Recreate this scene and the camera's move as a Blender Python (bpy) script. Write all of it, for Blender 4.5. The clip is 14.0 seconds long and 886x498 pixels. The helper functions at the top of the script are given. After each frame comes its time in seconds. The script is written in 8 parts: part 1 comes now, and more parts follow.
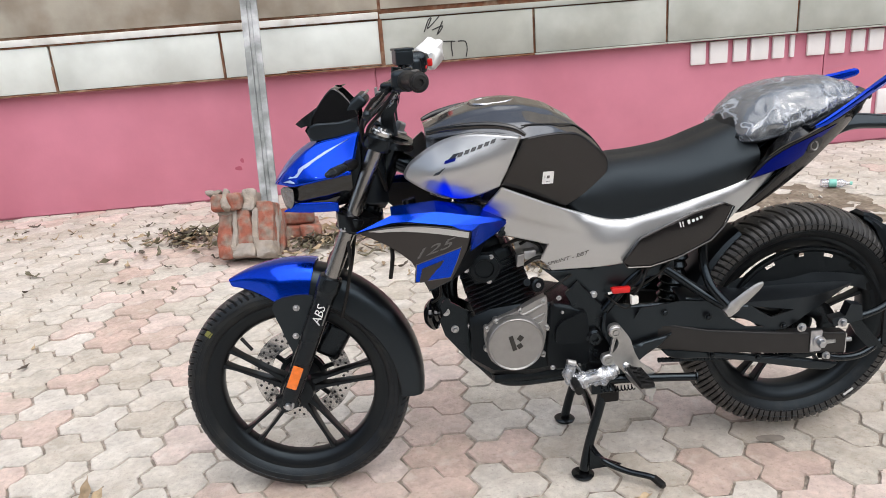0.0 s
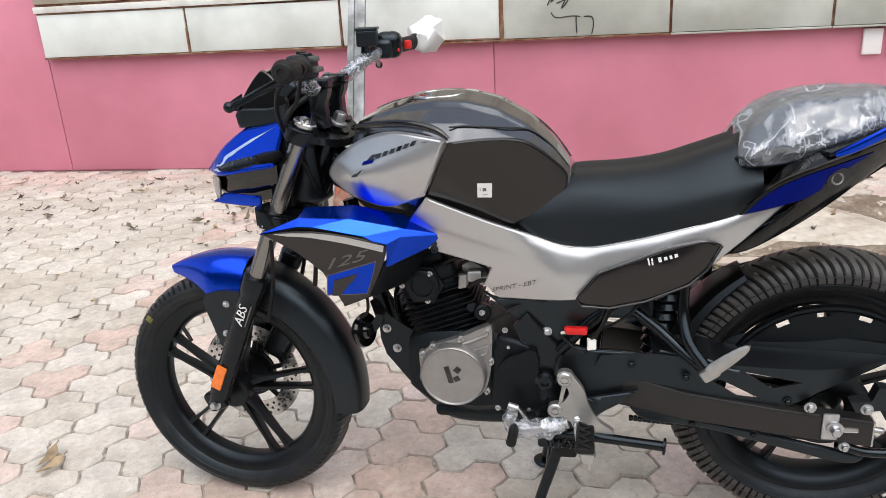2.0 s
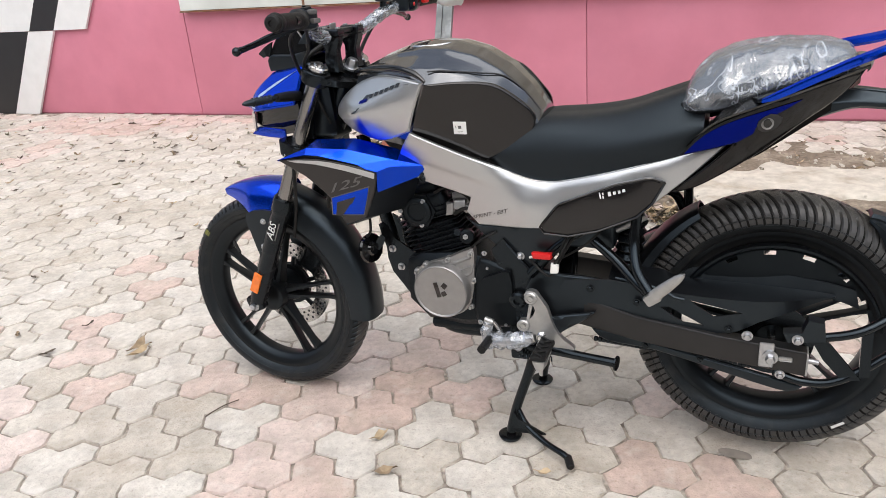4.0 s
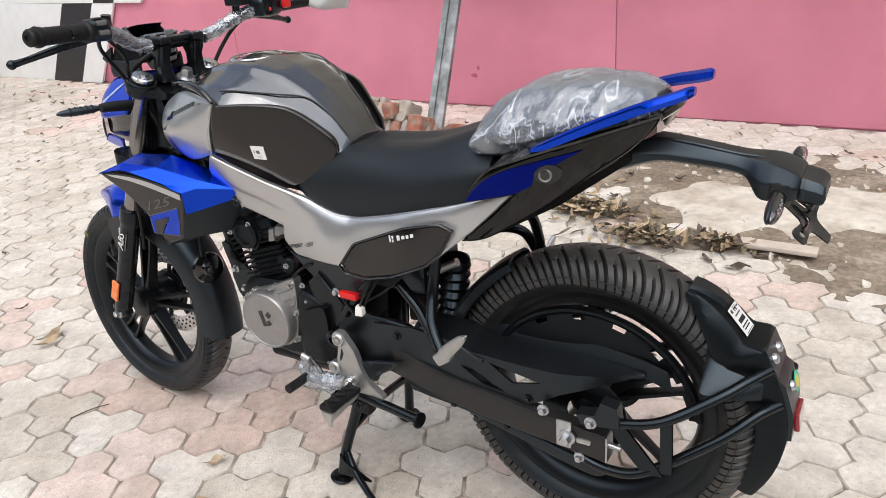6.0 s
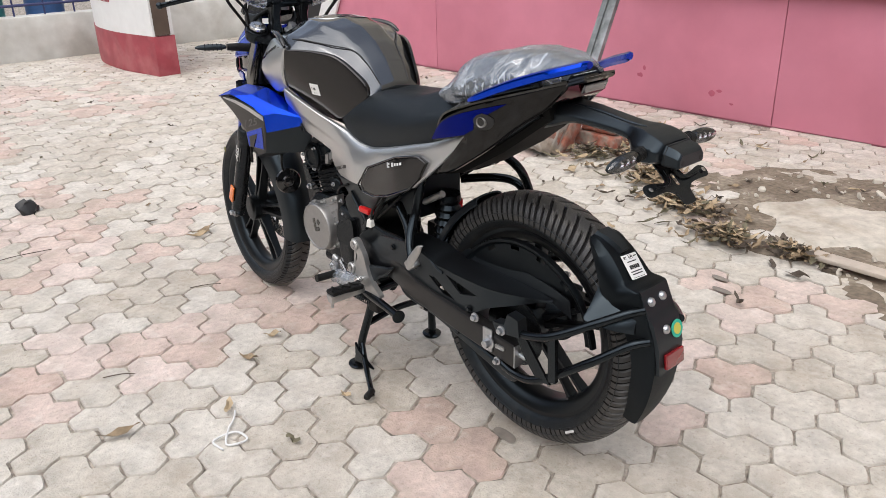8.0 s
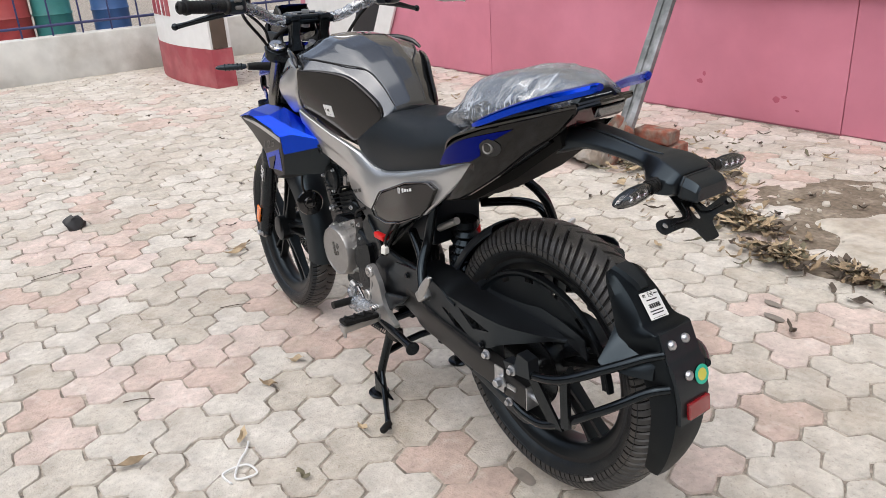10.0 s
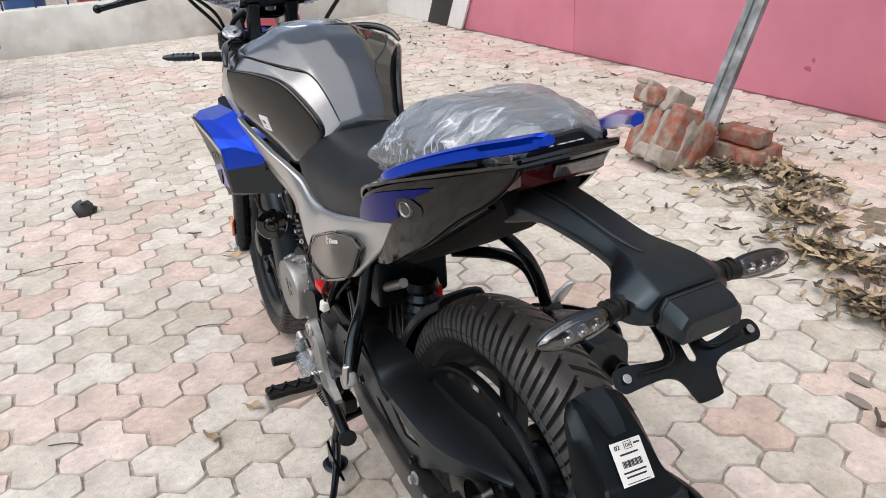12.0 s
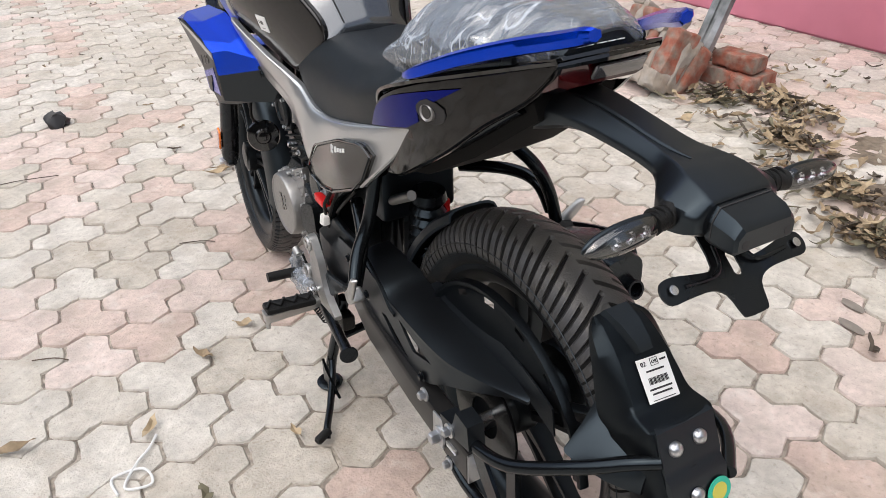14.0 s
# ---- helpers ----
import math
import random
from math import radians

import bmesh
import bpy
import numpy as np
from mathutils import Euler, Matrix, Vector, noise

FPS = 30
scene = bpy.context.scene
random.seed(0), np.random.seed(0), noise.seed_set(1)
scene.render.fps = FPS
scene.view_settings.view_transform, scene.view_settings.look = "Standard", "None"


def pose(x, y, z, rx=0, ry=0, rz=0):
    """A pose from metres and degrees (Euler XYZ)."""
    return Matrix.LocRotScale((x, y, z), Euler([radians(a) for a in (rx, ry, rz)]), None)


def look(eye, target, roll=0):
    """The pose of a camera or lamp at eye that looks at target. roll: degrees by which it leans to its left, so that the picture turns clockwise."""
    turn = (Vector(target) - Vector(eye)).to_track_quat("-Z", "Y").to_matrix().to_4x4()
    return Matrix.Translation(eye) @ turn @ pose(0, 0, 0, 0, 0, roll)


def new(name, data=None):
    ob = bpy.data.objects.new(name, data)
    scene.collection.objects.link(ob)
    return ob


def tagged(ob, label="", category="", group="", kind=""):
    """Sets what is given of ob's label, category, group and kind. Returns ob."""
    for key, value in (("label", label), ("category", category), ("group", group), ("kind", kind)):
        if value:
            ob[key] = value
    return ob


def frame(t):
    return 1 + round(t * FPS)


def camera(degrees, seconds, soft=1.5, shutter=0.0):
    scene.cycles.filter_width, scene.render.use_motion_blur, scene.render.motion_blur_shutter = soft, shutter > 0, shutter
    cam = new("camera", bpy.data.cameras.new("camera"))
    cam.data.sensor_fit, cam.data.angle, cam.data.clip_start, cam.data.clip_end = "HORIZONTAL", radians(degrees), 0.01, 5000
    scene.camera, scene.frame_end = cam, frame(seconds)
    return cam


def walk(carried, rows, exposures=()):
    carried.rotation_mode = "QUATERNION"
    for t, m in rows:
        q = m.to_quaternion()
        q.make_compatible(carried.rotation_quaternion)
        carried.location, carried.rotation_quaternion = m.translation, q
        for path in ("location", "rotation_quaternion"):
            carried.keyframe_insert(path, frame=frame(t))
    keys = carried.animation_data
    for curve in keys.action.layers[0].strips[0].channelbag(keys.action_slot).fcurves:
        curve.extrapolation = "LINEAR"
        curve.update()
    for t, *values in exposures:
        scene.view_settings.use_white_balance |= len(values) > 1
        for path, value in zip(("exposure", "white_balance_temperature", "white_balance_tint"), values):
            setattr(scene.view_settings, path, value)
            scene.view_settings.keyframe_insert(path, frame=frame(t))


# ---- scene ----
import collections
from mathutils import geometry

cam = camera(59.3, 14.0, soft=0.5)
METRES, EYE, TILT, LEAN, TURN = 3.832, 1.25, 0.0, 0.0, 0.0
ROWS = [
    (0.0, 0.0, 0.0, 0.0, -1.39, -18.83, 4.08),
    (0.5, 0.0352, 0.0302, -0.0016, 0.34, -19.44, 4.01),
    (1.0, 0.0656, 0.0544, -0.0036, 2.55, -19.94, 3.79),
    (1.5, 0.1167, 0.0758, -0.0038, 7.6, -20.06, 3.43),
    (2.0, 0.1396, 0.0808, -0.0061, 13.75, -20.07, 3.17),
    (4.5, 0.259, 0.0434, -0.0035, 25.19, -23.14, 4.5),
    (5.0, 0.2744, 0.0915, -0.0005, 26.54, -23.43, 4.48),
    (5.5, 0.327, 0.1355, -0.0001, 28.99, -23.66, 4.41),
    (6.0, 0.3713, 0.1754, 0.001, 33.41, -24.02, 4.04),
    (6.5, 0.4016, 0.2141, -0.0034, 38.96, -24.47, 3.4),
    (7.0, 0.4484, 0.2261, -0.0061, 45.16, -25.05, 2.31),
    (7.5, 0.5016, 0.2167, -0.009, 49.63, -24.68, 1.48),
    (8.0, 0.5415, 0.1892, -0.0043, 51.87, -23.28, 1.46),
    (10.5, 0.531, 0.2548, -0.0019, 57.9, -23.13, 3.23),
    (11.0, 0.5062, 0.2796, -0.0058, 59.65, -23.48, 2.97),
    (11.5, 0.4829, 0.3242, -0.0075, 62.02, -24.13, 2.99),
    (12.0, 0.4623, 0.3679, -0.0078, 64.64, -24.88, 3.24),
    (12.5, 0.4455, 0.392, -0.0152, 66.63, -25.94, 3.31),
    (13.0, 0.4435, 0.3904, -0.0169, 67.31, -27.49, 3.04),
    (13.5, 0.4463, 0.3675, -0.0171, 66.17, -29.11, 2.38),
    (14.0, 0.4464, 0.3566, -0.0189, 63.31, -30.26, 1.34),
]
walk(cam, [(t, pose(0, 0, EYE, TILT, LEAN, TURN) @ pose(METRES * x, METRES * y, METRES * z, 90 + pitch, roll, yaw)) for t, x, y, z, yaw, pitch, roll in ROWS],
     exposures=[(0.0, 0.47), (2.0, 0.51), (5.0, 0.53), (6.0, 0.54), (7.5, 0.37), (8.0, 0.35), (10.5, 0.36), (12.0, 0.41), (14.0, 0.41)])

# ---- daylight: thin overcast with a wide, soft sun ----
SUN_ELEV, SUN_AZ = 61.0, -62.0   # height of the sun; azimuth from +x towards +y, degrees
world = bpy.data.worlds.new("sky")
scene.world = world
world.use_nodes = True
wn = world.node_tree
wn.nodes.clear()
sky = wn.nodes.new("ShaderNodeTexSky")
sky.sky_type, sky.sun_disc = "NISHITA", False
sky.sun_elevation, sky.sun_rotation = radians(SUN_ELEV), radians(90 - SUN_AZ)
sky.dust_density, sky.ozone_density = 3.0, 1.0
pale = wn.nodes.new("ShaderNodeHueSaturation")
pale.inputs["Saturation"].default_value = 0.6
back = wn.nodes.new("ShaderNodeBackground")
back.inputs["Strength"].default_value = 0.15
wout = wn.nodes.new("ShaderNodeOutputWorld")
wn.links.new(sky.outputs[0], pale.inputs["Color"])
wn.links.new(pale.outputs[0], back.inputs["Color"])
wn.links.new(back.outputs[0], wout.inputs["Surface"])

sun = bpy.data.lights.new("sun", "SUN")
sun.energy, sun.angle, sun.color = 1.95, radians(105), (1.0, 0.97, 0.925)
sun_ob = new("sun", sun)
away = Vector((math.cos(radians(SUN_AZ)) * math.cos(radians(SUN_ELEV)), math.sin(radians(SUN_AZ)) * math.cos(radians(SUN_ELEV)), math.sin(radians(SUN_ELEV))))
sun_ob.matrix_world = look(away * 30, (0, 0, 0))


# ---- materials ----
def mat(name, colour, rough=0.5, metal=0.0, coat=0.0, vary=0.0, vscale=6.0, bump=0.0, bscale=120.0, rvary=0.0,
        second=None, sscale=3.0, samount=0.5, flakes=0.0, ior=1.5, coat_rough=0.03, spec=0.5, tint=(1, 1, 1)):
    """A principled material with variation at two scales: large patches (second colour) and fine grain with relief."""
    m = bpy.data.materials.new(name)
    m.use_nodes = True
    nt = m.node_tree
    b = nt.nodes["Principled BSDF"]
    b.inputs["Base Color"].default_value = (*colour, 1)
    b.inputs["Roughness"].default_value = rough
    b.inputs["Metallic"].default_value = metal
    b.inputs["Coat Weight"].default_value = coat
    b.inputs["Coat Roughness"].default_value = coat_rough
    b.inputs["IOR"].default_value = ior
    b.inputs["Specular IOR Level"].default_value = spec
    b.inputs["Specular Tint"].default_value = (*tint, 1)
    tc = nt.nodes.new("ShaderNodeTexCoord")
    col = None
    if second:
        n = nt.nodes.new("ShaderNodeTexNoise")
        n.inputs["Scale"].default_value, n.inputs["Detail"].default_value = sscale, 6
        nt.links.new(tc.outputs["Object"], n.inputs["Vector"])
        ramp = nt.nodes.new("ShaderNodeMapRange")
        ramp.inputs["From Min"].default_value, ramp.inputs["From Max"].default_value = 0.62 - samount * 0.3, 0.78 - samount * 0.2
        nt.links.new(n.outputs["Fac"], ramp.inputs["Value"])
        mix = nt.nodes.new("ShaderNodeMix")
        mix.data_type = "RGBA"
        mix.inputs["A"].default_value, mix.inputs["B"].default_value = (*colour, 1), (*second, 1)
        nt.links.new(ramp.outputs[0], mix.inputs["Factor"])
        col = mix.outputs["Result"]
    if vary:
        n = nt.nodes.new("ShaderNodeTexNoise")
        n.inputs["Scale"].default_value, n.inputs["Detail"].default_value = vscale, 8
        nt.links.new(tc.outputs["Object"], n.inputs["Vector"])
        r = nt.nodes.new("ShaderNodeMapRange")
        r.inputs["From Min"].default_value, r.inputs["From Max"].default_value = 0.25, 0.75
        r.inputs["To Min"].default_value, r.inputs["To Max"].default_value = 1 - vary, 1 + vary
        nt.links.new(n.outputs["Fac"], r.inputs["Value"])
        hs = nt.nodes.new("ShaderNodeHueSaturation")
        hs.inputs["Color"].default_value = (*colour, 1)
        if col:
            nt.links.new(col, hs.inputs["Color"])
        nt.links.new(r.outputs[0], hs.inputs["Value"])
        col = hs.outputs[0]
    if flakes:
        v = nt.nodes.new("ShaderNodeTexVoronoi")
        v.inputs["Scale"].default_value = 2600
        nt.links.new(tc.outputs["Object"], v.inputs["Vector"])
        hs = nt.nodes.new("ShaderNodeHueSaturation")
        hs.inputs["Color"].default_value = (*colour, 1)
        if col:
            nt.links.new(col, hs.inputs["Color"])
        r = nt.nodes.new("ShaderNodeMapRange")
        r.inputs["To Min"].default_value, r.inputs["To Max"].default_value = 1 - flakes, 1 + flakes
        nt.links.new(v.outputs["Color"], r.inputs["Value"])
        nt.links.new(r.outputs[0], hs.inputs["Value"])
        col = hs.outputs[0]
    if col:
        nt.links.new(col, b.inputs["Base Color"])
    if rvary:
        n = nt.nodes.new("ShaderNodeTexNoise")
        n.inputs["Scale"].default_value, n.inputs["Detail"].default_value = 14, 6
        nt.links.new(tc.outputs["Object"], n.inputs["Vector"])
        r = nt.nodes.new("ShaderNodeMapRange")
        r.inputs["From Min"].default_value, r.inputs["From Max"].default_value = 0.3, 0.7
        r.inputs["To Min"].default_value, r.inputs["To Max"].default_value = max(0.0, rough - rvary), min(1.0, rough + rvary)
        nt.links.new(n.outputs["Fac"], r.inputs["Value"])
        nt.links.new(r.outputs[0], b.inputs["Roughness"])
    if bump:
        n = nt.nodes.new("ShaderNodeTexNoise")
        n.inputs["Scale"].default_value, n.inputs["Detail"].default_value = bscale, 5
        nt.links.new(tc.outputs["Object"], n.inputs["Vector"])
        bp = nt.nodes.new("ShaderNodeBump")
        bp.inputs["Strength"].default_value, bp.inputs["Distance"].default_value = bump, 0.004
        nt.links.new(n.outputs["Fac"], bp.inputs["Height"])
        nt.links.new(bp.outputs[0], b.inputs["Normal"])
    return m


def paver_material(name, colour, island):
    """Worn concrete paver: tone per piece, blotches, trodden dirt, grit and fine relief."""
    m = mat(name, colour, 0.88, vary=0.17, vscale=46, second=tuple(c * 0.80 for c in colour), sscale=9, samount=0.7, bump=0.7, bscale=170)
    nt = m.node_tree
    b = nt.nodes["Principled BSDF"]
    src = b.inputs["Base Color"].links[0].from_socket
    geo = nt.nodes.new("ShaderNodeNewGeometry")
    rnd = geo.outputs["Random Per Island"] if island else nt.nodes.new("ShaderNodeObjectInfo").outputs["Random"]
    for scale, lo, hi, tint, amount in ((2.3, 0.48, 0.70, (0.36, 0.31, 0.26), 0.34), (6.5, 0.55, 0.66, (0.42, 0.37, 0.31), 0.30), (11.0, 0.50, 0.74, (0.40, 0.345, 0.285), 0.55), (95.0, 0.58, 0.74, (0.24, 0.20, 0.165), 0.5), (420.0, 0.54, 0.72, (0.24, 0.205, 0.17), 0.32), (17.0, 0.57, 0.72, (0.70, 0.66, 0.61), 0.4)):
        n = nt.nodes.new("ShaderNodeTexNoise")
        n.inputs["Scale"].default_value, n.inputs["Detail"].default_value = scale, 5
        nt.links.new(geo.outputs["Position"], n.inputs["Vector"])
        r = nt.nodes.new("ShaderNodeMapRange")
        r.inputs["From Min"].default_value, r.inputs["From Max"].default_value, r.inputs["To Max"].default_value = lo, hi, amount
        nt.links.new(n.outputs["Fac"], r.inputs["Value"])
        mx = nt.nodes.new("ShaderNodeMix")
        mx.data_type = "RGBA"
        mx.inputs["B"].default_value = (*tint, 1)
        nt.links.new(r.outputs[0], mx.inputs["Factor"])
        nt.links.new(src, mx.inputs["A"])
        src = mx.outputs["Result"]
    r = nt.nodes.new("ShaderNodeMapRange")
    r.inputs["To Min"].default_value, r.inputs["To Max"].default_value = 0.89, 1.08
    nt.links.new(rnd, r.inputs["Value"])
    s = nt.nodes.new("ShaderNodeMapRange")
    s.inputs["To Min"].default_value, s.inputs["To Max"].default_value = 1.2, 0.8
    nt.links.new(rnd, s.inputs["Value"])
    hs = nt.nodes.new("ShaderNodeHueSaturation")
    nt.links.new(src, hs.inputs["Color"])
    nt.links.new(r.outputs[0], hs.inputs["Value"])
    nt.links.new(s.outputs[0], hs.inputs["Saturation"])
    nt.links.new(hs.outputs[0], b.inputs["Base Color"])
    return m


GREY, PINKISH = (0.58, 0.540, 0.480), (0.61, 0.490, 0.437)
M_paver = {(p, i): paver_material("paver_" + ("pink" if p else "grey") + ("_far" if i else ""), PINKISH if p else GREY, i) for p in (0, 1) for i in (0, 1)}
M_joint = mat("joint_sand", (0.21, 0.178, 0.148), 0.95, vary=0.5, vscale=60, second=(0.38, 0.335, 0.285), sscale=22, samount=0.75, bump=0.8, bscale=260)
M_soil = mat("soil", (0.17, 0.135, 0.10), 0.95, vary=0.4, vscale=45, second=(0.30, 0.255, 0.20), sscale=6, bump=1.0, bscale=130)
M_cement = mat("cement", (0.50, 0.46, 0.40), 0.92, vary=0.2, vscale=26, second=(0.36, 0.31, 0.25), sscale=5, bump=0.8, bscale=90)
M_pink = mat("pink_paint", (0.60, 0.215, 0.295), 0.6, vary=0.05, vscale=5, second=(0.54, 0.185, 0.255), sscale=1.6, samount=0.7, bump=0.12, bscale=60)
M_pinkstain = mat("red_stain", (0.40, 0.09, 0.14), 0.7, vary=0.2)
M_panel = mat("panel_white", (0.70, 0.74, 0.71), 0.5, vary=0.06, vscale=7, second=(0.56, 0.59, 0.56), sscale=2.2, samount=0.8, bump=0.08, bscale=40)
M_panel_d = mat("panel_weathered", (0.47, 0.49, 0.45), 0.55, vary=0.1, vscale=6, second=(0.36, 0.37, 0.33), sscale=2.5, samount=0.9, bump=0.1, bscale=40)
M_panel_u = mat("panel_upper", (0.40, 0.37, 0.31), 0.7, vary=0.18, vscale=4, second=(0.27, 0.23, 0.18), sscale=3, samount=0.8, bump=0.15, bscale=40)
M_strip = mat("strip_white", (0.70, 0.70, 0.67), 0.5, vary=0.1, vscale=12, second=(0.45, 0.42, 0.38), sscale=6, samount=0.5)
M_rust = mat("rust", (0.17, 0.07, 0.035), 0.9, vary=0.4, vscale=25, second=(0.28, 0.19, 0.13), sscale=12, bump=0.5, bscale=200)
M_letter = mat("letter_white", (0.80, 0.78, 0.78), 0.45, vary=0.04, vscale=12)
M_white = mat("white_paint", (0.70, 0.705, 0.70), 0.5, vary=0.05, vscale=10)
M_black = mat("black_paint", (0.018, 0.018, 0.02), 0.45, vary=0.1)
M_whitewall = mat("whitewash", (0.62, 0.62, 0.59), 0.85, vary=0.12, vscale=5, second=(0.44, 0.425, 0.39), sscale=2.6, samount=0.6, bump=0.5, bscale=40)
M_unseenwall = mat("unseen_dark_wall", (0.10, 0.098, 0.095), 0.9, vary=0.25, vscale=1.2, second=(0.05, 0.052, 0.05), sscale=0.5, samount=0.9, bump=0.4, bscale=30)
M_red = mat("red_paint", (0.29, 0.045, 0.06), 0.5, vary=0.15, vscale=8, second=(0.36, 0.10, 0.11), sscale=5)
M_navy = mat("navy_rail", (0.03, 0.035, 0.11), 0.5, vary=0.15)
M_drum_b = mat("drum_blue", (0.04, 0.10, 0.25), 0.45, vary=0.2)
M_drum_g = mat("drum_green", (0.04, 0.20, 0.19), 0.45, vary=0.2)
M_drum_r = mat("drum_red", (0.35, 0.05, 0.05), 0.45, vary=0.2)
M_brick = mat("brick", (0.27, 0.090, 0.058), 0.92, vary=0.35, vscale=30, second=(0.24, 0.195, 0.16), sscale=18, samount=0.72, bump=1.0, bscale=120)
M_mortar = mat("mortar", (0.30, 0.27, 0.24), 0.95, vary=0.2, vscale=30, second=(0.30, 0.25, 0.2), sscale=12, bump=1.0, bscale=120)
M_galv = mat("galvanised", (0.36, 0.37, 0.38), 0.5, metal=0.5, vary=0.2, vscale=15, second=(0.14, 0.15, 0.15), sscale=9, samount=0.95, rvary=0.2, bump=0.3, bscale=90)
M_leaf = mat("dry_leaf", (0.27, 0.20, 0.125), 0.75, vary=0.35, vscale=40)
M_leaf_g = mat("dry_leaf_green", (0.135, 0.12, 0.075), 0.75, vary=0.35, vscale=40)
M_leaf_y = mat("dry_leaf_pale", (0.40, 0.31, 0.20), 0.75, vary=0.3, vscale=40)
M_leaf_d = mat("dead_leaf_dark", (0.085, 0.066, 0.050), 0.8, vary=0.3, vscale=40)
M_twig = mat("twig", (0.09, 0.065, 0.05), 0.85, vary=0.2)
M_wood = mat("weathered_wood", (0.45, 0.39, 0.33), 0.8, vary=0.15, vscale=20, bump=0.4)
M_wet = mat("oil_stain", (0.21, 0.185, 0.16), 0.7, vary=0.25, vscale=30)

COOL = (0.68, 0.86, 1.0)      # slight blue cast of the black plastics' sheen
P_blue = mat("paint_blue", (0.0, 0.050, 0.60), 0.19, metal=0.9, coat=0.22, flakes=0.3, vary=0.04, coat_rough=0.02)
P_navy = mat("paint_deep_blue", (0.0, 0.006, 0.17), 0.2, metal=0.8, coat=0.08, flakes=0.3, coat_rough=0.02, spec=0.08)
P_silver = mat("paint_silver", (0.56, 0.57, 0.58), 0.36, metal=0.85, coat=0.5, flakes=0.14, coat_rough=0.06)
P_grey = mat("paint_dark_grey", (0.112, 0.118, 0.127), 0.20, metal=0.9, coat=1.0, flakes=0.25, coat_rough=0.02)
P_brown = mat("gloss_graphite", (0.017, 0.0156, 0.0158), 0.24, metal=0.6, coat=0.7, flakes=0.08, coat_rough=0.14, spec=0.25)
P_tail = mat("gloss_black_graphite", (0.0045, 0.0043, 0.0044), 0.09, flakes=0.1, spec=0.34)
P_matgrey = mat("matt_graphite", (0.034, 0.031, 0.030), 0.40, metal=0.45, coat=0.1, flakes=0.15, coat_rough=0.3)
P_gloss = mat("gloss_black", (0.003, 0.003, 0.0033), 0.08, coat=0.5)
P_plastic = mat("black_plastic", (0.004, 0.004, 0.0046), 0.36, vary=0.12, vscale=30, bump=0.04, bscale=700, rvary=0.06, spec=0.58, tint=COOL)
P_satin = mat("satin_black", (0.005, 0.005, 0.0055), 0.24, vary=0.1, vscale=20, rvary=0.08, spec=0.40, tint=COOL)
P_frame = mat("frame_black", (0.0035, 0.0035, 0.0038), 0.20, vary=0.1, vscale=20, spec=0.4, tint=COOL)
P_swing = mat("swingarm_grey", (0.031, 0.030, 0.030), 0.34, metal=0.5, vary=0.1, vscale=20, spec=0.4)
P_rubber = mat("tyre_rubber", (0.010, 0.010, 0.0105), 0.42, vary=0.25, vscale=40, second=(0.020, 0.019, 0.017), sscale=22, samount=0.4, bump=0.15, bscale=500, spec=0.34, tint=COOL)
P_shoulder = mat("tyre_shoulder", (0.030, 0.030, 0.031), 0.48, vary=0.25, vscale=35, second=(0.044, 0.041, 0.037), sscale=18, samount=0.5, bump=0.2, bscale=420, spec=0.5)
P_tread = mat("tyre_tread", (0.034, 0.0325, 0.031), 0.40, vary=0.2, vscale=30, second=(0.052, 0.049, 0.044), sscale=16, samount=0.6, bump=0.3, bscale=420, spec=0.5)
# near-black that paints shade into the tread grooves; also colours the under-seat tray
P_shadeblack = mat("shade_black", (0.003, 0.003, 0.003), 0.7, vary=0.2, spec=0.15)
P_soft = mat("grip_rubber", (0.005, 0.005, 0.005), 0.5, vary=0.1, bump=0.3, bscale=600, spec=0.3)
P_seat = mat("seat_vinyl", (0.006, 0.0063, 0.007), 0.45, vary=0.08, vscale=30, bump=0.2, bscale=1100, spec=0.42, tint=COOL)
P_alloy = mat("alloy_black", (0.006, 0.006, 0.0063), 0.32, metal=0.1, vary=0.1, vscale=30, spec=0.35, tint=COOL)
P_steel = mat("steel", (0.62, 0.62, 0.62), 0.25, metal=1.0, vary=0.1, vscale=60)
P_zinc = mat("zinc_bolt", (0.50, 0.51, 0.53), 0.3, metal=0.95, vary=0.15, vscale=80)
P_forktube = mat("fork_tube", (0.28, 0.275, 0.27), 0.24, metal=1.0, vary=0.05)
P_castal = mat("cast_aluminium", (0.46, 0.46, 0.455), 0.38, metal=0.9, vary=0.1, vscale=60, bump=0.2, bscale=700)
P_cover = mat("clutch_cover_grey", (0.31, 0.305, 0.30), 0.40, metal=0.75, vary=0.08, vscale=40, bump=0.15, bscale=900)
P_engine = mat("engine_black", (0.0038, 0.0039, 0.0043), 0.36, metal=0.1, vary=0.15, vscale=30, bump=0.3, bscale=500, spec=0.3, tint=COOL)
P_orange = mat("amber_reflector", (0.75, 0.16, 0.008), 0.18, coat=1.0, vary=0.15, vscale=120)
P_redlens = mat("red_lens", (0.20, 0.008, 0.012), 0.12, coat=1.0)
P_lamplens = mat("dark_red_lens", (0.05, 0.003, 0.004), 0.06, coat=1.0, vary=0.5, vscale=40)
P_clearlens = mat("clear_lens", (0.14, 0.14, 0.15), 0.10, metal=0.5, coat=1.0, vary=0.4, vscale=70)
P_led = mat("led_reflector", (0.80, 0.80, 0.82), 0.15, metal=0.9)
P_label = mat("paper_label", (0.80, 0.80, 0.79), 0.6, vary=0.03)
P_ink = mat("ink", (0.02, 0.02, 0.022), 0.6)
P_decal = mat("decal_white", (0.62, 0.62, 0.62), 0.4)
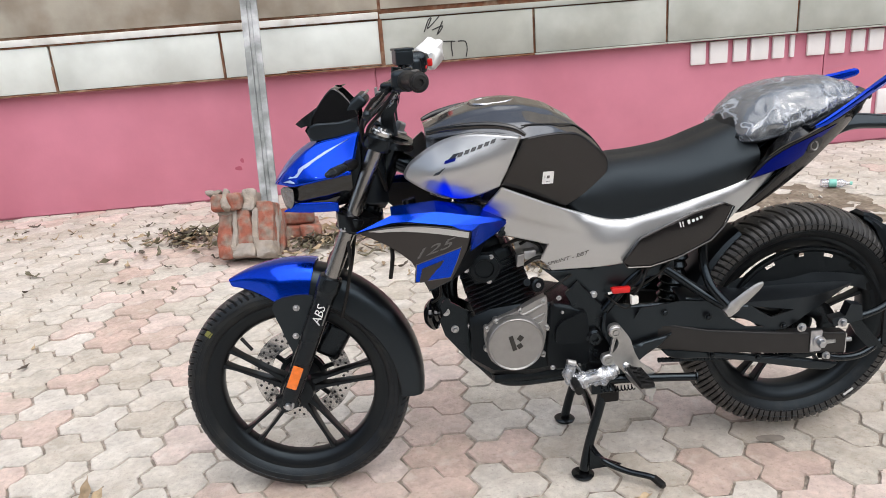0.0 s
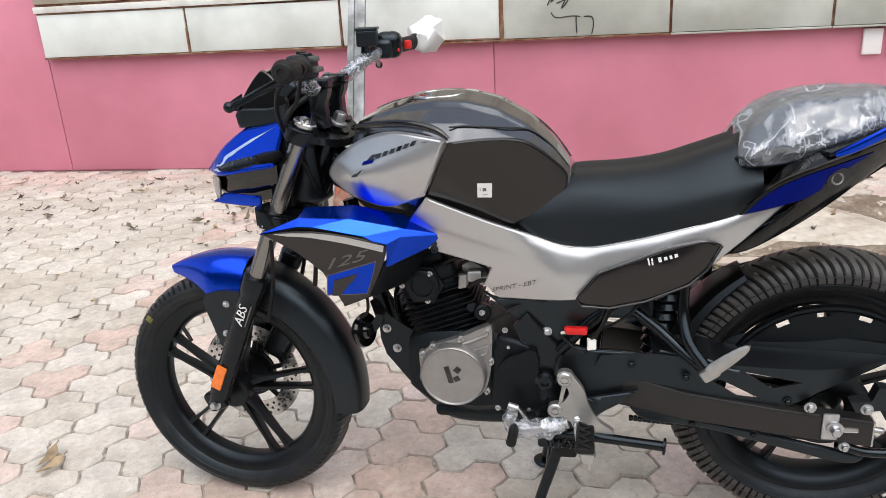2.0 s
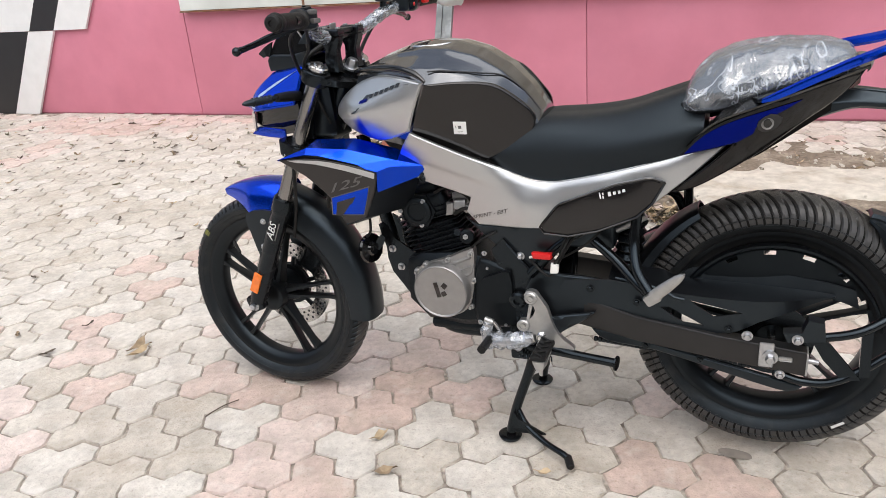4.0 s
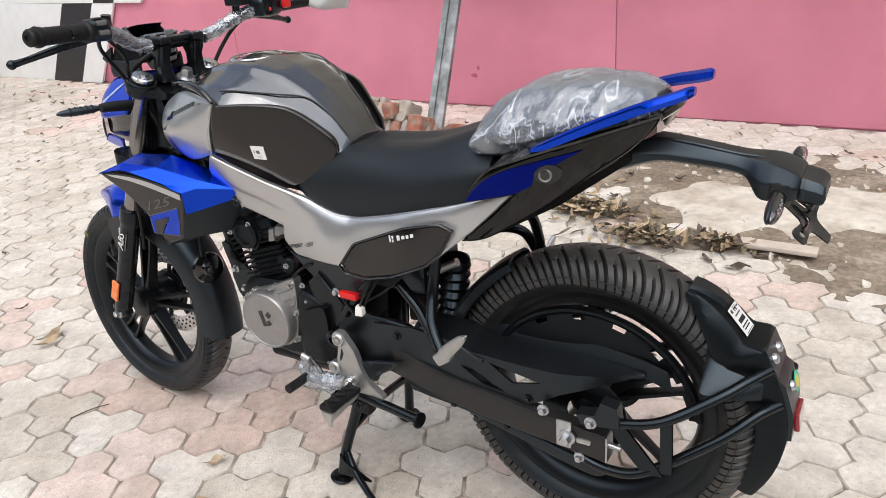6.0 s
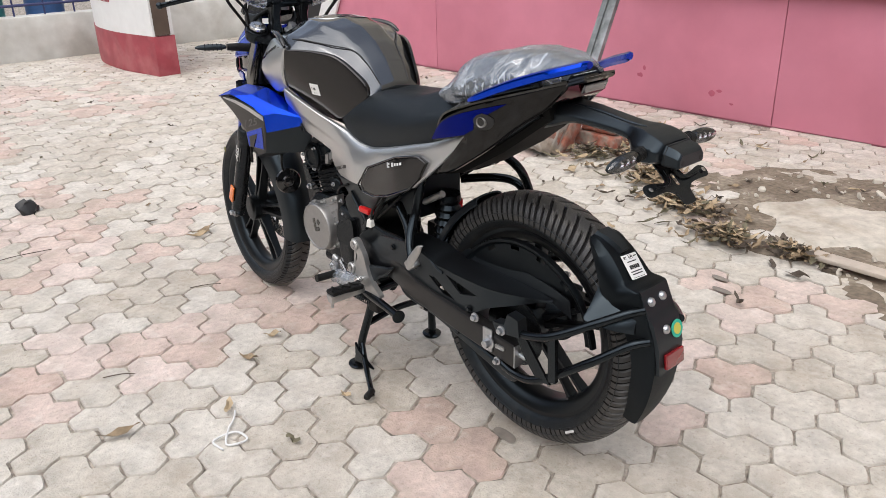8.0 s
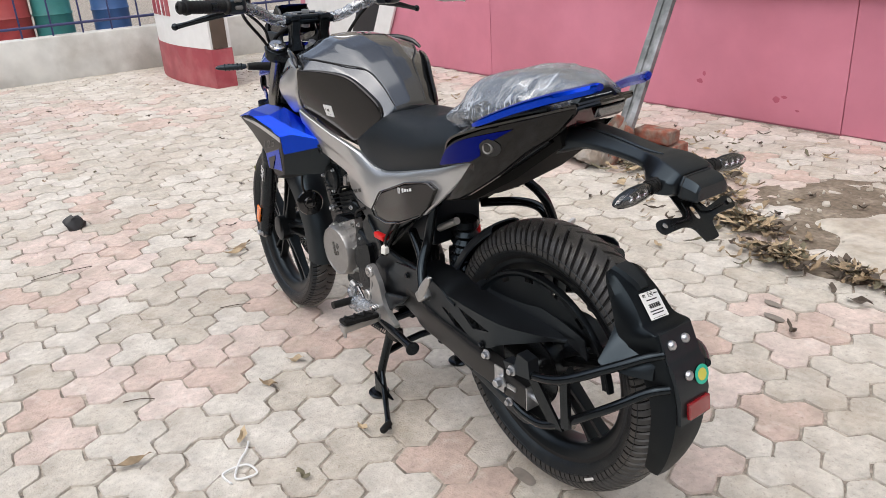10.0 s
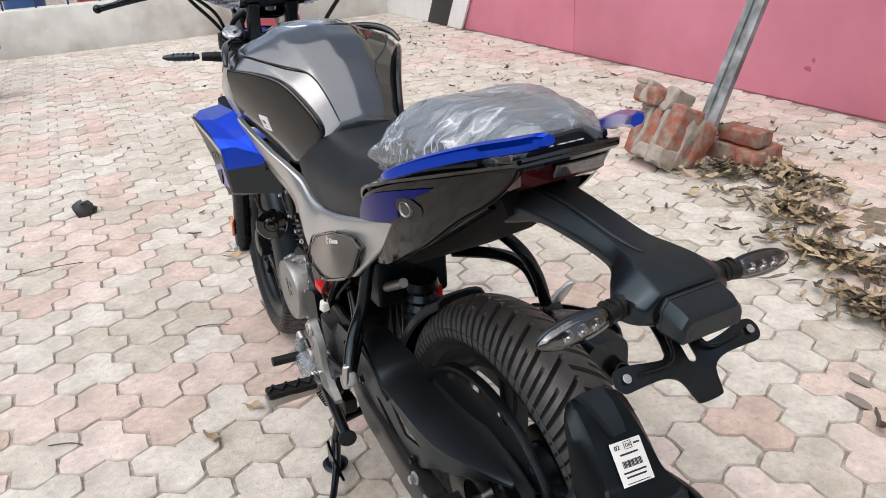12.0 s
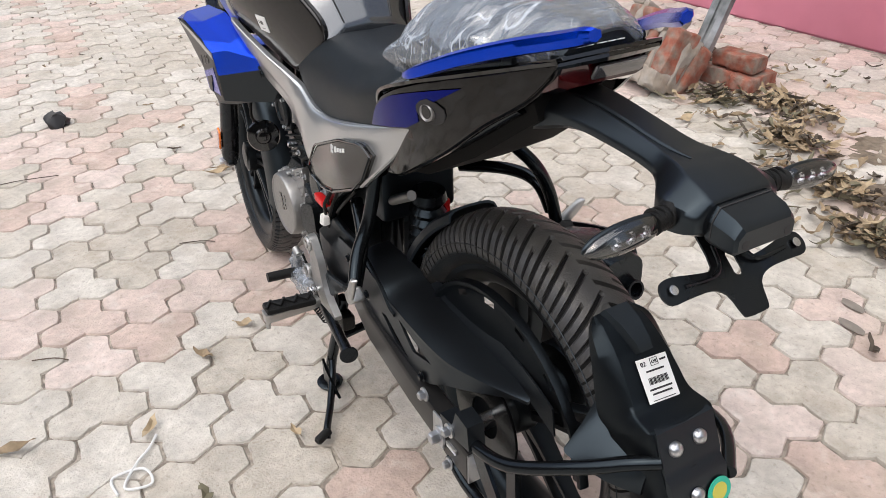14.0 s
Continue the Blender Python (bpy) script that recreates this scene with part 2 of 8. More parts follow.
P_decalpale = mat("decal_silver", (0.42, 0.52, 0.72), 0.35, metal=0.4)
P_decalgrey = mat("decal_grey", (0.12, 0.117, 0.115), 0.4, metal=0.3)
P_redplug = mat("red_plug", (0.60, 0.012, 0.012), 0.4, vary=0.1)
P_whiteplug = mat("white_plug", (0.75, 0.74, 0.70), 0.5, vary=0.1)
P_green = mat("green_sticker", (0.02, 0.40, 0.28), 0.45)
P_teal = mat("teal_label", (0.22, 0.55, 0.47), 0.5, vary=0.1, vscale=60)
P_yellow = mat("yellow_print", (0.55, 0.50, 0.08), 0.5)
P_yellowmark = mat("faded_yellow_mark", (0.16, 0.16, 0.04), 0.6)
P_screen = mat("display_glass", (0.10, 0.11, 0.12), 0.08, coat=1.0)
P_smoke = mat("smoked_screen", (0.006, 0.006, 0.0065), 0.12, coat=0.4)


def clear_material(name, tint):
    """Clear moulded plastic: see-through with sharp sky gloss."""
    m = bpy.data.materials.new(name)
    m.use_nodes = True
    nt = m.node_tree
    nt.nodes.clear()
    out = nt.nodes.new("ShaderNodeOutputMaterial")
    tr = nt.nodes.new("ShaderNodeBsdfTransparent")
    tr.inputs[0].default_value = (*tint, 1)
    gl = nt.nodes.new("ShaderNodeBsdfGlossy")
    gl.inputs["Roughness"].default_value = 0.05
    fr = nt.nodes.new("ShaderNodeFresnel")
    fr.inputs["IOR"].default_value = 1.55
    wave = nt.nodes.new("ShaderNodeTexWave")
    wave.inputs["Scale"].default_value = 55.0
    tc = nt.nodes.new("ShaderNodeTexCoord")
    nt.links.new(tc.outputs["Object"], wave.inputs["Vector"])
    bp = nt.nodes.new("ShaderNodeBump")
    bp.inputs["Strength"].default_value, bp.inputs["Distance"].default_value = 0.25, 0.002
    nt.links.new(wave.outputs["Fac"], bp.inputs["Height"])
    nt.links.new(bp.outputs[0], gl.inputs["Normal"])
    mx = nt.nodes.new("ShaderNodeMixShader")
    ad = nt.nodes.new("ShaderNodeMath")
    ad.operation, ad.use_clamp = "ADD", True
    ad.inputs[1].default_value = 0.10
    nt.links.new(fr.outputs[0], ad.inputs[0])
    nt.links.new(ad.outputs[0], mx.inputs[0])
    nt.links.new(tr.outputs[0], mx.inputs[1])
    nt.links.new(gl.outputs[0], mx.inputs[2])
    nt.links.new(mx.outputs[0], out.inputs["Surface"])
    return m


P_lens = clear_material("indicator_glass", (0.90, 0.91, 0.93))


def film_material(name, milk, gloss):
    """Thin clear polythene: see-through with sharp sky gloss and bright thin creases."""
    m = bpy.data.materials.new(name)
    m.use_nodes = True
    nt = m.node_tree
    nt.nodes.clear()
    out = nt.nodes.new("ShaderNodeOutputMaterial")
    tr = nt.nodes.new("ShaderNodeBsdfTransparent")
    tr.inputs[0].default_value = (0.93, 0.93, 0.94, 1)
    gl = nt.nodes.new("ShaderNodeBsdfGlossy")
    gl.inputs["Roughness"].default_value = 0.09
    gl.inputs["Color"].default_value = (0.85, 0.87, 0.9, 1)
    df = nt.nodes.new("ShaderNodeBsdfDiffuse")
    df.inputs[0].default_value = (0.74, 0.80, 0.88, 1)
    tc = nt.nodes.new("ShaderNodeTexCoord")
    fac, high = None, None
    for scale, stretch, width, gain, lift in ((7.0, (1.6, 0.5, 1.2), 0.012, 0.60, 0.40), (16.0, (1.5, 0.5, 0.8), 0.014, 0.35, 0.20), (50.0, (1.0, 0.4, 1.0), 0.03, 0.10, 0.06)):
        mp = nt.nodes.new("ShaderNodeMapping")
        mp.inputs["Scale"].default_value = stretch
        mp.inputs["Rotation"].default_value = (0.3, 0.2, 0.5 * scale)
        nt.links.new(tc.outputs["Object"], mp.inputs["Vector"])
        n = nt.nodes.new("ShaderNodeTexNoise")
        n.inputs["Scale"].default_value, n.inputs["Detail"].default_value, n.inputs["Distortion"].default_value = scale, 3, 0.6
        nt.links.new(mp.outputs[0], n.inputs["Vector"])
        mid_ = nt.nodes.new("ShaderNodeMath")
        mid_.operation = "SUBTRACT"
        mid_.inputs[1].default_value = 0.5
        nt.links.new(n.outputs["Fac"], mid_.inputs[0])
        ab = nt.nodes.new("ShaderNodeMath")
        ab.operation = "ABSOLUTE"
        nt.links.new(mid_.outputs[0], ab.inputs[0])
        r = nt.nodes.new("ShaderNodeMapRange")
        r.inputs["From Min"].default_value, r.inputs["From Max"].default_value = width, 0.0
        r.inputs["To Min"].default_value, r.inputs["To Max"].default_value = 0.0, gain
        nt.links.new(ab.outputs[0], r.inputs["Value"])
        sc_ = nt.nodes.new("ShaderNodeMath")
        sc_.operation = "MULTIPLY"
        sc_.inputs[1].default_value = lift
        nt.links.new(ab.outputs[0], sc_.inputs[0])
        if fac is None:
            fac, high = r.outputs[0], sc_.outputs[0]
        else:
            ad = nt.nodes.new("ShaderNodeMath")
            ad.operation = "ADD"
            nt.links.new(fac, ad.inputs[0])
            nt.links.new(r.outputs[0], ad.inputs[1])
            fac = ad.outputs[0]
            ad = nt.nodes.new("ShaderNodeMath")
            ad.operation = "ADD"
            nt.links.new(high, ad.inputs[0])
            nt.links.new(sc_.outputs[0], ad.inputs[1])
            high = ad.outputs[0]
    bp = nt.nodes.new("ShaderNodeBump")
    bp.inputs["Strength"].default_value, bp.inputs["Distance"].default_value = 0.7, 0.05
    nt.links.new(high, bp.inputs["Height"])
    nt.links.new(bp.outputs[0], gl.inputs["Normal"])
    nt.links.new(bp.outputs[0], df.inputs["Normal"])
    fr = nt.nodes.new("ShaderNodeFresnel")
    fr.inputs["IOR"].default_value = 1.5
    nt.links.new(bp.outputs[0], fr.inputs["Normal"])
    bo = nt.nodes.new("ShaderNodeMath")
    bo.operation, bo.use_clamp = "MULTIPLY_ADD", True
    bo.inputs[1].default_value, bo.inputs[2].default_value = 0.7, gloss
    nt.links.new(fr.outputs[0], bo.inputs[0])
    mk = nt.nodes.new("ShaderNodeMath")
    mk.operation, mk.use_clamp = "MULTIPLY_ADD", True
    mk.inputs[1].default_value, mk.inputs[2].default_value = 0.6, milk
    nt.links.new(fac, mk.inputs[0])
    m1 = nt.nodes.new("ShaderNodeMixShader")
    nt.links.new(mk.outputs[0], m1.inputs[0])
    nt.links.new(tr.outputs[0], m1.inputs[1])
    nt.links.new(df.outputs[0], m1.inputs[2])
    m2 = nt.nodes.new("ShaderNodeMixShader")
    nt.links.new(bo.outputs[0], m2.inputs[0])
    nt.links.new(m1.outputs[0], m2.inputs[1])
    nt.links.new(gl.outputs[0], m2.inputs[2])
    nt.links.new(m2.outputs[0], out.inputs["Surface"])
    return m


P_film = film_material("polythene", 0.17, 0.09)
P_film_t = film_material("cling_film", 0.16, 0.14)


def fade_paint():
    """Silver paint that fades to blue along the foot of the tank cover."""
    m = mat("paint_silver_fade", (0.50, 0.51, 0.52), 0.33, metal=0.85, coat=0.5, flakes=0.14, coat_rough=0.06)
    nt = m.node_tree
    b = nt.nodes["Principled BSDF"]
    src = b.inputs["Base Color"].links[0].from_socket
    tc = nt.nodes.new("ShaderNodeTexCoord")
    sep = nt.nodes.new("ShaderNodeSeparateXYZ")
    nt.links.new(tc.outputs["Object"], sep.inputs[0])

    def op(kind, a, b_):
        n = nt.nodes.new("ShaderNodeMath")
        n.operation = kind
        for i, v in enumerate((a, b_)):
            if isinstance(v, float):
                n.inputs[i].default_value = v
            else:
                nt.links.new(v, n.inputs[i])
        return n.outputs[0]

    def ramp(v, lo, hi):
        n = nt.nodes.new("ShaderNodeMapRange")
        n.interpolation_type = "SMOOTHSTEP"
        n.inputs["From Min"].default_value, n.inputs["From Max"].default_value = lo, hi
        nt.links.new(v, n.inputs["Value"])
        return n.outputs[0]
    x, z = sep.outputs["X"], sep.outputs["Z"]
    line = op("SUBTRACT", z, op("SUBTRACT", 0.905, op("MULTIPLY", x, 0.27)))      # height over the fade's axis
    spike = op("MULTIPLY", ramp(op("ABSOLUTE", op("SUBTRACT", x, 0.425), 0.0), 0.022, 0.0), 0.030)
    f = ramp(op("SUBTRACT", op("ABSOLUTE", line, 0.0), spike), 0.034, 0.004)
    f = op("MULTIPLY", f, op("MULTIPLY", ramp(x, 0.385, 0.425), ramp(x, 0.60, 0.50)))
    mix = nt.nodes.new("ShaderNodeMix")
    mix.data_type = "RGBA"
    mix.inputs["B"].default_value = (0.001, 0.05, 0.60, 1)
    nt.links.new(f, mix.inputs["Factor"])
    nt.links.new(src, mix.inputs["A"])
    nt.links.new(mix.outputs["Result"], b.inputs["Base Color"])
    return m


P_silverfade = fade_paint()


# ---- mesh helpers ----
EVEN_SHADING = False


def finish(name, bm, material, parent=None, label="", angle=38, M=None):
    lay = bm.verts.layers.float_vector.get("even_normal")
    if M is not None:
        bmesh.ops.transform(bm, matrix=M, verts=bm.verts)
        if lay:
            for v in bm.verts:
                v[lay] = M.to_3x3() @ v[lay]
    bmesh.ops.recalc_face_normals(bm, faces=bm.faces)
    custom = None
    if lay:
        custom = []
        for fc_ in bm.faces:
            even = all(v[lay].length > 0.5 for v in fc_.verts)
            custom += [tuple(v[lay]) if even else tuple(fc_.normal) for v in fc_.verts]
    me = bpy.data.meshes.new(name)
    bm.to_mesh(me)
    bm.free()
    me.materials.append(material)
    me.polygons.foreach_set("use_smooth", [True] * len(me.polygons))
    me.set_sharp_from_angle(angle=radians(angle))
    if custom:
        me.normals_split_custom_set(custom)
    ob = new(name, me)
    ob.parent = parent
    if EVEN_SHADING and not custom and len(me.polygons) < 20000:
        wn_ = ob.modifiers.new("even_shading", "WEIGHTED_NORMAL")
        wn_.keep_sharp = True
    return tagged(ob, label)


def part(name, bm, material, parent, label="", angle=38, M=None):
    return finish(name, bm, material, parent, label, angle, M)


def thing(name, bm, material, label, category, group="", kind="", angle=38, M=None):
    return tagged(finish(name, bm, material, None, label, angle, M), label, category, group, kind)


def empty(name, m, label, category, group=""):
    ob = new(name)
    ob.matrix_world = m
    ob.empty_display_size = 0.1
    return tagged(ob, label, category, group)


def grid_mesh(bm, rings, closed=True, caps=True, flip=False):
    """Skin between rings of equal point counts."""
    vs = [[bm.verts.new(p) for p in r] for r in rings]
    n = len(vs[0])
    for a, b in zip(vs, vs[1:]):
        for i in range(n if closed else n - 1):
            j = (i + 1) % n
            bm.faces.new((a[i], a[j], b[j], b[i]))
    if caps and closed:
        bm.faces.new(vs[0][::-1])
        bm.faces.new(vs[-1])
    return bm


def loft(rings, closed=True, caps=True):
    return grid_mesh(bmesh.new(), rings, closed, caps)


def spline(pts, n=6, closed=False, sharp=()):
    """Catmull-Rom through points of any dimension; sharp: indices kept as corners."""
    P = [np.array(p, float) for p in pts]
    k = len(P)
    out = []
    for i in range(k if closed else k - 1):
        p1, p2 = P[i], P[(i + 1) % k]
        p0 = P[i - 1] if (i > 0 or closed) else p1
        p3 = P[(i + 2) % k] if (i + 2 < k or closed) else p2
        if i in sharp:
            p0 = p1
        if (i + 1) % k in sharp:
            p3 = p2
        m1, m2 = (p2 - p0) / 2, (p3 - p1) / 2
        for j in range(n):
            t = j / n
            out.append((2 * t**3 - 3 * t**2 + 1) * p1 + (t**3 - 2 * t**2 + t) * m1 + (-2 * t**3 + 3 * t**2) * p2 + (t**3 - t**2) * m2)
    if not closed:
        out.append(P[-1])
    return out


def tube(pts, r, n=10, smooth=6, bm=None, closed=False, flat=1.0):
    """A pipe along a smooth line; r may be a list over the given points."""
    bm = bm or bmesh.new()
    rr = r if isinstance(r, (list, tuple)) else [r] * len(pts)
    q = spline([(*p, a) for p, a in zip(pts, rr)], smooth, closed)
    line = [Vector(p[:3]) for p in q]
    rad = [float(p[3]) for p in q]
    up = Vector((0.123, 0.31, 0.94))
    rings = []
    for i, p in enumerate(line):
        d = (line[min(i + 1, len(line) - 1)] - line[max(i - 1, 0)])
        if d.length < 1e-9:
            d = Vector((0, 0, 1))
        d.normalize()
        side = up - d * up.dot(d)
        if side.length < 1e-4:
            side = d.orthogonal()
        side.normalize()
        up = side
        o = d.cross(side)
        rings.append([p + (side * math.cos(a) + o * math.sin(a) * flat) * rad[i] for a in [2 * math.pi * k / n for k in range(n)]])
    if closed:
        rings.append(rings[0])
        return grid_mesh(bm, rings, True, False)
    return grid_mesh(bm, rings)


def lathe(profile, origin=(0, 0, 0), axis=(0, 1, 0), n=48, bm=None, caps=True):
    """Turned shape: profile of (radius, height along axis)."""
    bm = bm or bmesh.new()
    rot = Vector(axis).normalized().to_track_quat("Z", "Y").to_matrix()
    o = Vector(origin)
    rings = [[o + rot @ Vector((r * math.cos(2 * math.pi * k / n), r * math.sin(2 * math.pi * k / n), h)) for k in range(n)] for r, h in profile]
    return grid_mesh(bm, rings, True, caps)


def cyl(p0, p1, r, n=20, r2=None, bm=None, bev=0.0):
    p0, p1 = Vector(p0), Vector(p1)
    L = (p1 - p0).length
    r2 = r if r2 is None else r2
    if bev:
        prof = [(r - bev, 0), (r, bev), (r2, L - bev), (r2 - bev, L)]
    else:
        prof = [(r, 0), (r2, L)]
    return lathe(prof, p0, p1 - p0, n, bm)


def box(c, size, bev=0.004, rot=None, bm=None, seg=2, taper=None):
    """Bevelled block round a centre. taper: scale of the top in x and y."""
    b = bmesh.new()
    bmesh.ops.create_cube(b, size=1)
    for v in b.verts:
        if taper and v.co.z > 0:
            v.co.x *= taper[0]
            v.co.y *= taper[1]
        v.co = Vector((v.co.x * size[0], v.co.y * size[1], v.co.z * size[2]))
    if bev:
        bmesh.ops.bevel(b, geom=b.edges[:], offset=bev, segments=seg, affect="EDGES", profile=0.5)
    m = Matrix.Translation(c) @ (rot or Matrix.Identity(4))
    bmesh.ops.transform(b, matrix=m, verts=b.verts)
    return merge(bm, b) if bm else b


def merge(bm, *others):
    for o in others:
        me = bpy.data.meshes.new("tmp")
        o.to_mesh(me)
        o.free()
        bm.from_mesh(me)
        bpy.data.meshes.remove(me)
    return bm


def hexbolt(p, axis, r=0.007, h=0.006, washer=True, bm=None):
    """Flanged hex bolt head."""
    r *= 0.85
    bm = bm or bmesh.new()
    if washer:
        lathe([(r * 1.5, 0), (r * 1.5, h * 0.25), (r * 1.1, h * 0.35)], p, axis, 18, bm)
    p2 = Vector(p) + Vector(axis).normalized() * h * 0.3
    lathe([(r, 0), (r, h * 0.8), (r * 0.8, h)], p2, axis, 6, bm)
    return bm


def tps(samples, ease=1e-4):
    """Smooth surface y(x, z) through a few control points."""
    S = np.array(samples, float)
    P, y = S[:, :2], S[:, 2]
    k = len(P)

    def ker(d2):
        return np.where(d2 > 1e-12, d2 * np.log(np.maximum(d2, 1e-12)), 0)
    K = ker(((P[:, None] - P[None]) ** 2).sum(-1)) + np.eye(k) * ease
    Q = np.c_[np.ones(k), P]
    A = np.block([[K, Q], [Q.T, np.zeros((3, 3))]])
    w = np.linalg.lstsq(A, np.r_[y, 0, 0, 0], rcond=None)[0]

    def f(x, z):
        d2 = ((P - (x, z)) ** 2).sum(-1)
        return float(ker(d2) @ w[:k] + w[k] + w[k + 1] * x + w[k + 2] * z)
    return f


def poly_fit(samples):
    """Even, lightly curved surface y(x, z) closest to a few control points."""
    S = np.array(samples, float)
    c = S[:, :2].mean(0)

    def row(x, z):
        a, b = (x - c[0]) * 4, (z - c[1]) * 4
        return np.array([1, a, b, a * a, a * b, b * b])
    w = np.linalg.lstsq(np.array([row(x, z) for x, z, _ in S]), S[:, 2], rcond=None)[0]
    return lambda x, z: float(row(x, z) @ w)


def edge_distance(p, poly):
    a = np.array(poly)
    b = np.roll(a, -1, 0)
    d = b - a
    t = np.clip(((p - a) * d).sum(1) / np.maximum((d * d).sum(1), 1e-12), 0, 1)
    return float(np.sqrt((((a + t[:, None] * d) - p) ** 2).sum(1).min()))


def inside(p, poly):
    x, y = p
    c = False
    for (x0, y0), (x1, y1) in zip(poly, poly[1:] + poly[:1]):
        if (y0 > y) != (y1 > y) and x < (x1 - x0) * (y - y0) / (y1 - y0) + x0:
            c = not c
    return c


def panel(outline, f, side=-1, thick=0.004, rnd=0.006, cell=0.018, n=5, sharp=()):
    """A body panel: an outline in x and z laid on the surface y = side * f(x, z), with rounded rim, even shading and thickness."""
    poly = []
    raw = [tuple(map(float, p)) for p in spline(outline, n, True, sharp)]
    for p, q in zip(raw, raw[1:] + raw[:1]):
        L = math.dist(p, q)
        if L < 1e-4:
            continue
        k = max(1, int(L / (cell * 0.75)))
        poly += [(p[0] + (q[0] - p[0]) * i / k, p[1] + (q[1] - p[1]) * i / k) for i in range(k)]
    area = sum(p[0] * q[1] - q[0] * p[1] for p, q in zip(poly, poly[1:] + poly[:1]))
    if area < 0:
        poly = poly[::-1]
    pa = np.array(poly)
    dn = np.roll(pa, -1, 0) - np.roll(pa, 1, 0)
    nrm = np.c_[-dn[:, 1], dn[:, 0]] / np.maximum(np.hypot(dn[:, 0], dn[:, 1]), 1e-9)[:, None]
    pts = list(poly)
    for w in ((0.15, 0.5, 1.0) if rnd else ()):
        for p, m in zip(pa, nrm):
            q = p + m * rnd * w
            if inside(q, poly) and edge_distance(q, poly) > rnd * w * 0.93:
                pts.append(tuple(q))
    lo, hi = pa.min(0), pa.max(0)
    for i in range(1, int((hi[0] - lo[0]) / cell) + 1):
        for j in range(1, int((hi[1] - lo[1]) / cell) + 1):
            q = (lo[0] + (i - 0.5 * (j % 2)) * cell, lo[1] + j * cell)
            if inside(q, poly) and edge_distance(np.array(q), poly) > rnd * 1.0 + cell * 0.4:
                pts.append(q)
    k = len(poly)
    flat, _, tris = geometry.delaunay_2d_cdt([Vector(p) for p in pts], [], [list(range(k))], 1, 1e-7)[:3]

    def height(x, z):
        y = f(x, z)
        if rnd:
            q = 1 - min(edge_distance(np.array((x, z)), poly) / rnd, 1.0)
            y -= rnd * (1 - math.sqrt(max(0.0, 1 - q * q)))
        return y
    bm = bmesh.new()
    lay = bm.verts.layers.float_vector.new("even_normal")
    top, low = [], []
    e = 0.0006
    for p in flat:
        x, z = p
        y = height(x, z)
        top.append(bm.verts.new((x, side * y, z)))
        g = ((height(x + e, z) - height(x - e, z)) / (2 * e), (height(x, z + e) - height(x, z - e)) / (2 * e))
        top[-1][lay] = Vector((-g[0], side, -g[1])).normalized()
        low.append(bm.verts.new((x, side * (f(x, z) - thick - rnd), z)))
    count = collections.Counter()
    for t in tris:
        bm.faces.new([top[i] for i in t])
        bm.faces.new([low[i] for i in t[::-1]])
        for i, j in zip(t, list(t[1:]) + [t[0]]):
            count[(i, j)] += 1
    for i, j in list(count):
        if (j, i) not in count:
            bm.faces.new((top[j], top[i], low[i], low[j]))
    return bm


def patch(rows, thick=0.004, nu=6, nv=1, inward=(0, 1, 0)):
    """A sheet through rows of control points, smooth along each row; given thickness along inward."""
    fine = [spline(r, nu) for r in rows]
    if nv > 1:
        cols = [spline([r[i] for r in fine], nv) for i in range(len(fine[0]))]
        fine = [[c[j] for c in cols] for j in range(len(cols[0]))]
    bm = bmesh.new()
    w = Vector(inward).normalized() * thick
    a = [[bm.verts.new(p) for p in r] for r in fine]
    b = [[bm.verts.new(Vector(p) + w) for p in r] for r in fine]
    R, C = len(a), len(a[0])
    for i in range(R - 1):
        for j in range(C - 1):
            bm.faces.new((a[i][j], a[i][j + 1], a[i + 1][j + 1], a[i + 1][j]))
            bm.faces.new((b[i][j], b[i + 1][j], b[i + 1][j + 1], b[i][j + 1]))
    for i in range(R - 1):
        for j in (0, C - 1):
            bm.faces.new((a[i][j], a[i + 1][j], b[i + 1][j], b[i][j]))
    for j in range(C - 1):
        for i in (0, R - 1):
            bm.faces.new((a[i][j], a[i][j + 1], b[i][j + 1], b[i][j]))
    return bm


def mirror(bm):
    for v in bm.verts:
        v.co.y = -v.co.y
    return bm


def plate(outline, y0, y1, n=1, sharp=(), bev=0.0015):
    """A flat plate: outline in x and z between y0 and y1."""
    poly = spline(outline, n, True, sharp) if n > 1 else outline
    bm = bmesh.new()
    grid_mesh(bm, [[(x, y0, z) for x, z in poly], [(x, y1, z) for x, z in poly]])
    if bev:
        bmesh.ops.bevel(bm, geom=[e for e in bm.edges if len(e.link_faces) == 2 and e.calc_face_angle(0) > 0.7], offset=bev, segments=1, affect="EDGES")
    return bm


def conform(bm, f, side=-1, off=0.0015):
    """Lays a thin flat mesh onto the surface y = side * f(x, z)."""
    ys = sorted(v.co.y for v in bm.verts)
    mid = (ys[0] + ys[-1]) / 2
    for v in bm.verts:
        out = (v.co.y - mid) * side > 0
        v.co.y = side * (f(v.co.x, v.co.z) + (off if out else -0.002))
    return bm


def text_mesh(words, size, depth, m, shear=0.0):
    """Letters of the built-in font as a mesh, laid out from the left at the pose m."""
    cu = bpy.data.curves.new("words", "FONT")
    cu.body, cu.size, cu.extrude, cu.shear, cu.resolution_u = words, size, depth, shear, 2
    ob = bpy.data.objects.new("words", cu)
    me = ob.to_mesh()
    bm = bmesh.new()
    bm.from_mesh(me)
    bmesh.ops.transform(bm, matrix=m, verts=bm.verts)
    bpy.data.objects.remove(ob)
    bpy.data.curves.remove(cu)
    return bm


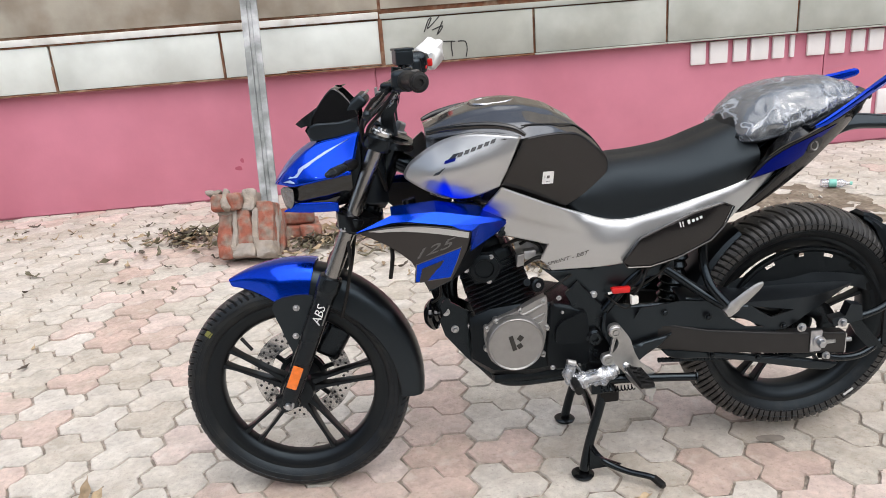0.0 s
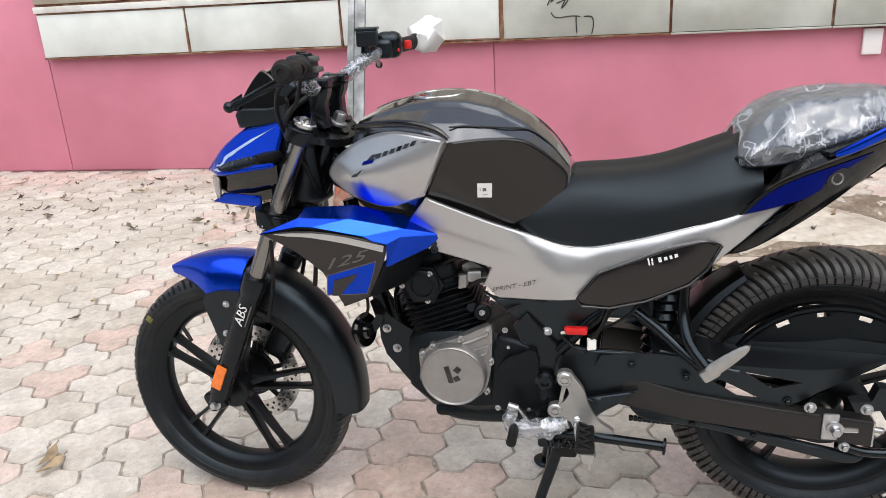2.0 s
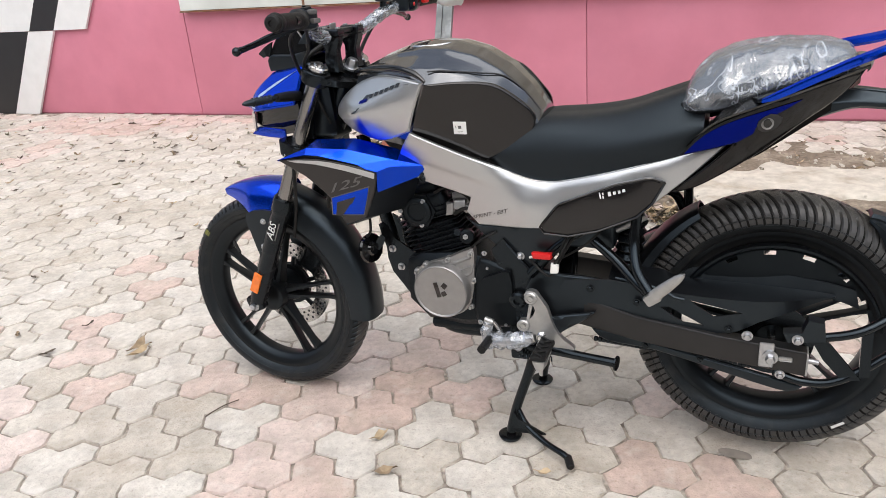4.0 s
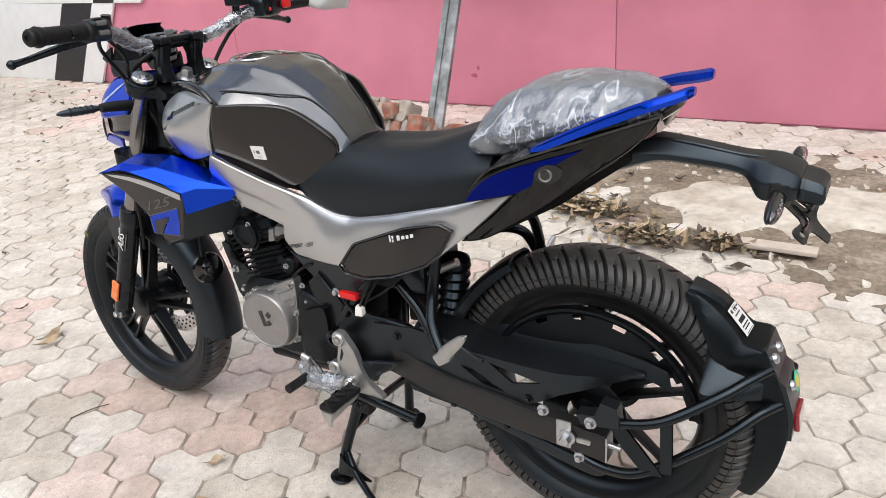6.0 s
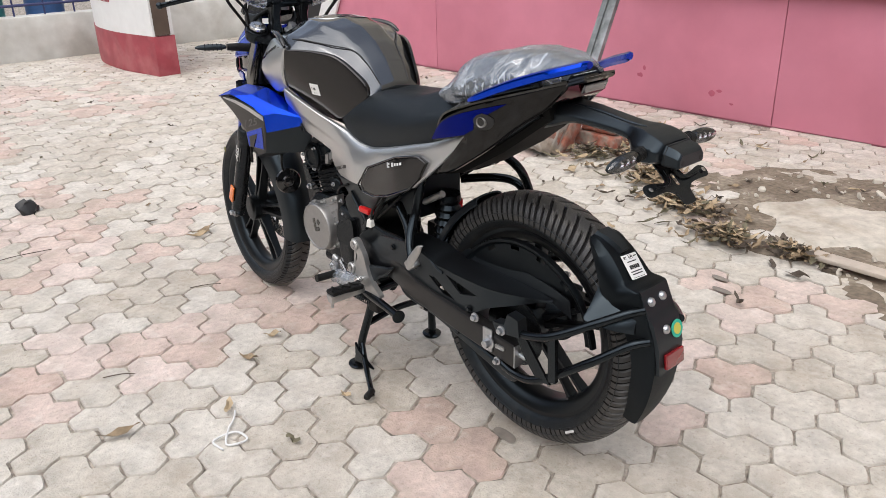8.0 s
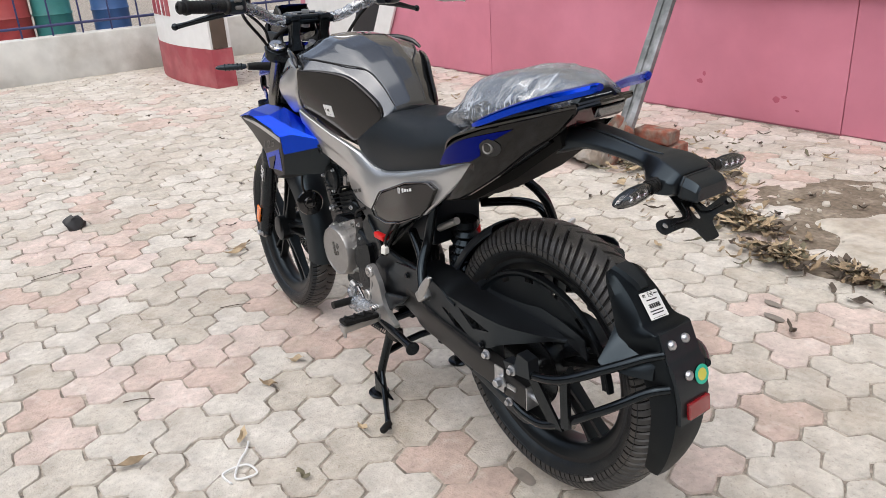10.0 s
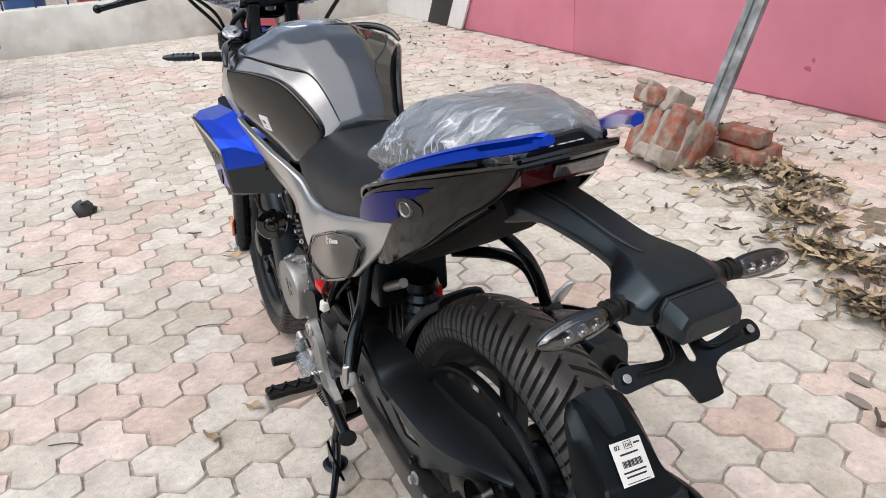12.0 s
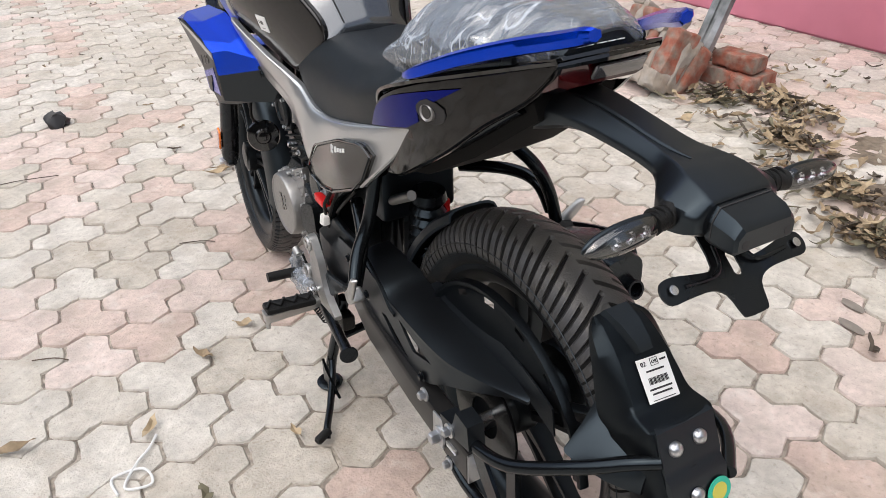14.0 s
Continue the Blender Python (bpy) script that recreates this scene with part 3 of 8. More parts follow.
# ---- large structure: ground, walls, fascia ----
def quad_sheet(x0, x1, y0, y1, z, n=1):
    bm = bmesh.new()
    bmesh.ops.create_grid(bm, x_segments=n, y_segments=n, size=0.5)
    for v in bm.verts:
        v.co = Vector((x0 + (v.co.x + 0.5) * (x1 - x0), y0 + (v.co.y + 0.5) * (y1 - y0), z))
    return bm


ground = thing("ground", quad_sheet(-400, 400, -400, 400, -0.0058), M_joint, "sandy ground under the concrete pavers", "ground", kind="structure")

WALL = pose(0, 5.13, 0, 0, 0, 4.05)      # the pink wall's foot: u along it, v away from the yard


def wall_box(u0, u1, v0, v1, z0, z1, bev=0.003):
    return box(((u0 + u1) / 2, (v0 + v1) / 2, (z0 + z1) / 2), (u1 - u0, v1 - v0, z1 - z0), bev)


wall_north = thing("wall_north", wall_box(-6.75, 6.5, 0.012, 0.22, -0.02, 1.60), M_pink, "pink painted boundary wall behind the yard", "wall", kind="structure", M=WALL)
for u0, u1 in ((-6.60, -3.372), (-3.366, -0.352), (-0.346, 2.66), (2.666, 5.7)):
    part("wall_board", wall_box(u0, u1, 0.0, 0.010, 0.006, 1.58, 0.002), M_pink, wall_north, M=WALL)
# added above the visible height, so the bike reflects dark beige, not pink
thing("unseen_wall_north_upper", wall_box(-6.75, 6.5, 0.010, 0.22, 1.602, 4.6), M_panel_u, "stained beige upper wall added unseen above the fascia, darkens reflections", "wall", kind="structure", M=WALL)
# splashes of darker red paint low on the wall, and scuffs
for u, z, w, h in ((-0.76, 0.15, 0.03, 0.025), (-0.71, 0.17, 0.025, 0.012), (-0.62, 0.10, 0.02, 0.008), (-1.30, 0.20, 0.03, 0.02), (-1.27, 0.25, 0.015, 0.02)):
    bm = bmesh.new()
    ring = [(u + w * (0.75 + 0.35 * noise.noise((k, u * 9, z))) * math.cos(k * 0.45), -0.0012, z + h * (0.75 + 0.35 * noise.noise((k, z * 7, u))) * math.sin(k * 0.45)) for k in range(14)]
    bm.faces.new([bm.verts.new(p) for p in ring])
    part("stain", bm, M_pinkstain, wall_north, M=WALL)

# fascia of sheet panels hung on the wall
fascia = thing("fascia", wall_box(-3.35, 6.2, -0.045, -0.004, 0.775, 1.62, 0.002), M_rust, "rusty steel frame of a sheet-panel fascia on the pink wall", "fascia", kind="structure", M=WALL)
SEAMS = [-3.35, -2.30, -1.28, -0.29, 0.68, 1.55, 2.43, 3.35, 4.3, 5.25, 6.2]
for i, (a, b) in enumerate(zip(SEAMS, SEAMS[1:])):
    part("panel", wall_box(a + 0.008, b - 0.008, -0.062, -0.046, 0.790, 1.060, 0.003), M_panel if b < 0 else M_panel_d, fascia, "pale greenish-white sheet panel" if b < 0 else "weathered grey sheet panel", M=WALL)
    part("drip_edge", wall_box(a + 0.002, b - 0.002, -0.066, -0.046, 0.776, 0.787, 0.002), M_rust if b < 0.7 else M_panel_d, fascia, M=WALL)
for a, b in ((-3.35, -0.30), (-0.28, 2.45), (2.47, 6.2)):
    part("upper_panel", wall_box(a, b, -0.058, -0.046, 1.128, 1.60, 0.003), M_panel_u, fascia, "stained beige sheet panel", M=WALL)
part("cover_strip", wall_box(-3.35, -0.30, -0.075, -0.046, 1.072, 1.112, 0.003), M_strip, fascia, "white painted metal strip", M=WALL)
part("cover_strip", wall_box(-0.29, 6.2, -0.070, -0.046, 1.068, 1.100, 0.003), M_panel_d, fascia, M=WALL)
for u, z0, z1, w in ((-2.302, 0.79, 0.94, 0.014), (-1.282, 0.79, 0.95, 0.012), (-0.292, 0.78, 1.10, 0.026)):
    part("rust_streak", wall_box(u - w / 2, u + w / 2, -0.0665, -0.060, z0, z1, 0.001), M_rust, fascia, M=WALL)
for u0, u1, z in ((-3.3, -1.9, 1.062), (-0.8, -0.3, 1.118), (-0.9, -0.3, 0.792), (1.5, 3.0, 1.062)):
    part("rust_line", wall_box(u0, u1, -0.0668, -0.060, z, z + 0.007, 0.001), M_rust, fascia, M=WALL)
# scrawl and a bent clip on one panel
for pts in ([(-0.02, 0.97), (0.01, 1.04), (0.03, 1.05), (0.0, 0.99), (0.05, 1.03), (0.08, 1.06)], [(0.0, 0.93), (0.03, 0.90), (0.12, 0.905), (0.17, 0.90)],
            [(0.15, 0.81), (0.145, 0.89), (0.155, 0.905)], [(0.19, 0.90), (0.235, 0.895), (0.245, 0.85), (0.235, 0.80)], [(0.03, 0.98), (0.10, 1.0), (0.06, 0.95), (0.10, 1.03)]):
    part("scrawl", tube([(u, -0.064, z) for u, z in pts], 0.0035, 6, 5), P_ink, fascia, "scribbled dark line", M=WALL)

# raised white name letters as plain blocks, one block a letter
for u0, u1 in ((1.73, 1.84), (1.86, 1.99), (2.02, 2.12), (2.14, 2.27), (2.29, 2.38), (2.41, 2.45), (2.53, 2.66), (2.69, 2.80), (2.84, 2.94), (2.96, 3.07), (3.20, 3.31), (3.34, 3.45)):
    tagged(finish("sign_block", wall_box(u0, u1 - 0.008, -0.024, -0.0005, 0.620, 0.765, 0.006), M_letter, M=WALL), "raised white block of a wall sign on pink wall", "sign", "blocks of the wall sign")
for u0, u1 in ((2.86, 2.92), (2.95, 3.03), (3.06, 3.17), (3.2, 3.3)):
    tagged(finish("sign_block", wall_box(u0, u1 - 0.008, -0.024, -0.0005, 0.185, 0.355, 0.006), M_letter, M=WALL), "raised white block of a wall sign on pink wall", "sign", "blocks of the wall sign")

# chequered board leaning shapes, sheared cells 26 to 40 cm wide
board = tagged(finish("chequered_board", wall_box(-6.55, -6.12, -0.03, -0.012, 0.0, 1.7, 0.002), M_white, None, M=WALL), "white and black chequered sign board fixed to the wall", "sign")


def sheared(u0, u1, z0, z1, k=0.575, v0=-0.034, v1=-0.012):
    bm = bmesh.new()
    grid_mesh(bm, [[(u0 + k * z0, v, z0), (u1 + k * z0, v, z0), (u1 + k * z1, v, z1), (u0 + k * z1, v, z1)] for v in (v0, v1)])
    return bm


for u0, u1, z0, z1, black in ((-6.75, -5.70, 0.0, 0.68, 0), (-5.70, -5.30, 0.0, 0.68, 1), (-5.30, -5.03, 0.0, 0.68, 0), (-7.05, -5.29, 0.684, 1.36, 0), (-5.29, -5.03, 0.684, 1.36, 1), (-5.03, -4.70, 0.684, 1.36, 0)):
    part("cell", sheared(u0, u1, z0, z1), M_black if black else M_white, board, "black painted cell" if black else "white painted cell", M=WALL)

# low whitewashed wall with a railing, and drums beyond it
bm = box((-6.72, -0.9, 0.20), (0.22, 11.6, 0.44), 0.012)
bmesh.ops.subdivide_edges(bm, edges=[e for e in bm.edges if e.calc_length() > 5], cuts=60)
for v in bm.verts:
    v.co.x += 0.012 * noise.noise(v.co * 2.1)
wall_west = thing("wall_west", bm, M_whitewall, "low whitewashed plaster wall with dirt stains", "wall", kind="structure")
rail = empty("railing", pose(-6.72, 0, 0.42), "navy painted steel railing on the low white wall", "railing")
for z in (0.10, 0.62):
    part("rail", cyl((0, -6.5, z), (0, 4.6, z), 0.014, 10), M_navy, rail)
for k in range(40):
    part("bar", cyl((0, -6.4 + k * 0.28, -0.02), (0, -6.4 + k * 0.28, 0.70), 0.009, 8), M_navy, rail)
for y, m_, c in ((1.72, M_drum_r, "red"), (2.12, M_drum_g, "green"), (2.70, M_drum_b, "blue"), (1.05, M_drum_b, "blue"), (3.4, M_drum_b, "blue")):
    prof = [(0.17, 0.0), (0.19, 0.02), (0.19, 0.28), (0.20, 0.30), (0.19, 0.32), (0.19, 0.58), (0.20, 0.60), (0.19, 0.62), (0.19, 0.86), (0.17, 0.88)]
    tagged(finish("drum", lathe(prof, (-7.35, y, -0.014), (0, 0, 1), 32), m_), "scuffed " + c + " plastic drum behind the railing", "drum", "drums behind the railing")

# curved red and white advertising stand
stand = empty("advertising_stand", pose(-5.55, 3.05, 0), "curved sign stand with red base and white upper part", "sign stand")


def stand_ring(z, k):
    pts = spline([(-0.85, -0.13), (-0.41, -0.22), (0.15, -0.21), (0.74, -0.085), (0.74, 0.10), (0.2, 0.22), (-0.4, 0.22), (-0.85, 0.13)], 6, True, (0, 3, 4, 7))
    return [(p[0] * k, p[1] * k, z) for p in pts]


part("base", loft([stand_ring(0, 1), stand_ring(0.325, 1.0), stand_ring(0.335, 0.99)]), M_red, stand, "scuffed red painted base")
part("upper", loft([stand_ring(0.336, 0.985), stand_ring(1.25, 0.985)]), M_white, stand, "white upper face")
part("edge_trim", box((0.735, 0.0, 0.80), (0.02, 0.13, 0.92), 0.004), M_twig, stand, "dark brown edge strip")
for u, w in ((-0.42, 0.12), (-0.27, 0.10), (-0.13, 0.07), (-0.02, 0.11)):
    part("red_mark", box((u + 0.06, -0.213 + (0.006 if u > -0.05 else 0.0), 0.69), (w, 0.03, 0.20), 0.004), M_red, stand, "plain red mark of a logo")

# plain dark walls added out of view behind and beside the walk, darkening reflections
thing("unseen_wall_south", box((0, -9.5, 2.6), (44, 0.3, 5.2), 0), M_unseenwall, "plain dark wall added out of view to the south, darkens reflections", "wall", kind="structure")
thing("unseen_wall_east", box((11, -2, 2.6), (0.3, 15, 5.2), 0), M_unseenwall, "plain dark wall added out of view at the side, darkens reflections", "wall", kind="structure")


# ---- loose things on the ground ----
def lump(bm, amount, scale, seed=0.0):
    for v in bm.verts:
        v.co += Vector((noise.noise(v.co * scale + Vector((seed, 0, 0))), noise.noise(v.co * scale + Vector((0, seed + 7, 0))), noise.noise(v.co * scale + Vector((0, 3, seed))))) * amount
    return bm


def rough_brick(size, seed, amount=0.012):
    """Broken brick with chipped corners."""
    bm = box((0, 0, 0), size, 0.012, seg=2)
    bmesh.ops.subdivide_edges(bm, edges=[e for e in bm.edges if e.calc_length() > 0.025], cuts=5, use_grid_fill=True)
    lump(bm, amount, 13, seed)
    return lump(bm, amount * 0.45, 42, seed + 3)


LEAN_M = pose(-0.945, 3.735, 0.0, -27, 0, 0)     # post and masonry lean back towards the wall
chunk = empty("masonry_chunk", LEAN_M, "broken chunk of red brick masonry with grey mortar round a post", "masonry")
for i, (x, y, z, w, d, h, rx, ry, rz) in enumerate(((-0.125, -0.050, 0.120, 0.075, 0.11, 0.235, 0, 3, 0), (-0.030, -0.058, 0.135, 0.078, 0.105, 0.215, 0, -2, 3), (0.075, -0.045, 0.145, 0.085, 0.125, 0.270, 0, 2, -3),
                                                   (-0.150, -0.085, 0.285, 0.080, 0.150, 0.085, 12, 4, 8), (-0.060, -0.085, 0.282, 0.062, 0.145, 0.085, 8, -6, -4), (0.085, 0.075, 0.140, 0.10, 0.10, 0.22, 0, 0, 0))):
    part("brick", rough_brick((w, d, h), i * 3.1), M_brick, chunk, M=pose(x, y, z, rx, ry, rz))
for i, (x, y, z, w, d, h) in enumerate(((-0.01, 0.010, 0.13, 0.26, 0.09, 0.25), (-0.078, -0.064, 0.14, 0.030, 0.105, 0.21), (0.024, -0.062, 0.13, 0.034, 0.110, 0.23), (-0.03, -0.075, 0.035, 0.12, 0.095, 0.075), (0.075, -0.075, 0.040, 0.10, 0.105, 0.085),
                                        (-0.105, -0.085, 0.285, 0.034, 0.160, 0.10), (-0.165, -0.09, 0.325, 0.070, 0.120, 0.030), (0.000, -0.055, 0.285, 0.070, 0.12, 0.10), (-0.09, -0.06, 0.235, 0.15, 0.09, 0.03))):
    part("mortar", rough_brick((w, d, h), 30 + i * 2.3, 0.016), M_mortar, chunk, M=pose(x, y, z, 0, 0, 5 * (i % 3) - 5))
for i, (x, y, z, rz) in enumerate(((-0.84, 4.07, 0.038, 14), (-0.72, 4.12, 0.038, 100), (-0.80, 4.10, 0.112, 8))):
    tagged(finish("brick", rough_brick((0.225, 0.108, 0.07), 20 + i * 2.0, 0.009), M_brick, M=pose(x, y, z - (0.002 if i < 2 else 0.0), 0, 0, rz)), "old red brick with mortar stuck to it", "brick", "loose bricks by the post")

# galvanised channel post: a folded section along its length
sec = [(-0.045, 0.0), (-0.045, 0.03), (-0.041, 0.03), (-0.041, 0.004), (-0.012, 0.004), (-0.010, 0.014), (0.010, 0.014), (0.012, 0.004), (0.041, 0.004), (0.041, 0.03), (0.045, 0.03), (0.045, 0.0), (0.012, 0.0), (0.010, 0.010), (-0.010, 0.010), (-0.012, 0.0)]
post = tagged(finish("post", loft([[(x, y + 0.03, z) for x, y in sec] for z in (0.05, 0.6, 1.3, 2.2)]), M_galv, M=pose(-0.868, 3.82, 0.0, -27.5, 0, 8)), "galvanised steel channel post leaning in broken masonry", "post")

# bare soil and a washed-out cement patch where pavers are missing
def blot(outline, z, h, cell=0.05, seed=0.0):
    poly = [tuple(p) for p in spline(outline, 9, True)]
    bm = bmesh.new()
    bm.faces.new([bm.verts.new((x + 0.05 * noise.noise((x * 7, y * 7, seed)), y + 0.05 * noise.noise((x * 7, y * 7, seed + 5)) + 0.03 * noise.noise((x * 23, y * 23, seed)), z)) for x, y in poly])
    pl = [(v.co.x, v.co.y) for v in bm.verts]
    for ax in (0, 1):
        lo, hi = min(p[ax] for p in pl), max(p[ax] for p in pl)
        for i in range(1, int((hi - lo) / cell) + 1):
            co, no = [0, 0, 0], [0, 0, 0]
            co[ax], no[ax] = lo + i * cell, 1
            bmesh.ops.bisect_plane(bm, geom=bm.verts[:] + bm.edges[:] + bm.faces[:], plane_co=co, plane_no=no)
    for v in bm.verts:
        d = edge_distance(np.array((v.co.x, v.co.y)), pl)
        v.co.z = z - 0.018 + (0.018 + h) * min(d / 0.06, 1) + 0.006 * noise.noise(v.co * 9) * min(d / 0.06, 1)
    return bm


SOIL = [(0.02, 4.02), (0.2, 4.36), (0.62, 4.56), (1.3, 4.56), (2.1, 4.2), (2.0, 3.5), (1.3, 3.28), (0.93, 3.40), (0.5, 3.52), (0.2, 3.74)]
thing("soil_patch", blot([(-0.15, 4.02), (0.15, 4.52), (0.62, 4.72), (1.3, 4.72), (2.3, 4.3), (2.2, 3.4), (1.3, 3.12), (0.9, 3.25), (0.45, 3.38), (0.08, 3.66)], -0.0052, 0.0035, 0.04), M_soil, "bare brown soil showing between pavers", "soil", kind="stuff")
thing("cement_patch", blot([(0.3, 3.83), (0.42, 4.02), (0.50, 4.16), (0.66, 4.16), (0.78, 4.32), (1.1, 4.26), (1.4, 4.36), (1.75, 4.0), (1.5, 3.74), (1.2, 3.76), (0.98, 3.62), (0.86, 3.64), (0.74, 3.52), (0.52, 3.58), (0.46, 3.72)], 0.000, 0.014, 0.035, seed=3.0), M_cement, "pale spilled cement patch on soil", "cement", kind="stuff")
crumbs = bmesh.new()
crng = random.Random(8)
for i in range(420):
    x, y = crng.uniform(-0.2, 2.1), crng.uniform(3.2, 4.7)
    if not inside((x, y), SOIL):
        continue
    r = crng.uniform(0.003, 0.013) if i % 9 else crng.uniform(0.015, 0.03)
    bmesh.ops.create_icosphere(crumbs, subdivisions=1, radius=r, matrix=pose(x, y, r * 0.2, crng.uniform(0, 90), crng.uniform(0, 90), 0) @ Matrix.Diagonal((1.0, crng.uniform(0.5, 1), crng.uniform(0.4, 0.8), 1)))
thing("rubble", lump(crumbs, 0.006, 60), M_cement, "crumbs of pale rubble scattered on the soil", "rubble", kind="stuff")
tagged(finish("plank", lump(box((0.945, 3.45, 0.028), (0.27, 0.065, 0.018), 0.004, pose(0, 0, 0, 0, 0, 3)), 0.003, 20), M_wood), "short weathered flat stone slab on the soil", "slab")


def leaf(bm, p, length, width, yaw, curl, tip, wave):
    """One curled dry leaf."""
    n = 6
    rows = []
    fold = 0.25 + 0.6 * (yaw * 0.37 % 1)
    for i in range(n + 1):
        s = i / n
        w = width * (math.sin(math.pi * min(1, s * 0.97 + 0.02)) ** 0.75) * 0.5
        x = (s - 0.5) * length
        z = curl * (s - 0.5) ** 2 * length * 2.2 + tip * s * length
        k1, k2 = 0.75 + 0.35 * math.sin(s * 13 + yaw), 0.75 + 0.35 * math.sin(s * 11 + yaw * 2)
        rows.append([(x, -w * k1, z + w * fold + wave * math.sin(s * 9) * 0.35 * width), (x + 0.01 * wave * math.sin(s * 5), 0, z), (x, w * k2, z + w * fold - wave * math.sin(s * 8) * 0.35 * width)])
    m = Matrix.Translation(p) @ pose(0, 0, 0, 0, 0, yaw) @ pose(0, 0, 0, (wave - 0.5) * 50, 0, 0)
    vs = [[bm.verts.new(m @ Vector(q)) for q in r] for r in rows]
    for a, b in zip(vs, vs[1:]):
        for j in (0, 1):
            bm.faces.new((a[j], a[j + 1], b[j + 1], b[j]))


rng = random.Random(5)
HEAPS = [(-1.40, 4.12, 0.32, 0.26, 150), (-0.66, 3.86, 0.20, 0.16, 80), (-0.45, 4.02, 0.32, 0.17, 150), (-0.18, 3.76, 0.30, 0.15, 130), (0.16, 3.55, 0.30, 0.13, 150), (0.50, 3.36, 0.26, 0.12, 120), (0.75, 3.42, 0.2, 0.10, 60)]
piles = {}
for kind_, m_ in (("a", M_leaf), ("g", M_leaf_g), ("y", M_leaf_y), ("d", M_leaf_d)):
    piles[kind_] = (bmesh.new(), m_)
for hi, (cx, cy, rx, ry, count) in enumerate(HEAPS):
    for i in range(count):
        a, r = rng.uniform(0, 6.283), abs(rng.gauss(0, 0.55))
        k = rng.choices("agyd", (3, 4, 1, 4) if hi < 2 else (5, 2, 3, 3))[0]
        p = (cx + rx * r * math.cos(a), cy + ry * r * math.sin(a), 0.006 + max(0, 0.05 * (1 - r)) * rng.random())
        leaf(piles[k][0], p, rng.uniform(0.045, 0.12), rng.uniform(0.014, 0.034), rng.uniform(0, 360), rng.uniform(-0.1, 0.55), rng.uniform(-0.02, 0.25), rng.uniform(0, 1))
for i in range(190):
    x, y = rng.uniform(-5.5, 1.8), 4.95 + 0.07 * 0 - abs(rng.gauss(0, 0.75))
    if y < 2.6:
        continue
    y += 0.0708 * x - 0.05
    k = rng.choices("agyd", (3, 2, 2, 4))[0]
    leaf(piles[k][0], (x, y, 0.005), rng.uniform(0.03, 0.09), rng.uniform(0.012, 0.03), rng.uniform(0, 360), rng.uniform(0, 0.7), rng.uniform(0, 0.15), rng.uniform(0, 1))
for i in range(120):
    x, y = rng.uniform(-6.3, -1.2), rng.uniform(-0.2, 4.3)
    k = rng.choices("agyd", (3, 1, 1, 6))[0]
    leaf(piles[k][0], (x, y, 0.004), rng.uniform(0.015, 0.06), rng.uniform(0.008, 0.02), rng.uniform(0, 360), rng.uniform(0, 0.5), 0.05, rng.uniform(0, 1))
for k, (b, m_) in piles.items():
    thing("leaf_litter", b, m_, {"a": "heaps of brown dry fallen leaves", "g": "faded olive green fallen leaves", "y": "pale straw coloured dry leaves", "d": "dark rotten fallen leaves"}[k], "leaves", kind="stuff")

for x, y, L, w, yaw, m_, lab in ((-0.98, 1.77, 0.10, 0.032, 75, M_leaf_y, "curled pale dry leaf"), (-1.02, 1.80, 0.12, 0.035, 100, M_leaf, "curled pale dry leaf"), (0.29, 1.34, 0.075, 0.024, 150, M_leaf_y, "small yellow dry leaf"),
                                 (0.08, 1.50, 0.07, 0.03, 30, M_leaf, "small shrivelled leaf"), (0.22, 1.07, 0.11, 0.03, 80, M_leaf, "brown dry leaf"), (-2.06, 3.70, 0.10, 0.04, 160, M_leaf_g, "green fallen leaf"), (0.45, 1.62, 0.05, 0.02, 10, M_leaf_y, "small yellow dry leaf"),
                                 (-0.55, 3.58, 0.13, 0.04, 95, M_leaf_y, "pale dry leaf"), (0.0, 1.62, 0.06, 0.03, 60, M_leaf_y, "shrivelled pale leaf"), (0.53, 1.41, 0.05, 0.025, 200, M_leaf_g, "small green leaf fragment")):
    bm = bmesh.new()
    leaf(bm, (0, 0, 0), L, w, yaw, 0.35, 0.05, 0.6)
    tagged(finish("fallen_leaf", bm, m_, M=pose(x, y, 0.006)), lab + " on the paving", "leaf", "single fallen leaves")
for pts in ([(-1.27, 1.02), (-1.28, 1.12), (-1.26, 1.25)], [(-0.10, 1.12), (-0.085, 1.17), (-0.06, 1.20)], [(-0.52, 1.55), (-0.505, 1.61), (-0.48, 1.65)]):
    tagged(finish("twig", tube([(x, y, 0.006) for x, y in pts], 0.0017, 6, 4), M_twig), "thin dark twig lying on the paving", "twig", "twigs on the paving")
tagged(finish("string", tube([(0.45, 1.255, 0.005), (0.40, 1.25, 0.005), (0.40, 1.31, 0.006), (0.45, 1.32, 0.006), (0.44, 1.27, 0.007), (0.38, 1.30, 0.006), (0.345, 1.33, 0.005), (0.31, 1.35, 0.005)], 0.003, 6, 8), M_white), "loop of dirty white string on the paving", "string")
bm = bmesh.new()
bmesh.ops.create_icosphere(bm, subdivisions=3, radius=0.04)
tagged(finish("rag", lump(bm, 0.03, 30), M_black, M=pose(-1.83, 1.28, 0.022)), "small crumpled black rag on the paving", "rag")
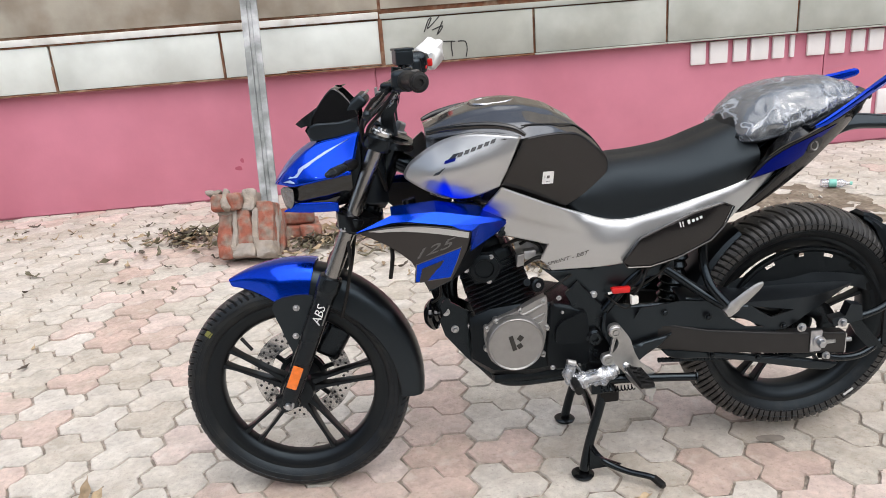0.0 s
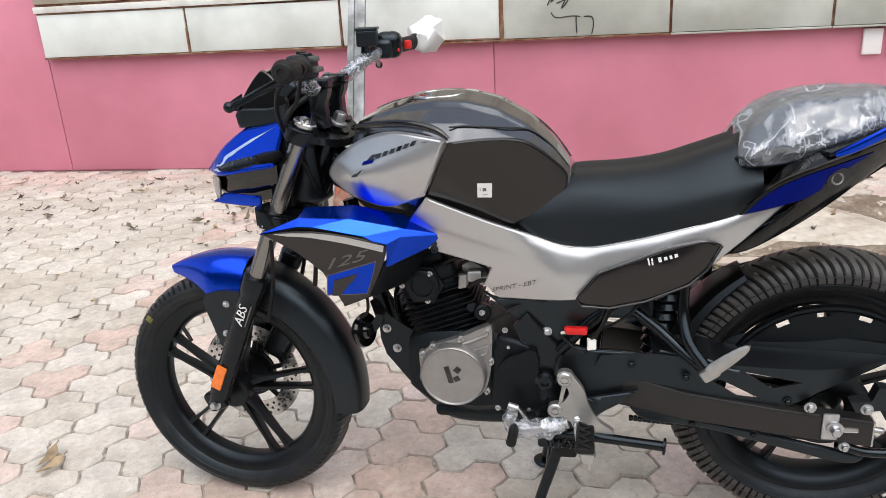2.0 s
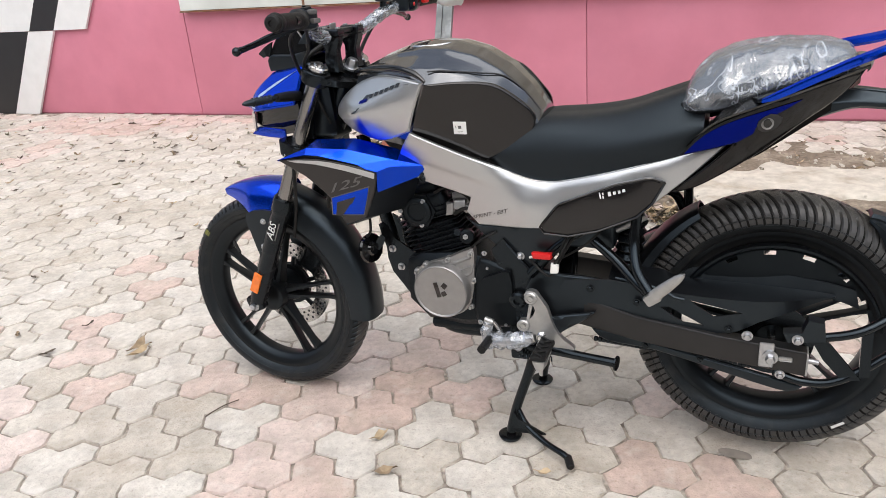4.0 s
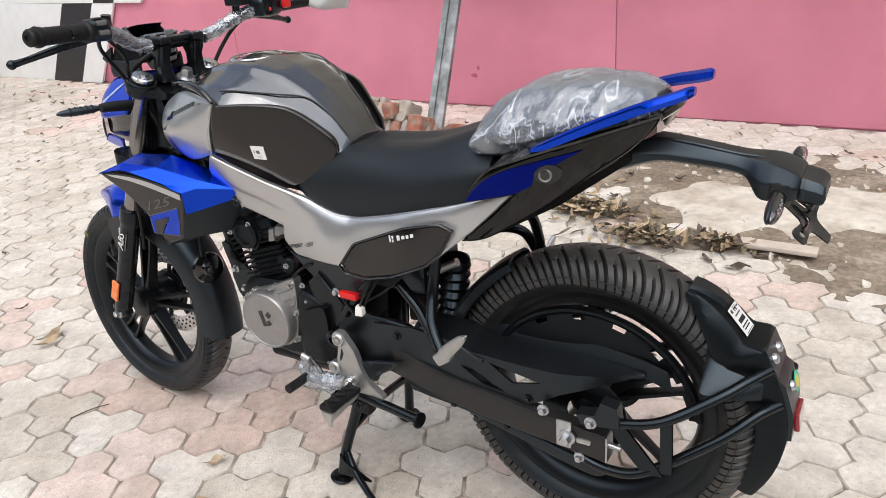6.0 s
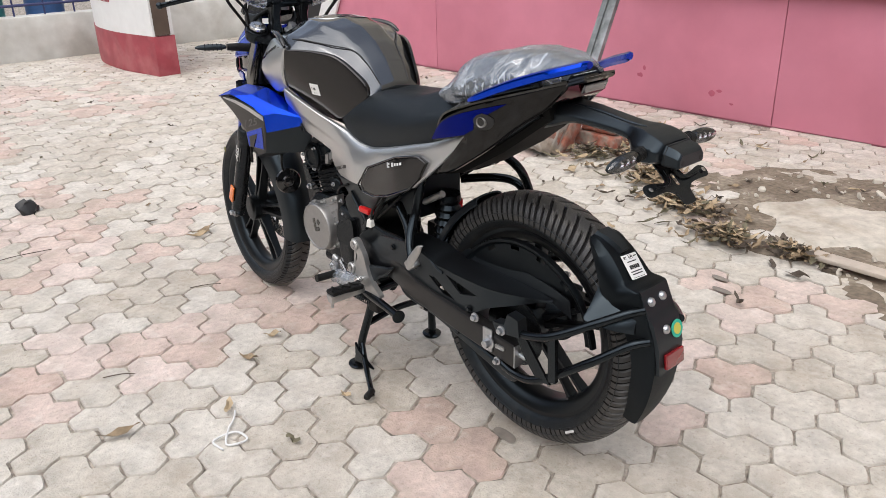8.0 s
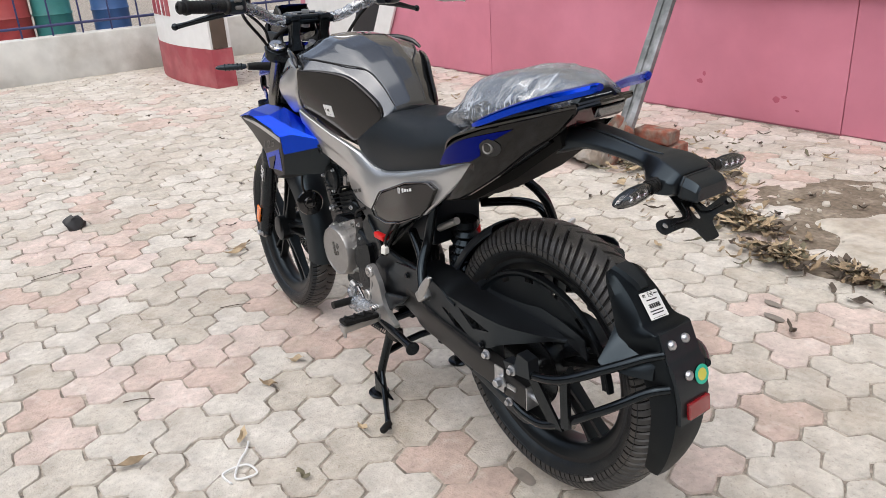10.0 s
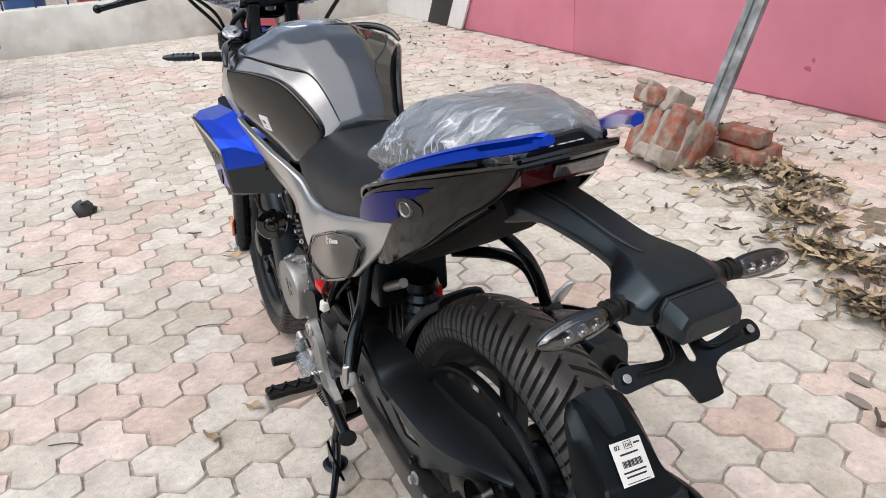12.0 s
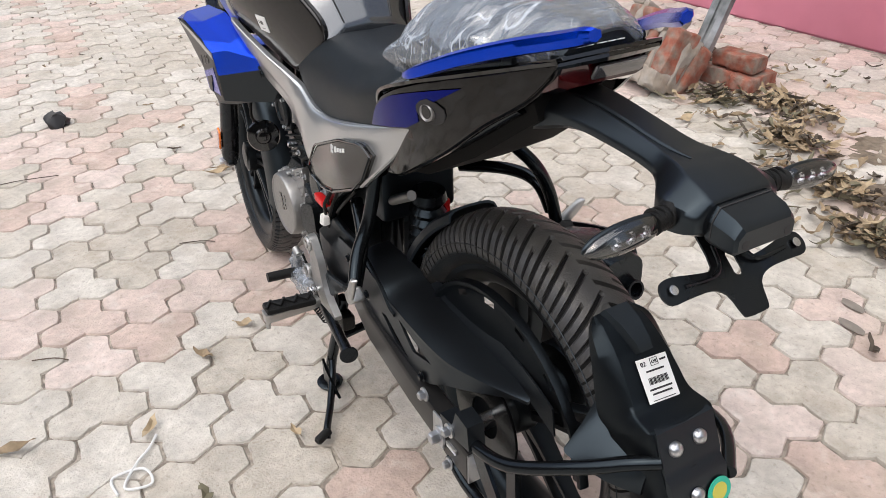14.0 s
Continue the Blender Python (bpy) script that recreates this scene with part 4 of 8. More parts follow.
for x, y, w, h in ((0.86, 1.84, 0.05, 0.022), (0.68, 3.05, 0.045, 0.02), (0.74, 2.97, 0.05, 0.02)):
    bm = bmesh.new()
    bm.faces.new([bm.verts.new((x + w * (0.8 + 0.3 * noise.noise((k, x, 0))) * math.cos(k * 0.393), y + h * (0.8 + 0.3 * noise.noise((k, y, 4))) * math.sin(k * 0.393), 0.0042)) for k in range(16)])
    thing("oil_stain", bm, M_wet, "dark damp stain soaked into the paving", "stain", kind="stuff")
bottle = empty("bottle", pose(2.24, 4.24, 0.025, 90, 0, -18) @ Matrix.Diagonal((0.74, 0.74, 0.74, 1)), "clear plastic water bottle with teal label lying down", "bottle")
part("body", lathe([(0.02, 0), (0.031, 0.006), (0.031, 0.15), (0.012, 0.19), (0.012, 0.205)], axis=(1, 0, 0), n=20), P_film, bottle, "clear plastic body", M=pose(-0.1, 0, 0))
part("label", lathe([(0.0318, 0), (0.0318, 0.05)], axis=(1, 0, 0), n=20, caps=False), P_teal, bottle, "pale teal label", M=pose(-0.04, 0, 0))
part("cap", cyl((0.105, 0, 0), (0.122, 0, 0), 0.014, 16), P_teal, bottle, "pale teal cap")


# ---- the motorcycle: x runs rearwards from the front axle, -y is its left side ----
BIKE = pose(-0.42, 1.8186, 0, 0, 0, 3.5)
bike = empty("motorcycle", BIKE, "blue, silver and graphite naked motorcycle standing on its centre stand", "motorcycle")
AXIS_P, AXIS_D = Vector((0.329, 0, 0.93)), Vector((0.412, 0, 0.911))
STEER = Matrix.Translation(AXIS_P) @ Matrix.Rotation(radians(-5), 4, AXIS_D) @ Matrix.Translation(-AXIS_P)
LEFT, RIGHT, UP = (0, -1, 0), (0, 1, 0), (0, 0, 1)
EVEN_SHADING = True


def ring_mesh(profile, centre, N, depth=None):
    """A tyre or rim: profile of (y, radius) turned about the wheel's axle; depth holds the tread's cut at each point."""
    P = np.array(profile)
    th = np.linspace(0, 2 * np.pi, N, endpoint=False)
    T, S = np.meshgrid(th, P[:, 0], indexing="ij")
    _, Rr = np.meshgrid(th, P[:, 1], indexing="ij")
    if depth is not None:
        Rr = Rr - depth
    V = np.stack([centre[0] + Rr * np.cos(T), centre[1] + S, centre[2] + Rr * np.sin(T)], -1).reshape(-1, 3)
    n = len(P)
    i = np.arange(N)[:, None] * n + np.arange(n - 1)[None]
    j = ((np.arange(N) + 1) % N)[:, None] * n + np.arange(n - 1)[None]
    F = np.stack([i, i + 1, j + 1, j], -1).reshape(-1, 4)
    me = bpy.data.meshes.new("ring")
    me.from_pydata(V.tolist(), [], F.tolist())
    bm = bmesh.new()
    bm.from_mesh(me)
    bpy.data.meshes.remove(me)
    return bm


def tyre_mesh(profile, c, R, pitch, front):
    """Tyre whose mesh lines follow the grooves: long raked ones from the crown to the shoulder, closed slots between them."""
    P = np.array(profile)
    mid = len(P) // 2
    arc = np.r_[0, np.cumsum(np.hypot(*np.diff(P, axis=0).T))]
    q = np.abs((arc - arc[mid]) / arc[mid])
    right = (np.arange(len(P)) > mid).astype(float)
    n, per = round(2 * math.pi * R / pitch), 20
    N = n * per
    col = (np.arange(N) % per)[:, None]
    col = (col + np.where(right, per // 2, 0)[None].astype(int)) % per
    end = 0.50 if front else 0.70
    a = q[None]
    main = (col <= 3) & (a < end)
    slot = ((col >= 10) & (col <= 12)) & (a > 0.26) & (a < end - 0.02)
    cut = main | slot
    s_ = np.minimum(q, 0.62)
    bend = (2.4 if not front else 2.0) * (0.62 - s_ - (0.62 ** 3 - s_ ** 3) * 0.7)
    T = 2 * np.pi * (np.arange(N)[:, None] / N + bend[None] / n)
    Rr = P[:, 1][None] - np.where(cut, 0.0030 if front else 0.0055, 0.0)
    V = np.stack([c[0] + Rr * np.cos(T), c[1] + P[:, 0][None] + 0 * T, c[2] + Rr * np.sin(T)], -1).reshape(-1, 3)
    m = len(P)
    i = np.arange(N)[:, None] * m + np.arange(m - 1)[None]
    j = ((np.arange(N) + 1) % N)[:, None] * m + np.arange(m - 1)[None]
    F = np.stack([i, i + 1, j + 1, j], -1).reshape(-1, 4)
    me = bpy.data.meshes.new("tyre")
    me.from_pydata(V.tolist(), [], F.tolist())
    bm = bmesh.new()
    bm.from_mesh(me)
    bpy.data.meshes.remove(me)
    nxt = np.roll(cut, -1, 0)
    # groove floors take the near-black, so their shade is in the colour
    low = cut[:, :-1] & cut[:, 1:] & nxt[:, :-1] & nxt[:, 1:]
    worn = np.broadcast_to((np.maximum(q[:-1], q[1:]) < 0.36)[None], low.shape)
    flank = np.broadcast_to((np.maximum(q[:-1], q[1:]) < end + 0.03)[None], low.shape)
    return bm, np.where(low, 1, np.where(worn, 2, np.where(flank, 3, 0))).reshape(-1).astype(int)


def wheel(name, c, R, half, rim_r, spokes, base_angle, front, M, label):
    h = R - rim_r
    prof = [(-0.60, 0.0), (-0.80, 0.12), (-0.96, 0.32), (-1.0, 0.48), (-0.975, 0.60), (-0.90, 0.71), (-0.76, 0.83), (-0.56, 0.92), (-0.30, 0.98), (0, 1.0)]
    prof = prof + [(-a, b) for a, b in prof[-2::-1]]
    fine = [(float(p[0]) * half, rim_r + h * float(p[1])) for p in spline(prof, 5)]
    rimprof = [(-0.70, -0.004), (-0.72, 0.010), (-0.66, 0.012), (-0.62, -0.004), (-0.55, -0.012), (-0.30, -0.022), (0.30, -0.022), (0.55, -0.012), (0.62, -0.004), (0.66, 0.012), (0.72, 0.010), (0.70, -0.004), (0.62, -0.016), (0.45, -0.028), (0.25, -0.034), (-0.25, -0.034), (-0.45, -0.028), (-0.62, -0.016), (-0.70, -0.004)]
    rim = part(name, ring_mesh([(a * half, rim_r + b) for a, b in rimprof], c, 120), P_alloy, bike, label, M=M)
    tm, floor_ = tyre_mesh(fine, c, R, 0.038 if not front else 0.036, front)
    ty = part("tyre", tm, P_rubber, rim, "new black rubber tyre with angled tread grooves", angle=32, M=M)
    ty.data.materials.append(P_shadeblack)
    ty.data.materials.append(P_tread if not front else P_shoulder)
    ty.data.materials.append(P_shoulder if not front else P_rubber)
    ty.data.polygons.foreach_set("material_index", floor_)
    for rr, yy in ((0.30, 0.945), (0.52, 1.002)):
        part("bead_line", ring_mesh([(-yy * half - 0.0002, rim_r + h * rr), (-yy * half - 0.0012, rim_r + h * rr + 0.0008), (-yy * half - 0.0002, rim_r + h * rr + 0.0016)], c, 200), P_rubber, rim, M=M)
    hub = lathe([(0.03, -0.055), (0.042, -0.05), (0.045, -0.02), (0.036, 0.0), (0.045, 0.02), (0.05, 0.045), (0.03, 0.05)], c, RIGHT, 28)
    part("hub", hub, P_alloy, rim, M=M)
    for k in range(spokes):
        for d in (-1, 1):
            a0, a1 = radians(base_angle + 72 * k + d * 13), radians(base_angle + 72 * k + d * 6.5)
            p0 = Vector((c[0] + 0.036 * math.cos(a0), c[1] - 0.012, c[2] + 0.036 * math.sin(a0)))
            p1 = Vector((c[0] + (rim_r - 0.026) * math.cos(a1), c[1], c[2] + (rim_r - 0.026) * math.sin(a1)))
            t = (p1 - p0).normalized()
            o = t.cross(Vector((0, 1, 0)))
            rings = []
            for s, w, dep in ((0, 0.011, 0.019), (0.25, 0.0056, 0.015), (0.75, 0.0046, 0.012), (0.93, 0.0062, 0.014), (1.0, 0.013, 0.017)):
                q = p0.lerp(p1, s)
                rings.append([q + o * (w * x) + Vector((0, dep * y, 0)) for x, y in ((-1, -0.7), (-0.7, -1), (0.7, -1), (1, -0.7), (1, 0.7), (0.7, 1), (-0.7, 1), (-1, 0.7))])
            part("spoke", loft(rings), P_alloy, rim, M=M)
    return rim


FC, RC = (0.021, 0.0, 0.2905), (1.333, 0.004, 0.341)
front_wheel = wheel("front_wheel", FC, 0.2885, 0.045, 0.229, 5, 9, True, STEER, "black cast alloy front wheel with five double spokes")
rear_wheel = wheel("rear_wheel", RC, 0.312, 0.060, 0.231, 5, 22, False, None, "black cast alloy rear wheel with double spokes")
# brake disc with drilled holes, behind the front wheel
disc = ring_mesh([(0.054, 0.085), (0.058, 0.085), (0.058, 0.130), (0.054, 0.130), (0.054, 0.085)], FC, 80)
dk = part("brake_disc", disc, P_steel, front_wheel, "drilled steel brake disc", M=STEER)
bm = bmesh.new()
for k in range(30):
    for r in (0.097, 0.108, 0.119):
        a = 2 * math.pi * (k + (r - 0.097) * 45) / 30
        cyl((FC[0] + r * math.cos(a), 0.0532, FC[2] + r * math.sin(a)), (FC[0] + r * math.cos(a), 0.0588, FC[2] + r * math.sin(a)), 0.0036, 8, bm=bm)
part("disc_holes", bm, P_ink, front_wheel, M=STEER)
carrier = part("disc_carrier", ring_mesh([(0.05, 0.045), (0.057, 0.045), (0.057, 0.062), (0.05, 0.062), (0.05, 0.045)], FC, 48), P_alloy, front_wheel, M=STEER)
for k in range(6):
    a = k * math.pi / 3 + 0.3
    part("carrier_arm", box((FC[0] + 0.073 * math.cos(a), 0.053, FC[2] + 0.073 * math.sin(a)), (0.03, 0.008, 0.012), 0.002, Matrix.Rotation(-a, 4, "Y")), P_alloy, front_wheel, M=STEER)
part("speed_ring", ring_mesh([(0.060, 0.052), (0.062, 0.052), (0.062, 0.064), (0.060, 0.064), (0.060, 0.052)], FC, 48), P_steel, front_wheel, M=STEER)
part("valve", cyl((FC[0] - 0.128, -0.02, FC[2] + 0.145), (FC[0] - 0.100, -0.034, FC[2] + 0.118), 0.0045, 10), P_soft, front_wheel, "black rubber valve stem", M=STEER)
part("paint_dot", box((FC[0] - 0.20, -0.0445, FC[2] + 0.172), (0.016, 0.002, 0.016), 0.0008, Matrix.Rotation(0.7, 4, "Y")), P_yellowmark, front_wheel, "faded yellow tyre mark", M=STEER)
part("tyre_stamp", box((RC[0] + 0.155, -0.0585, RC[2] - 0.215), (0.030, 0.002, 0.006), 0.0006, Matrix.Rotation(radians(-36), 4, "Y")), P_decal, rear_wheel, "white printed stamp on the tyre")

# ---- fork, clamps, handlebar ----
F0, F1 = Vector((0.008, 0, 0.287)), Vector((0.306, 0, 0.945))
fd = (F1 - F0).normalized()
fork = part("fork", cyl(F0 + fd * 0.15 + Vector((0, -0.093, 0)), F1 + Vector((0, -0.093, 0)), 0.0185, 24), P_forktube, bike, "telescopic front fork leg", M=STEER)
fork_r = part("fork", cyl(F0 + fd * 0.15 + Vector((0, 0.093, 0)), F1 + Vector((0, 0.093, 0)), 0.0185, 24), P_forktube, bike, "telescopic front fork leg", M=STEER)
for y, par in ((-0.093, fork), (0.093, fork_r)):
    Y = Vector((0, y, 0))
    sl = lathe([(0.012, -0.012), (0.021, -0.004), (0.024, 0.03), (0.0245, 0.30), (0.0265, 0.31), (0.0285, 0.318), (0.0285, 0.347), (0.026, 0.352), (0.020, 0.354)], F0 + Y, fd, 28)
    part("slider", sl, P_satin, par, "satin black lower slider", M=STEER)
    part("axle_lug", box(F0 + Y + Vector((0.0, 0, 0.004)), (0.052, 0.03, 0.05), 0.01, Matrix.Rotation(radians(-24), 4, "Y")), P_satin, par, M=STEER)
    part("axle_nut", hexbolt(F0 + Y * 1.17 + Vector((0.004, 0, 0.0)), (0, math.copysign(1, y), 0), 0.011, 0.012), P_zinc, par, "zinc plated axle nut", M=STEER)
    part("cap", lathe([(0.024, -0.010), (0.0245, -0.006), (0.0245, -0.002), (0.022, 0.0005), (0.012, 0.001), (0.011, 0.006), (0.005, 0.006)], F1 + Y, fd, 32), P_steel, par, "silver fork cap", M=STEER)
    cl = lathe([(0.031, 0), (0.034, 0.004), (0.034, 0.028), (0.031, 0.032)], F1 + Y - fd * 0.045, fd, 28)
    part("clamp", cl, P_satin, par, M=STEER)
    cl = lathe([(0.028, 0), (0.031, 0.003), (0.031, 0.034), (0.028, 0.038)], F0 + Y + fd * 0.475, fd, 28)
    merge(cl, hexbolt(F0 + Y + fd * 0.492 + Vector((-0.006, -0.028 if y < 0 else 0.028, 0)), (0, y, 0), 0.006, 0.008))
    part("lower_clamp", cl, P_satin, par, M=STEER)
part("clamp_bolt", hexbolt(F0 + fd * 0.492 + Vector((-0.012, -0.124, -0.002)), LEFT, 0.0075, 0.007), P_zinc, bike, "zinc bolt", M=STEER)
# reflector and its lettering on the left slider
tf = fd.to_track_quat("Z", "Y").to_matrix().to_4x4()
RX = Matrix.Rotation(radians(24.4), 4, "Y")
part("reflector", box(F0 + fd * 0.085 + Vector((-0.004, -0.1215, 0)), (0.026, 0.007, 0.062), 0.003, RX), P_orange, fork, "amber side reflector", M=STEER)
m_abs = Matrix.Translation(F0 + fd * 0.228 + Vector((0.012, -0.1195, 0))) @ RX @ pose(0, 0, 0, 90, 0, 0) @ pose(0, 0, 0, 0, 0, 90)
part("lettering", text_mesh("ABS", 0.030, 0.0006, m_abs, 0.2), P_decal, fork, "white lettering on the fork leg", M=STEER)
part("small_print", box(F0 + fd * 0.255 + Vector((0.019, -0.1178, 0)), (0.003, 0.001, 0.055), 0.0003, RX), P_decalgrey, fork, M=STEER)
# triple clamps
top = plate([(0.272, -0.118), (0.30, -0.122), (0.335, -0.100), (0.365, -0.045), (0.365, 0.045), (0.335, 0.100), (0.30, 0.122), (0.272, 0.118), (0.275, 0.06), (0.30, 0.0), (0.275, -0.06)], 0.006, 0.021, 4, bev=0.003)
for v in top.verts:
    x, y, z = v.co
    v.co = Vector((x, z, 0.902 + y + (0.31 - x) * 0.42))
part("top_yoke", top, P_satin, bike, "satin black fork top yoke", M=STEER)
low = plate([(0.165, -0.12), (0.20, -0.125), (0.25, -0.06), (0.26, 0.0), (0.25, 0.06), (0.20, 0.125), (0.165, 0.12), (0.18, 0.0)], 0.0, 0.035, 4, bev=0.003)
for v in low.verts:
    x, y, z = v.co
    v.co = Vector((x + 0.02, z, 0.722 + y + (0.2 - x) * 0.42))
part("bottom_yoke", low, P_satin, bike, M=STEER)
part("stem_nut", merge(hexbolt((0.335, -0.002, 0.925), fd, 0.0165, 0.020)), P_zinc, bike, "chromed steering stem nut", M=STEER)
part("head_tube", cyl((0.245, 0, 0.74), (0.33, 0, 0.92), 0.032, 24), P_frame, bike)
# bar: risers, bar with film, grips, controls
for y in (-0.045, 0.045):
    part("riser", loft([[(0.318 + dx * wx, y + dy * wy, z) for dx, dy in ((-1, -0.7), (-0.7, -1), (0.7, -1), (1, -0.7), (1, 0.7), (0.7, 1), (-0.7, 1), (-1, 0.7))] for z, wx, wy in ((0.925, 0.020, 0.019), (0.945, 0.017, 0.015), (0.975, 0.016, 0.014), (0.992, 0.024, 0.016), (1.004, 0.026, 0.016))]), P_satin, bike, "black handlebar riser", M=STEER)
    part("bar_clamp", box((0.320, y, 1.015), (0.052, 0.032, 0.018), 0.005, seg=3), P_satin, bike, "black bar clamp", M=STEER)
    for dx in (-0.018, 0.018):
        part("clamp_screw", lathe([(0.0062, 0), (0.0062, 0.004), (0.0035, 0.004), (0.003, 0.002)], (0.320 + dx, y, 1.023), UP, 14), P_zinc, bike, "small zinc screw", M=STEER)
part("clamp_bridge", box((0.320, 0, 1.016), (0.030, 0.07, 0.012), 0.004), P_satin, bike, M=STEER)
bar_pts = [(0.400, -0.30, 1.064), (0.376, -0.235, 1.060), (0.347, -0.165, 1.044), (0.325, -0.115, 1.018), (0.320, -0.07, 1.006), (0.320, 0, 1.005), (0.320, 0.07, 1.006), (0.325, 0.115, 1.018), (0.347, 0.165, 1.044), (0.376, 0.235, 1.060), (0.400, 0.30, 1.064)]
handlebar = part("handlebar", tube(bar_pts, 0.011, 14, 6), P_frame, bike, "black steel handlebar", M=STEER)
for sy in (-1, 1):
    seg = [(0.367, 0.215 * sy, 1.057), (0.347, 0.165 * sy, 1.044), (0.325, 0.115 * sy, 1.018), (0.321, 0.075 * sy, 1.007)]
    fm = tube(seg, 0.0155, 14, 10)
    lump(fm, 0.004, 120, sy)
    part("film_wrap", fm, P_film_t, handlebar, "clear packing film round the bar", M=STEER)
    g0, g1 = Vector((0.380, 0.248 * sy, 1.061)), Vector((0.408, 0.378 * sy, 1.067))
    gd = (g1 - g0).normalized()
    prof = [(0.0215, 0), (0.0215, 0.006), (0.0165, 0.010)]
    for k in range(9):
        prof += [(0.0168, 0.014 + k * 0.0105), (0.0160, 0.019 + k * 0.0105), (0.0168, 0.0215 + k * 0.0105)]
    prof += [(0.0185, 0.112), (0.020, 0.120), (0.0185, 0.124), (0.016, 0.125), (0.0165, 0.136), (0.013, 0.140), (0.006, 0.1405), (0.0055, 0.137)]
    part("grip", lathe(prof, g0, gd, 28), P_soft, handlebar, "ribbed black rubber grip with bar end", M=STEER)
    sw = box((0.371, 0.222 * sy, 1.061), (0.046, 0.052, 0.044), 0.012, Matrix.Rotation(radians(14 * sy), 4, "Z"), seg=3)
    part("switchgear", sw, P_plastic, handlebar, "black switch housing", M=STEER)
    for dx, dz, cc in ((0.008, 0.016, P_decalgrey), (0.014, -0.004, P_redplug if sy > 0 else P_decalgrey), (-0.006, 0.022, P_satin)):
        part("button", box((0.369 + dx + 0.018, 0.224 * sy, 1.061 + dz * 0.9), (0.016, 0.020, 0.010), 0.003, Matrix.Rotation(radians(14 * sy), 4, "Z")), cc, handlebar, M=STEER)
    part("lever_perch", box((0.345, 0.205 * sy, 1.048), (0.045, 0.045, 0.022), 0.007, Matrix.Rotation(radians(10 * sy), 4, "Z")), P_satin, handlebar, M=STEER)
    lv = tube([(0.340, 0.215 * sy, 1.045), (0.334, 0.25 * sy, 1.038), (0.326, 0.30 * sy, 1.029), (0.313, 0.345 * sy, 1.018), (0.305, 0.370 * sy, 1.013)], [0.010, 0.0085, 0.008, 0.0065, 0.0075], 10, 6, flat=0.6)
    part("lever", lv, P_satin, handlebar, "black clutch lever" if sy < 0 else "black brake lever", M=STEER)
    bm = bmesh.new()
    bmesh.ops.create_uvsphere(bm, u_segments=12, v_segments=8, radius=0.0095, matrix=Matrix.Translation((0.3035, 0.372 * sy, 1.0125)))
    part("lever_ball", bm, P_satin, handlebar, M=STEER)
# right grip wears a red rim and a white bag
part("bag", lump(lathe([(0.019, 0), (0.024, 0.02), (0.032, 0.05), (0.045, 0.09), (0.04, 0.11)], Vector((0.404, 0.355, 1.066)), Vector((0.1, 1, 0.12)), 28), 0.022, 34), M_white, handlebar, "crumpled white plastic bag over the bar end", M=STEER)
part("kill_switch", box((0.418, 0.262, 1.066), (0.014, 0.022, 0.020), 0.004), P_redplug, handlebar, "red kill switch", M=STEER)
part("throttle_housing", box((0.380, 0.236, 1.068), (0.062, 0.060, 0.060), 0.020, Matrix.Rotation(radians(14), 4, "Z"), seg=4), P_satin, handlebar, "rounded black throttle housing", M=STEER)
part("brake_reservoir", merge(box((0.352, 0.172, 1.088), (0.046, 0.056, 0.036), 0.005, Matrix.Rotation(radians(14), 4, "Z")), box((0.352, 0.172, 1.108), (0.050, 0.060, 0.006), 0.002, Matrix.Rotation(radians(14), 4, "Z"))), P_plastic, handlebar, "square black brake fluid reservoir", M=STEER)
part("mirror_boss", cyl((0.345, 0.165, 1.052), (0.35, 0.165, 1.086), 0.009, 14), P_satin, handlebar, M=STEER)
part("mirror_boss", cyl((0.350, -0.185, 1.052), (0.355, -0.185, 1.086), 0.010, 14), P_satin, handlebar, M=STEER)
for pts, r in (([(0.34, -0.20, 1.045), (0.29, -0.17, 1.01), (0.26, -0.11, 0.94), (0.29, -0.07, 0.84)], 0.0045), ([(0.35, -0.19, 1.04), (0.31, -0.13, 0.99), (0.27, -0.10, 0.93), (0.30, -0.06, 0.80)], 0.004),
               ([(0.34, 0.20, 1.045), (0.30, 0.17, 1.00), (0.28, 0.12, 0.92), (0.29, 0.08, 0.82)], 0.005),
               ([(0.30, -0.05, 0.99), (0.26, -0.085, 0.95), (0.27, -0.07, 0.88)], 0.006)):
    part("cable", tube(pts, r, 8, 8), P_soft, bike, "black control cable", M=STEER)
part("key", merge(cyl((0.285, 0.005, 0.985), (0.29, 0.005, 1.005), 0.013, 18), box((0.292, 0.005, 1.018), (0.006, 0.022, 0.03), 0.002)), P_zinc, bike, "ignition lock with key", M=STEER)
# instrument pod and smoked screen
pod = part("instrument_pod", box((0.236, 0, 0.992), (0.078, 0.104, 0.030), 0.010, Matrix.Rotation(radians(-38), 4, "Y"), seg=3), P_plastic, bike, "black instrument pod", M=STEER)
part("display", box((0.247, 0, 1.006), (0.062, 0.092, 0.006), 0.002, Matrix.Rotation(radians(-38), 4, "Y")), P_screen, pod, "blank glossy display", M=STEER)
sc = []
for t, (x, z, w) in enumerate(((0.118, 0.944, 0.049), (0.143, 0.984, 0.052), (0.166, 1.015, 0.050), (0.184, 1.035, 0.047), (0.197, 1.042, 0.045))):
    sc.append([(x + 0.020 * abs(y) ** 2, w * y, z) for y in (-1, -0.8, -0.4, 0, 0.4, 0.8, 1)])
part("windscreen", patch(sc, 0.004, 4, 3, (1, 0, 0.2)), P_smoke, bike, "small smoked black fly screen", M=STEER)
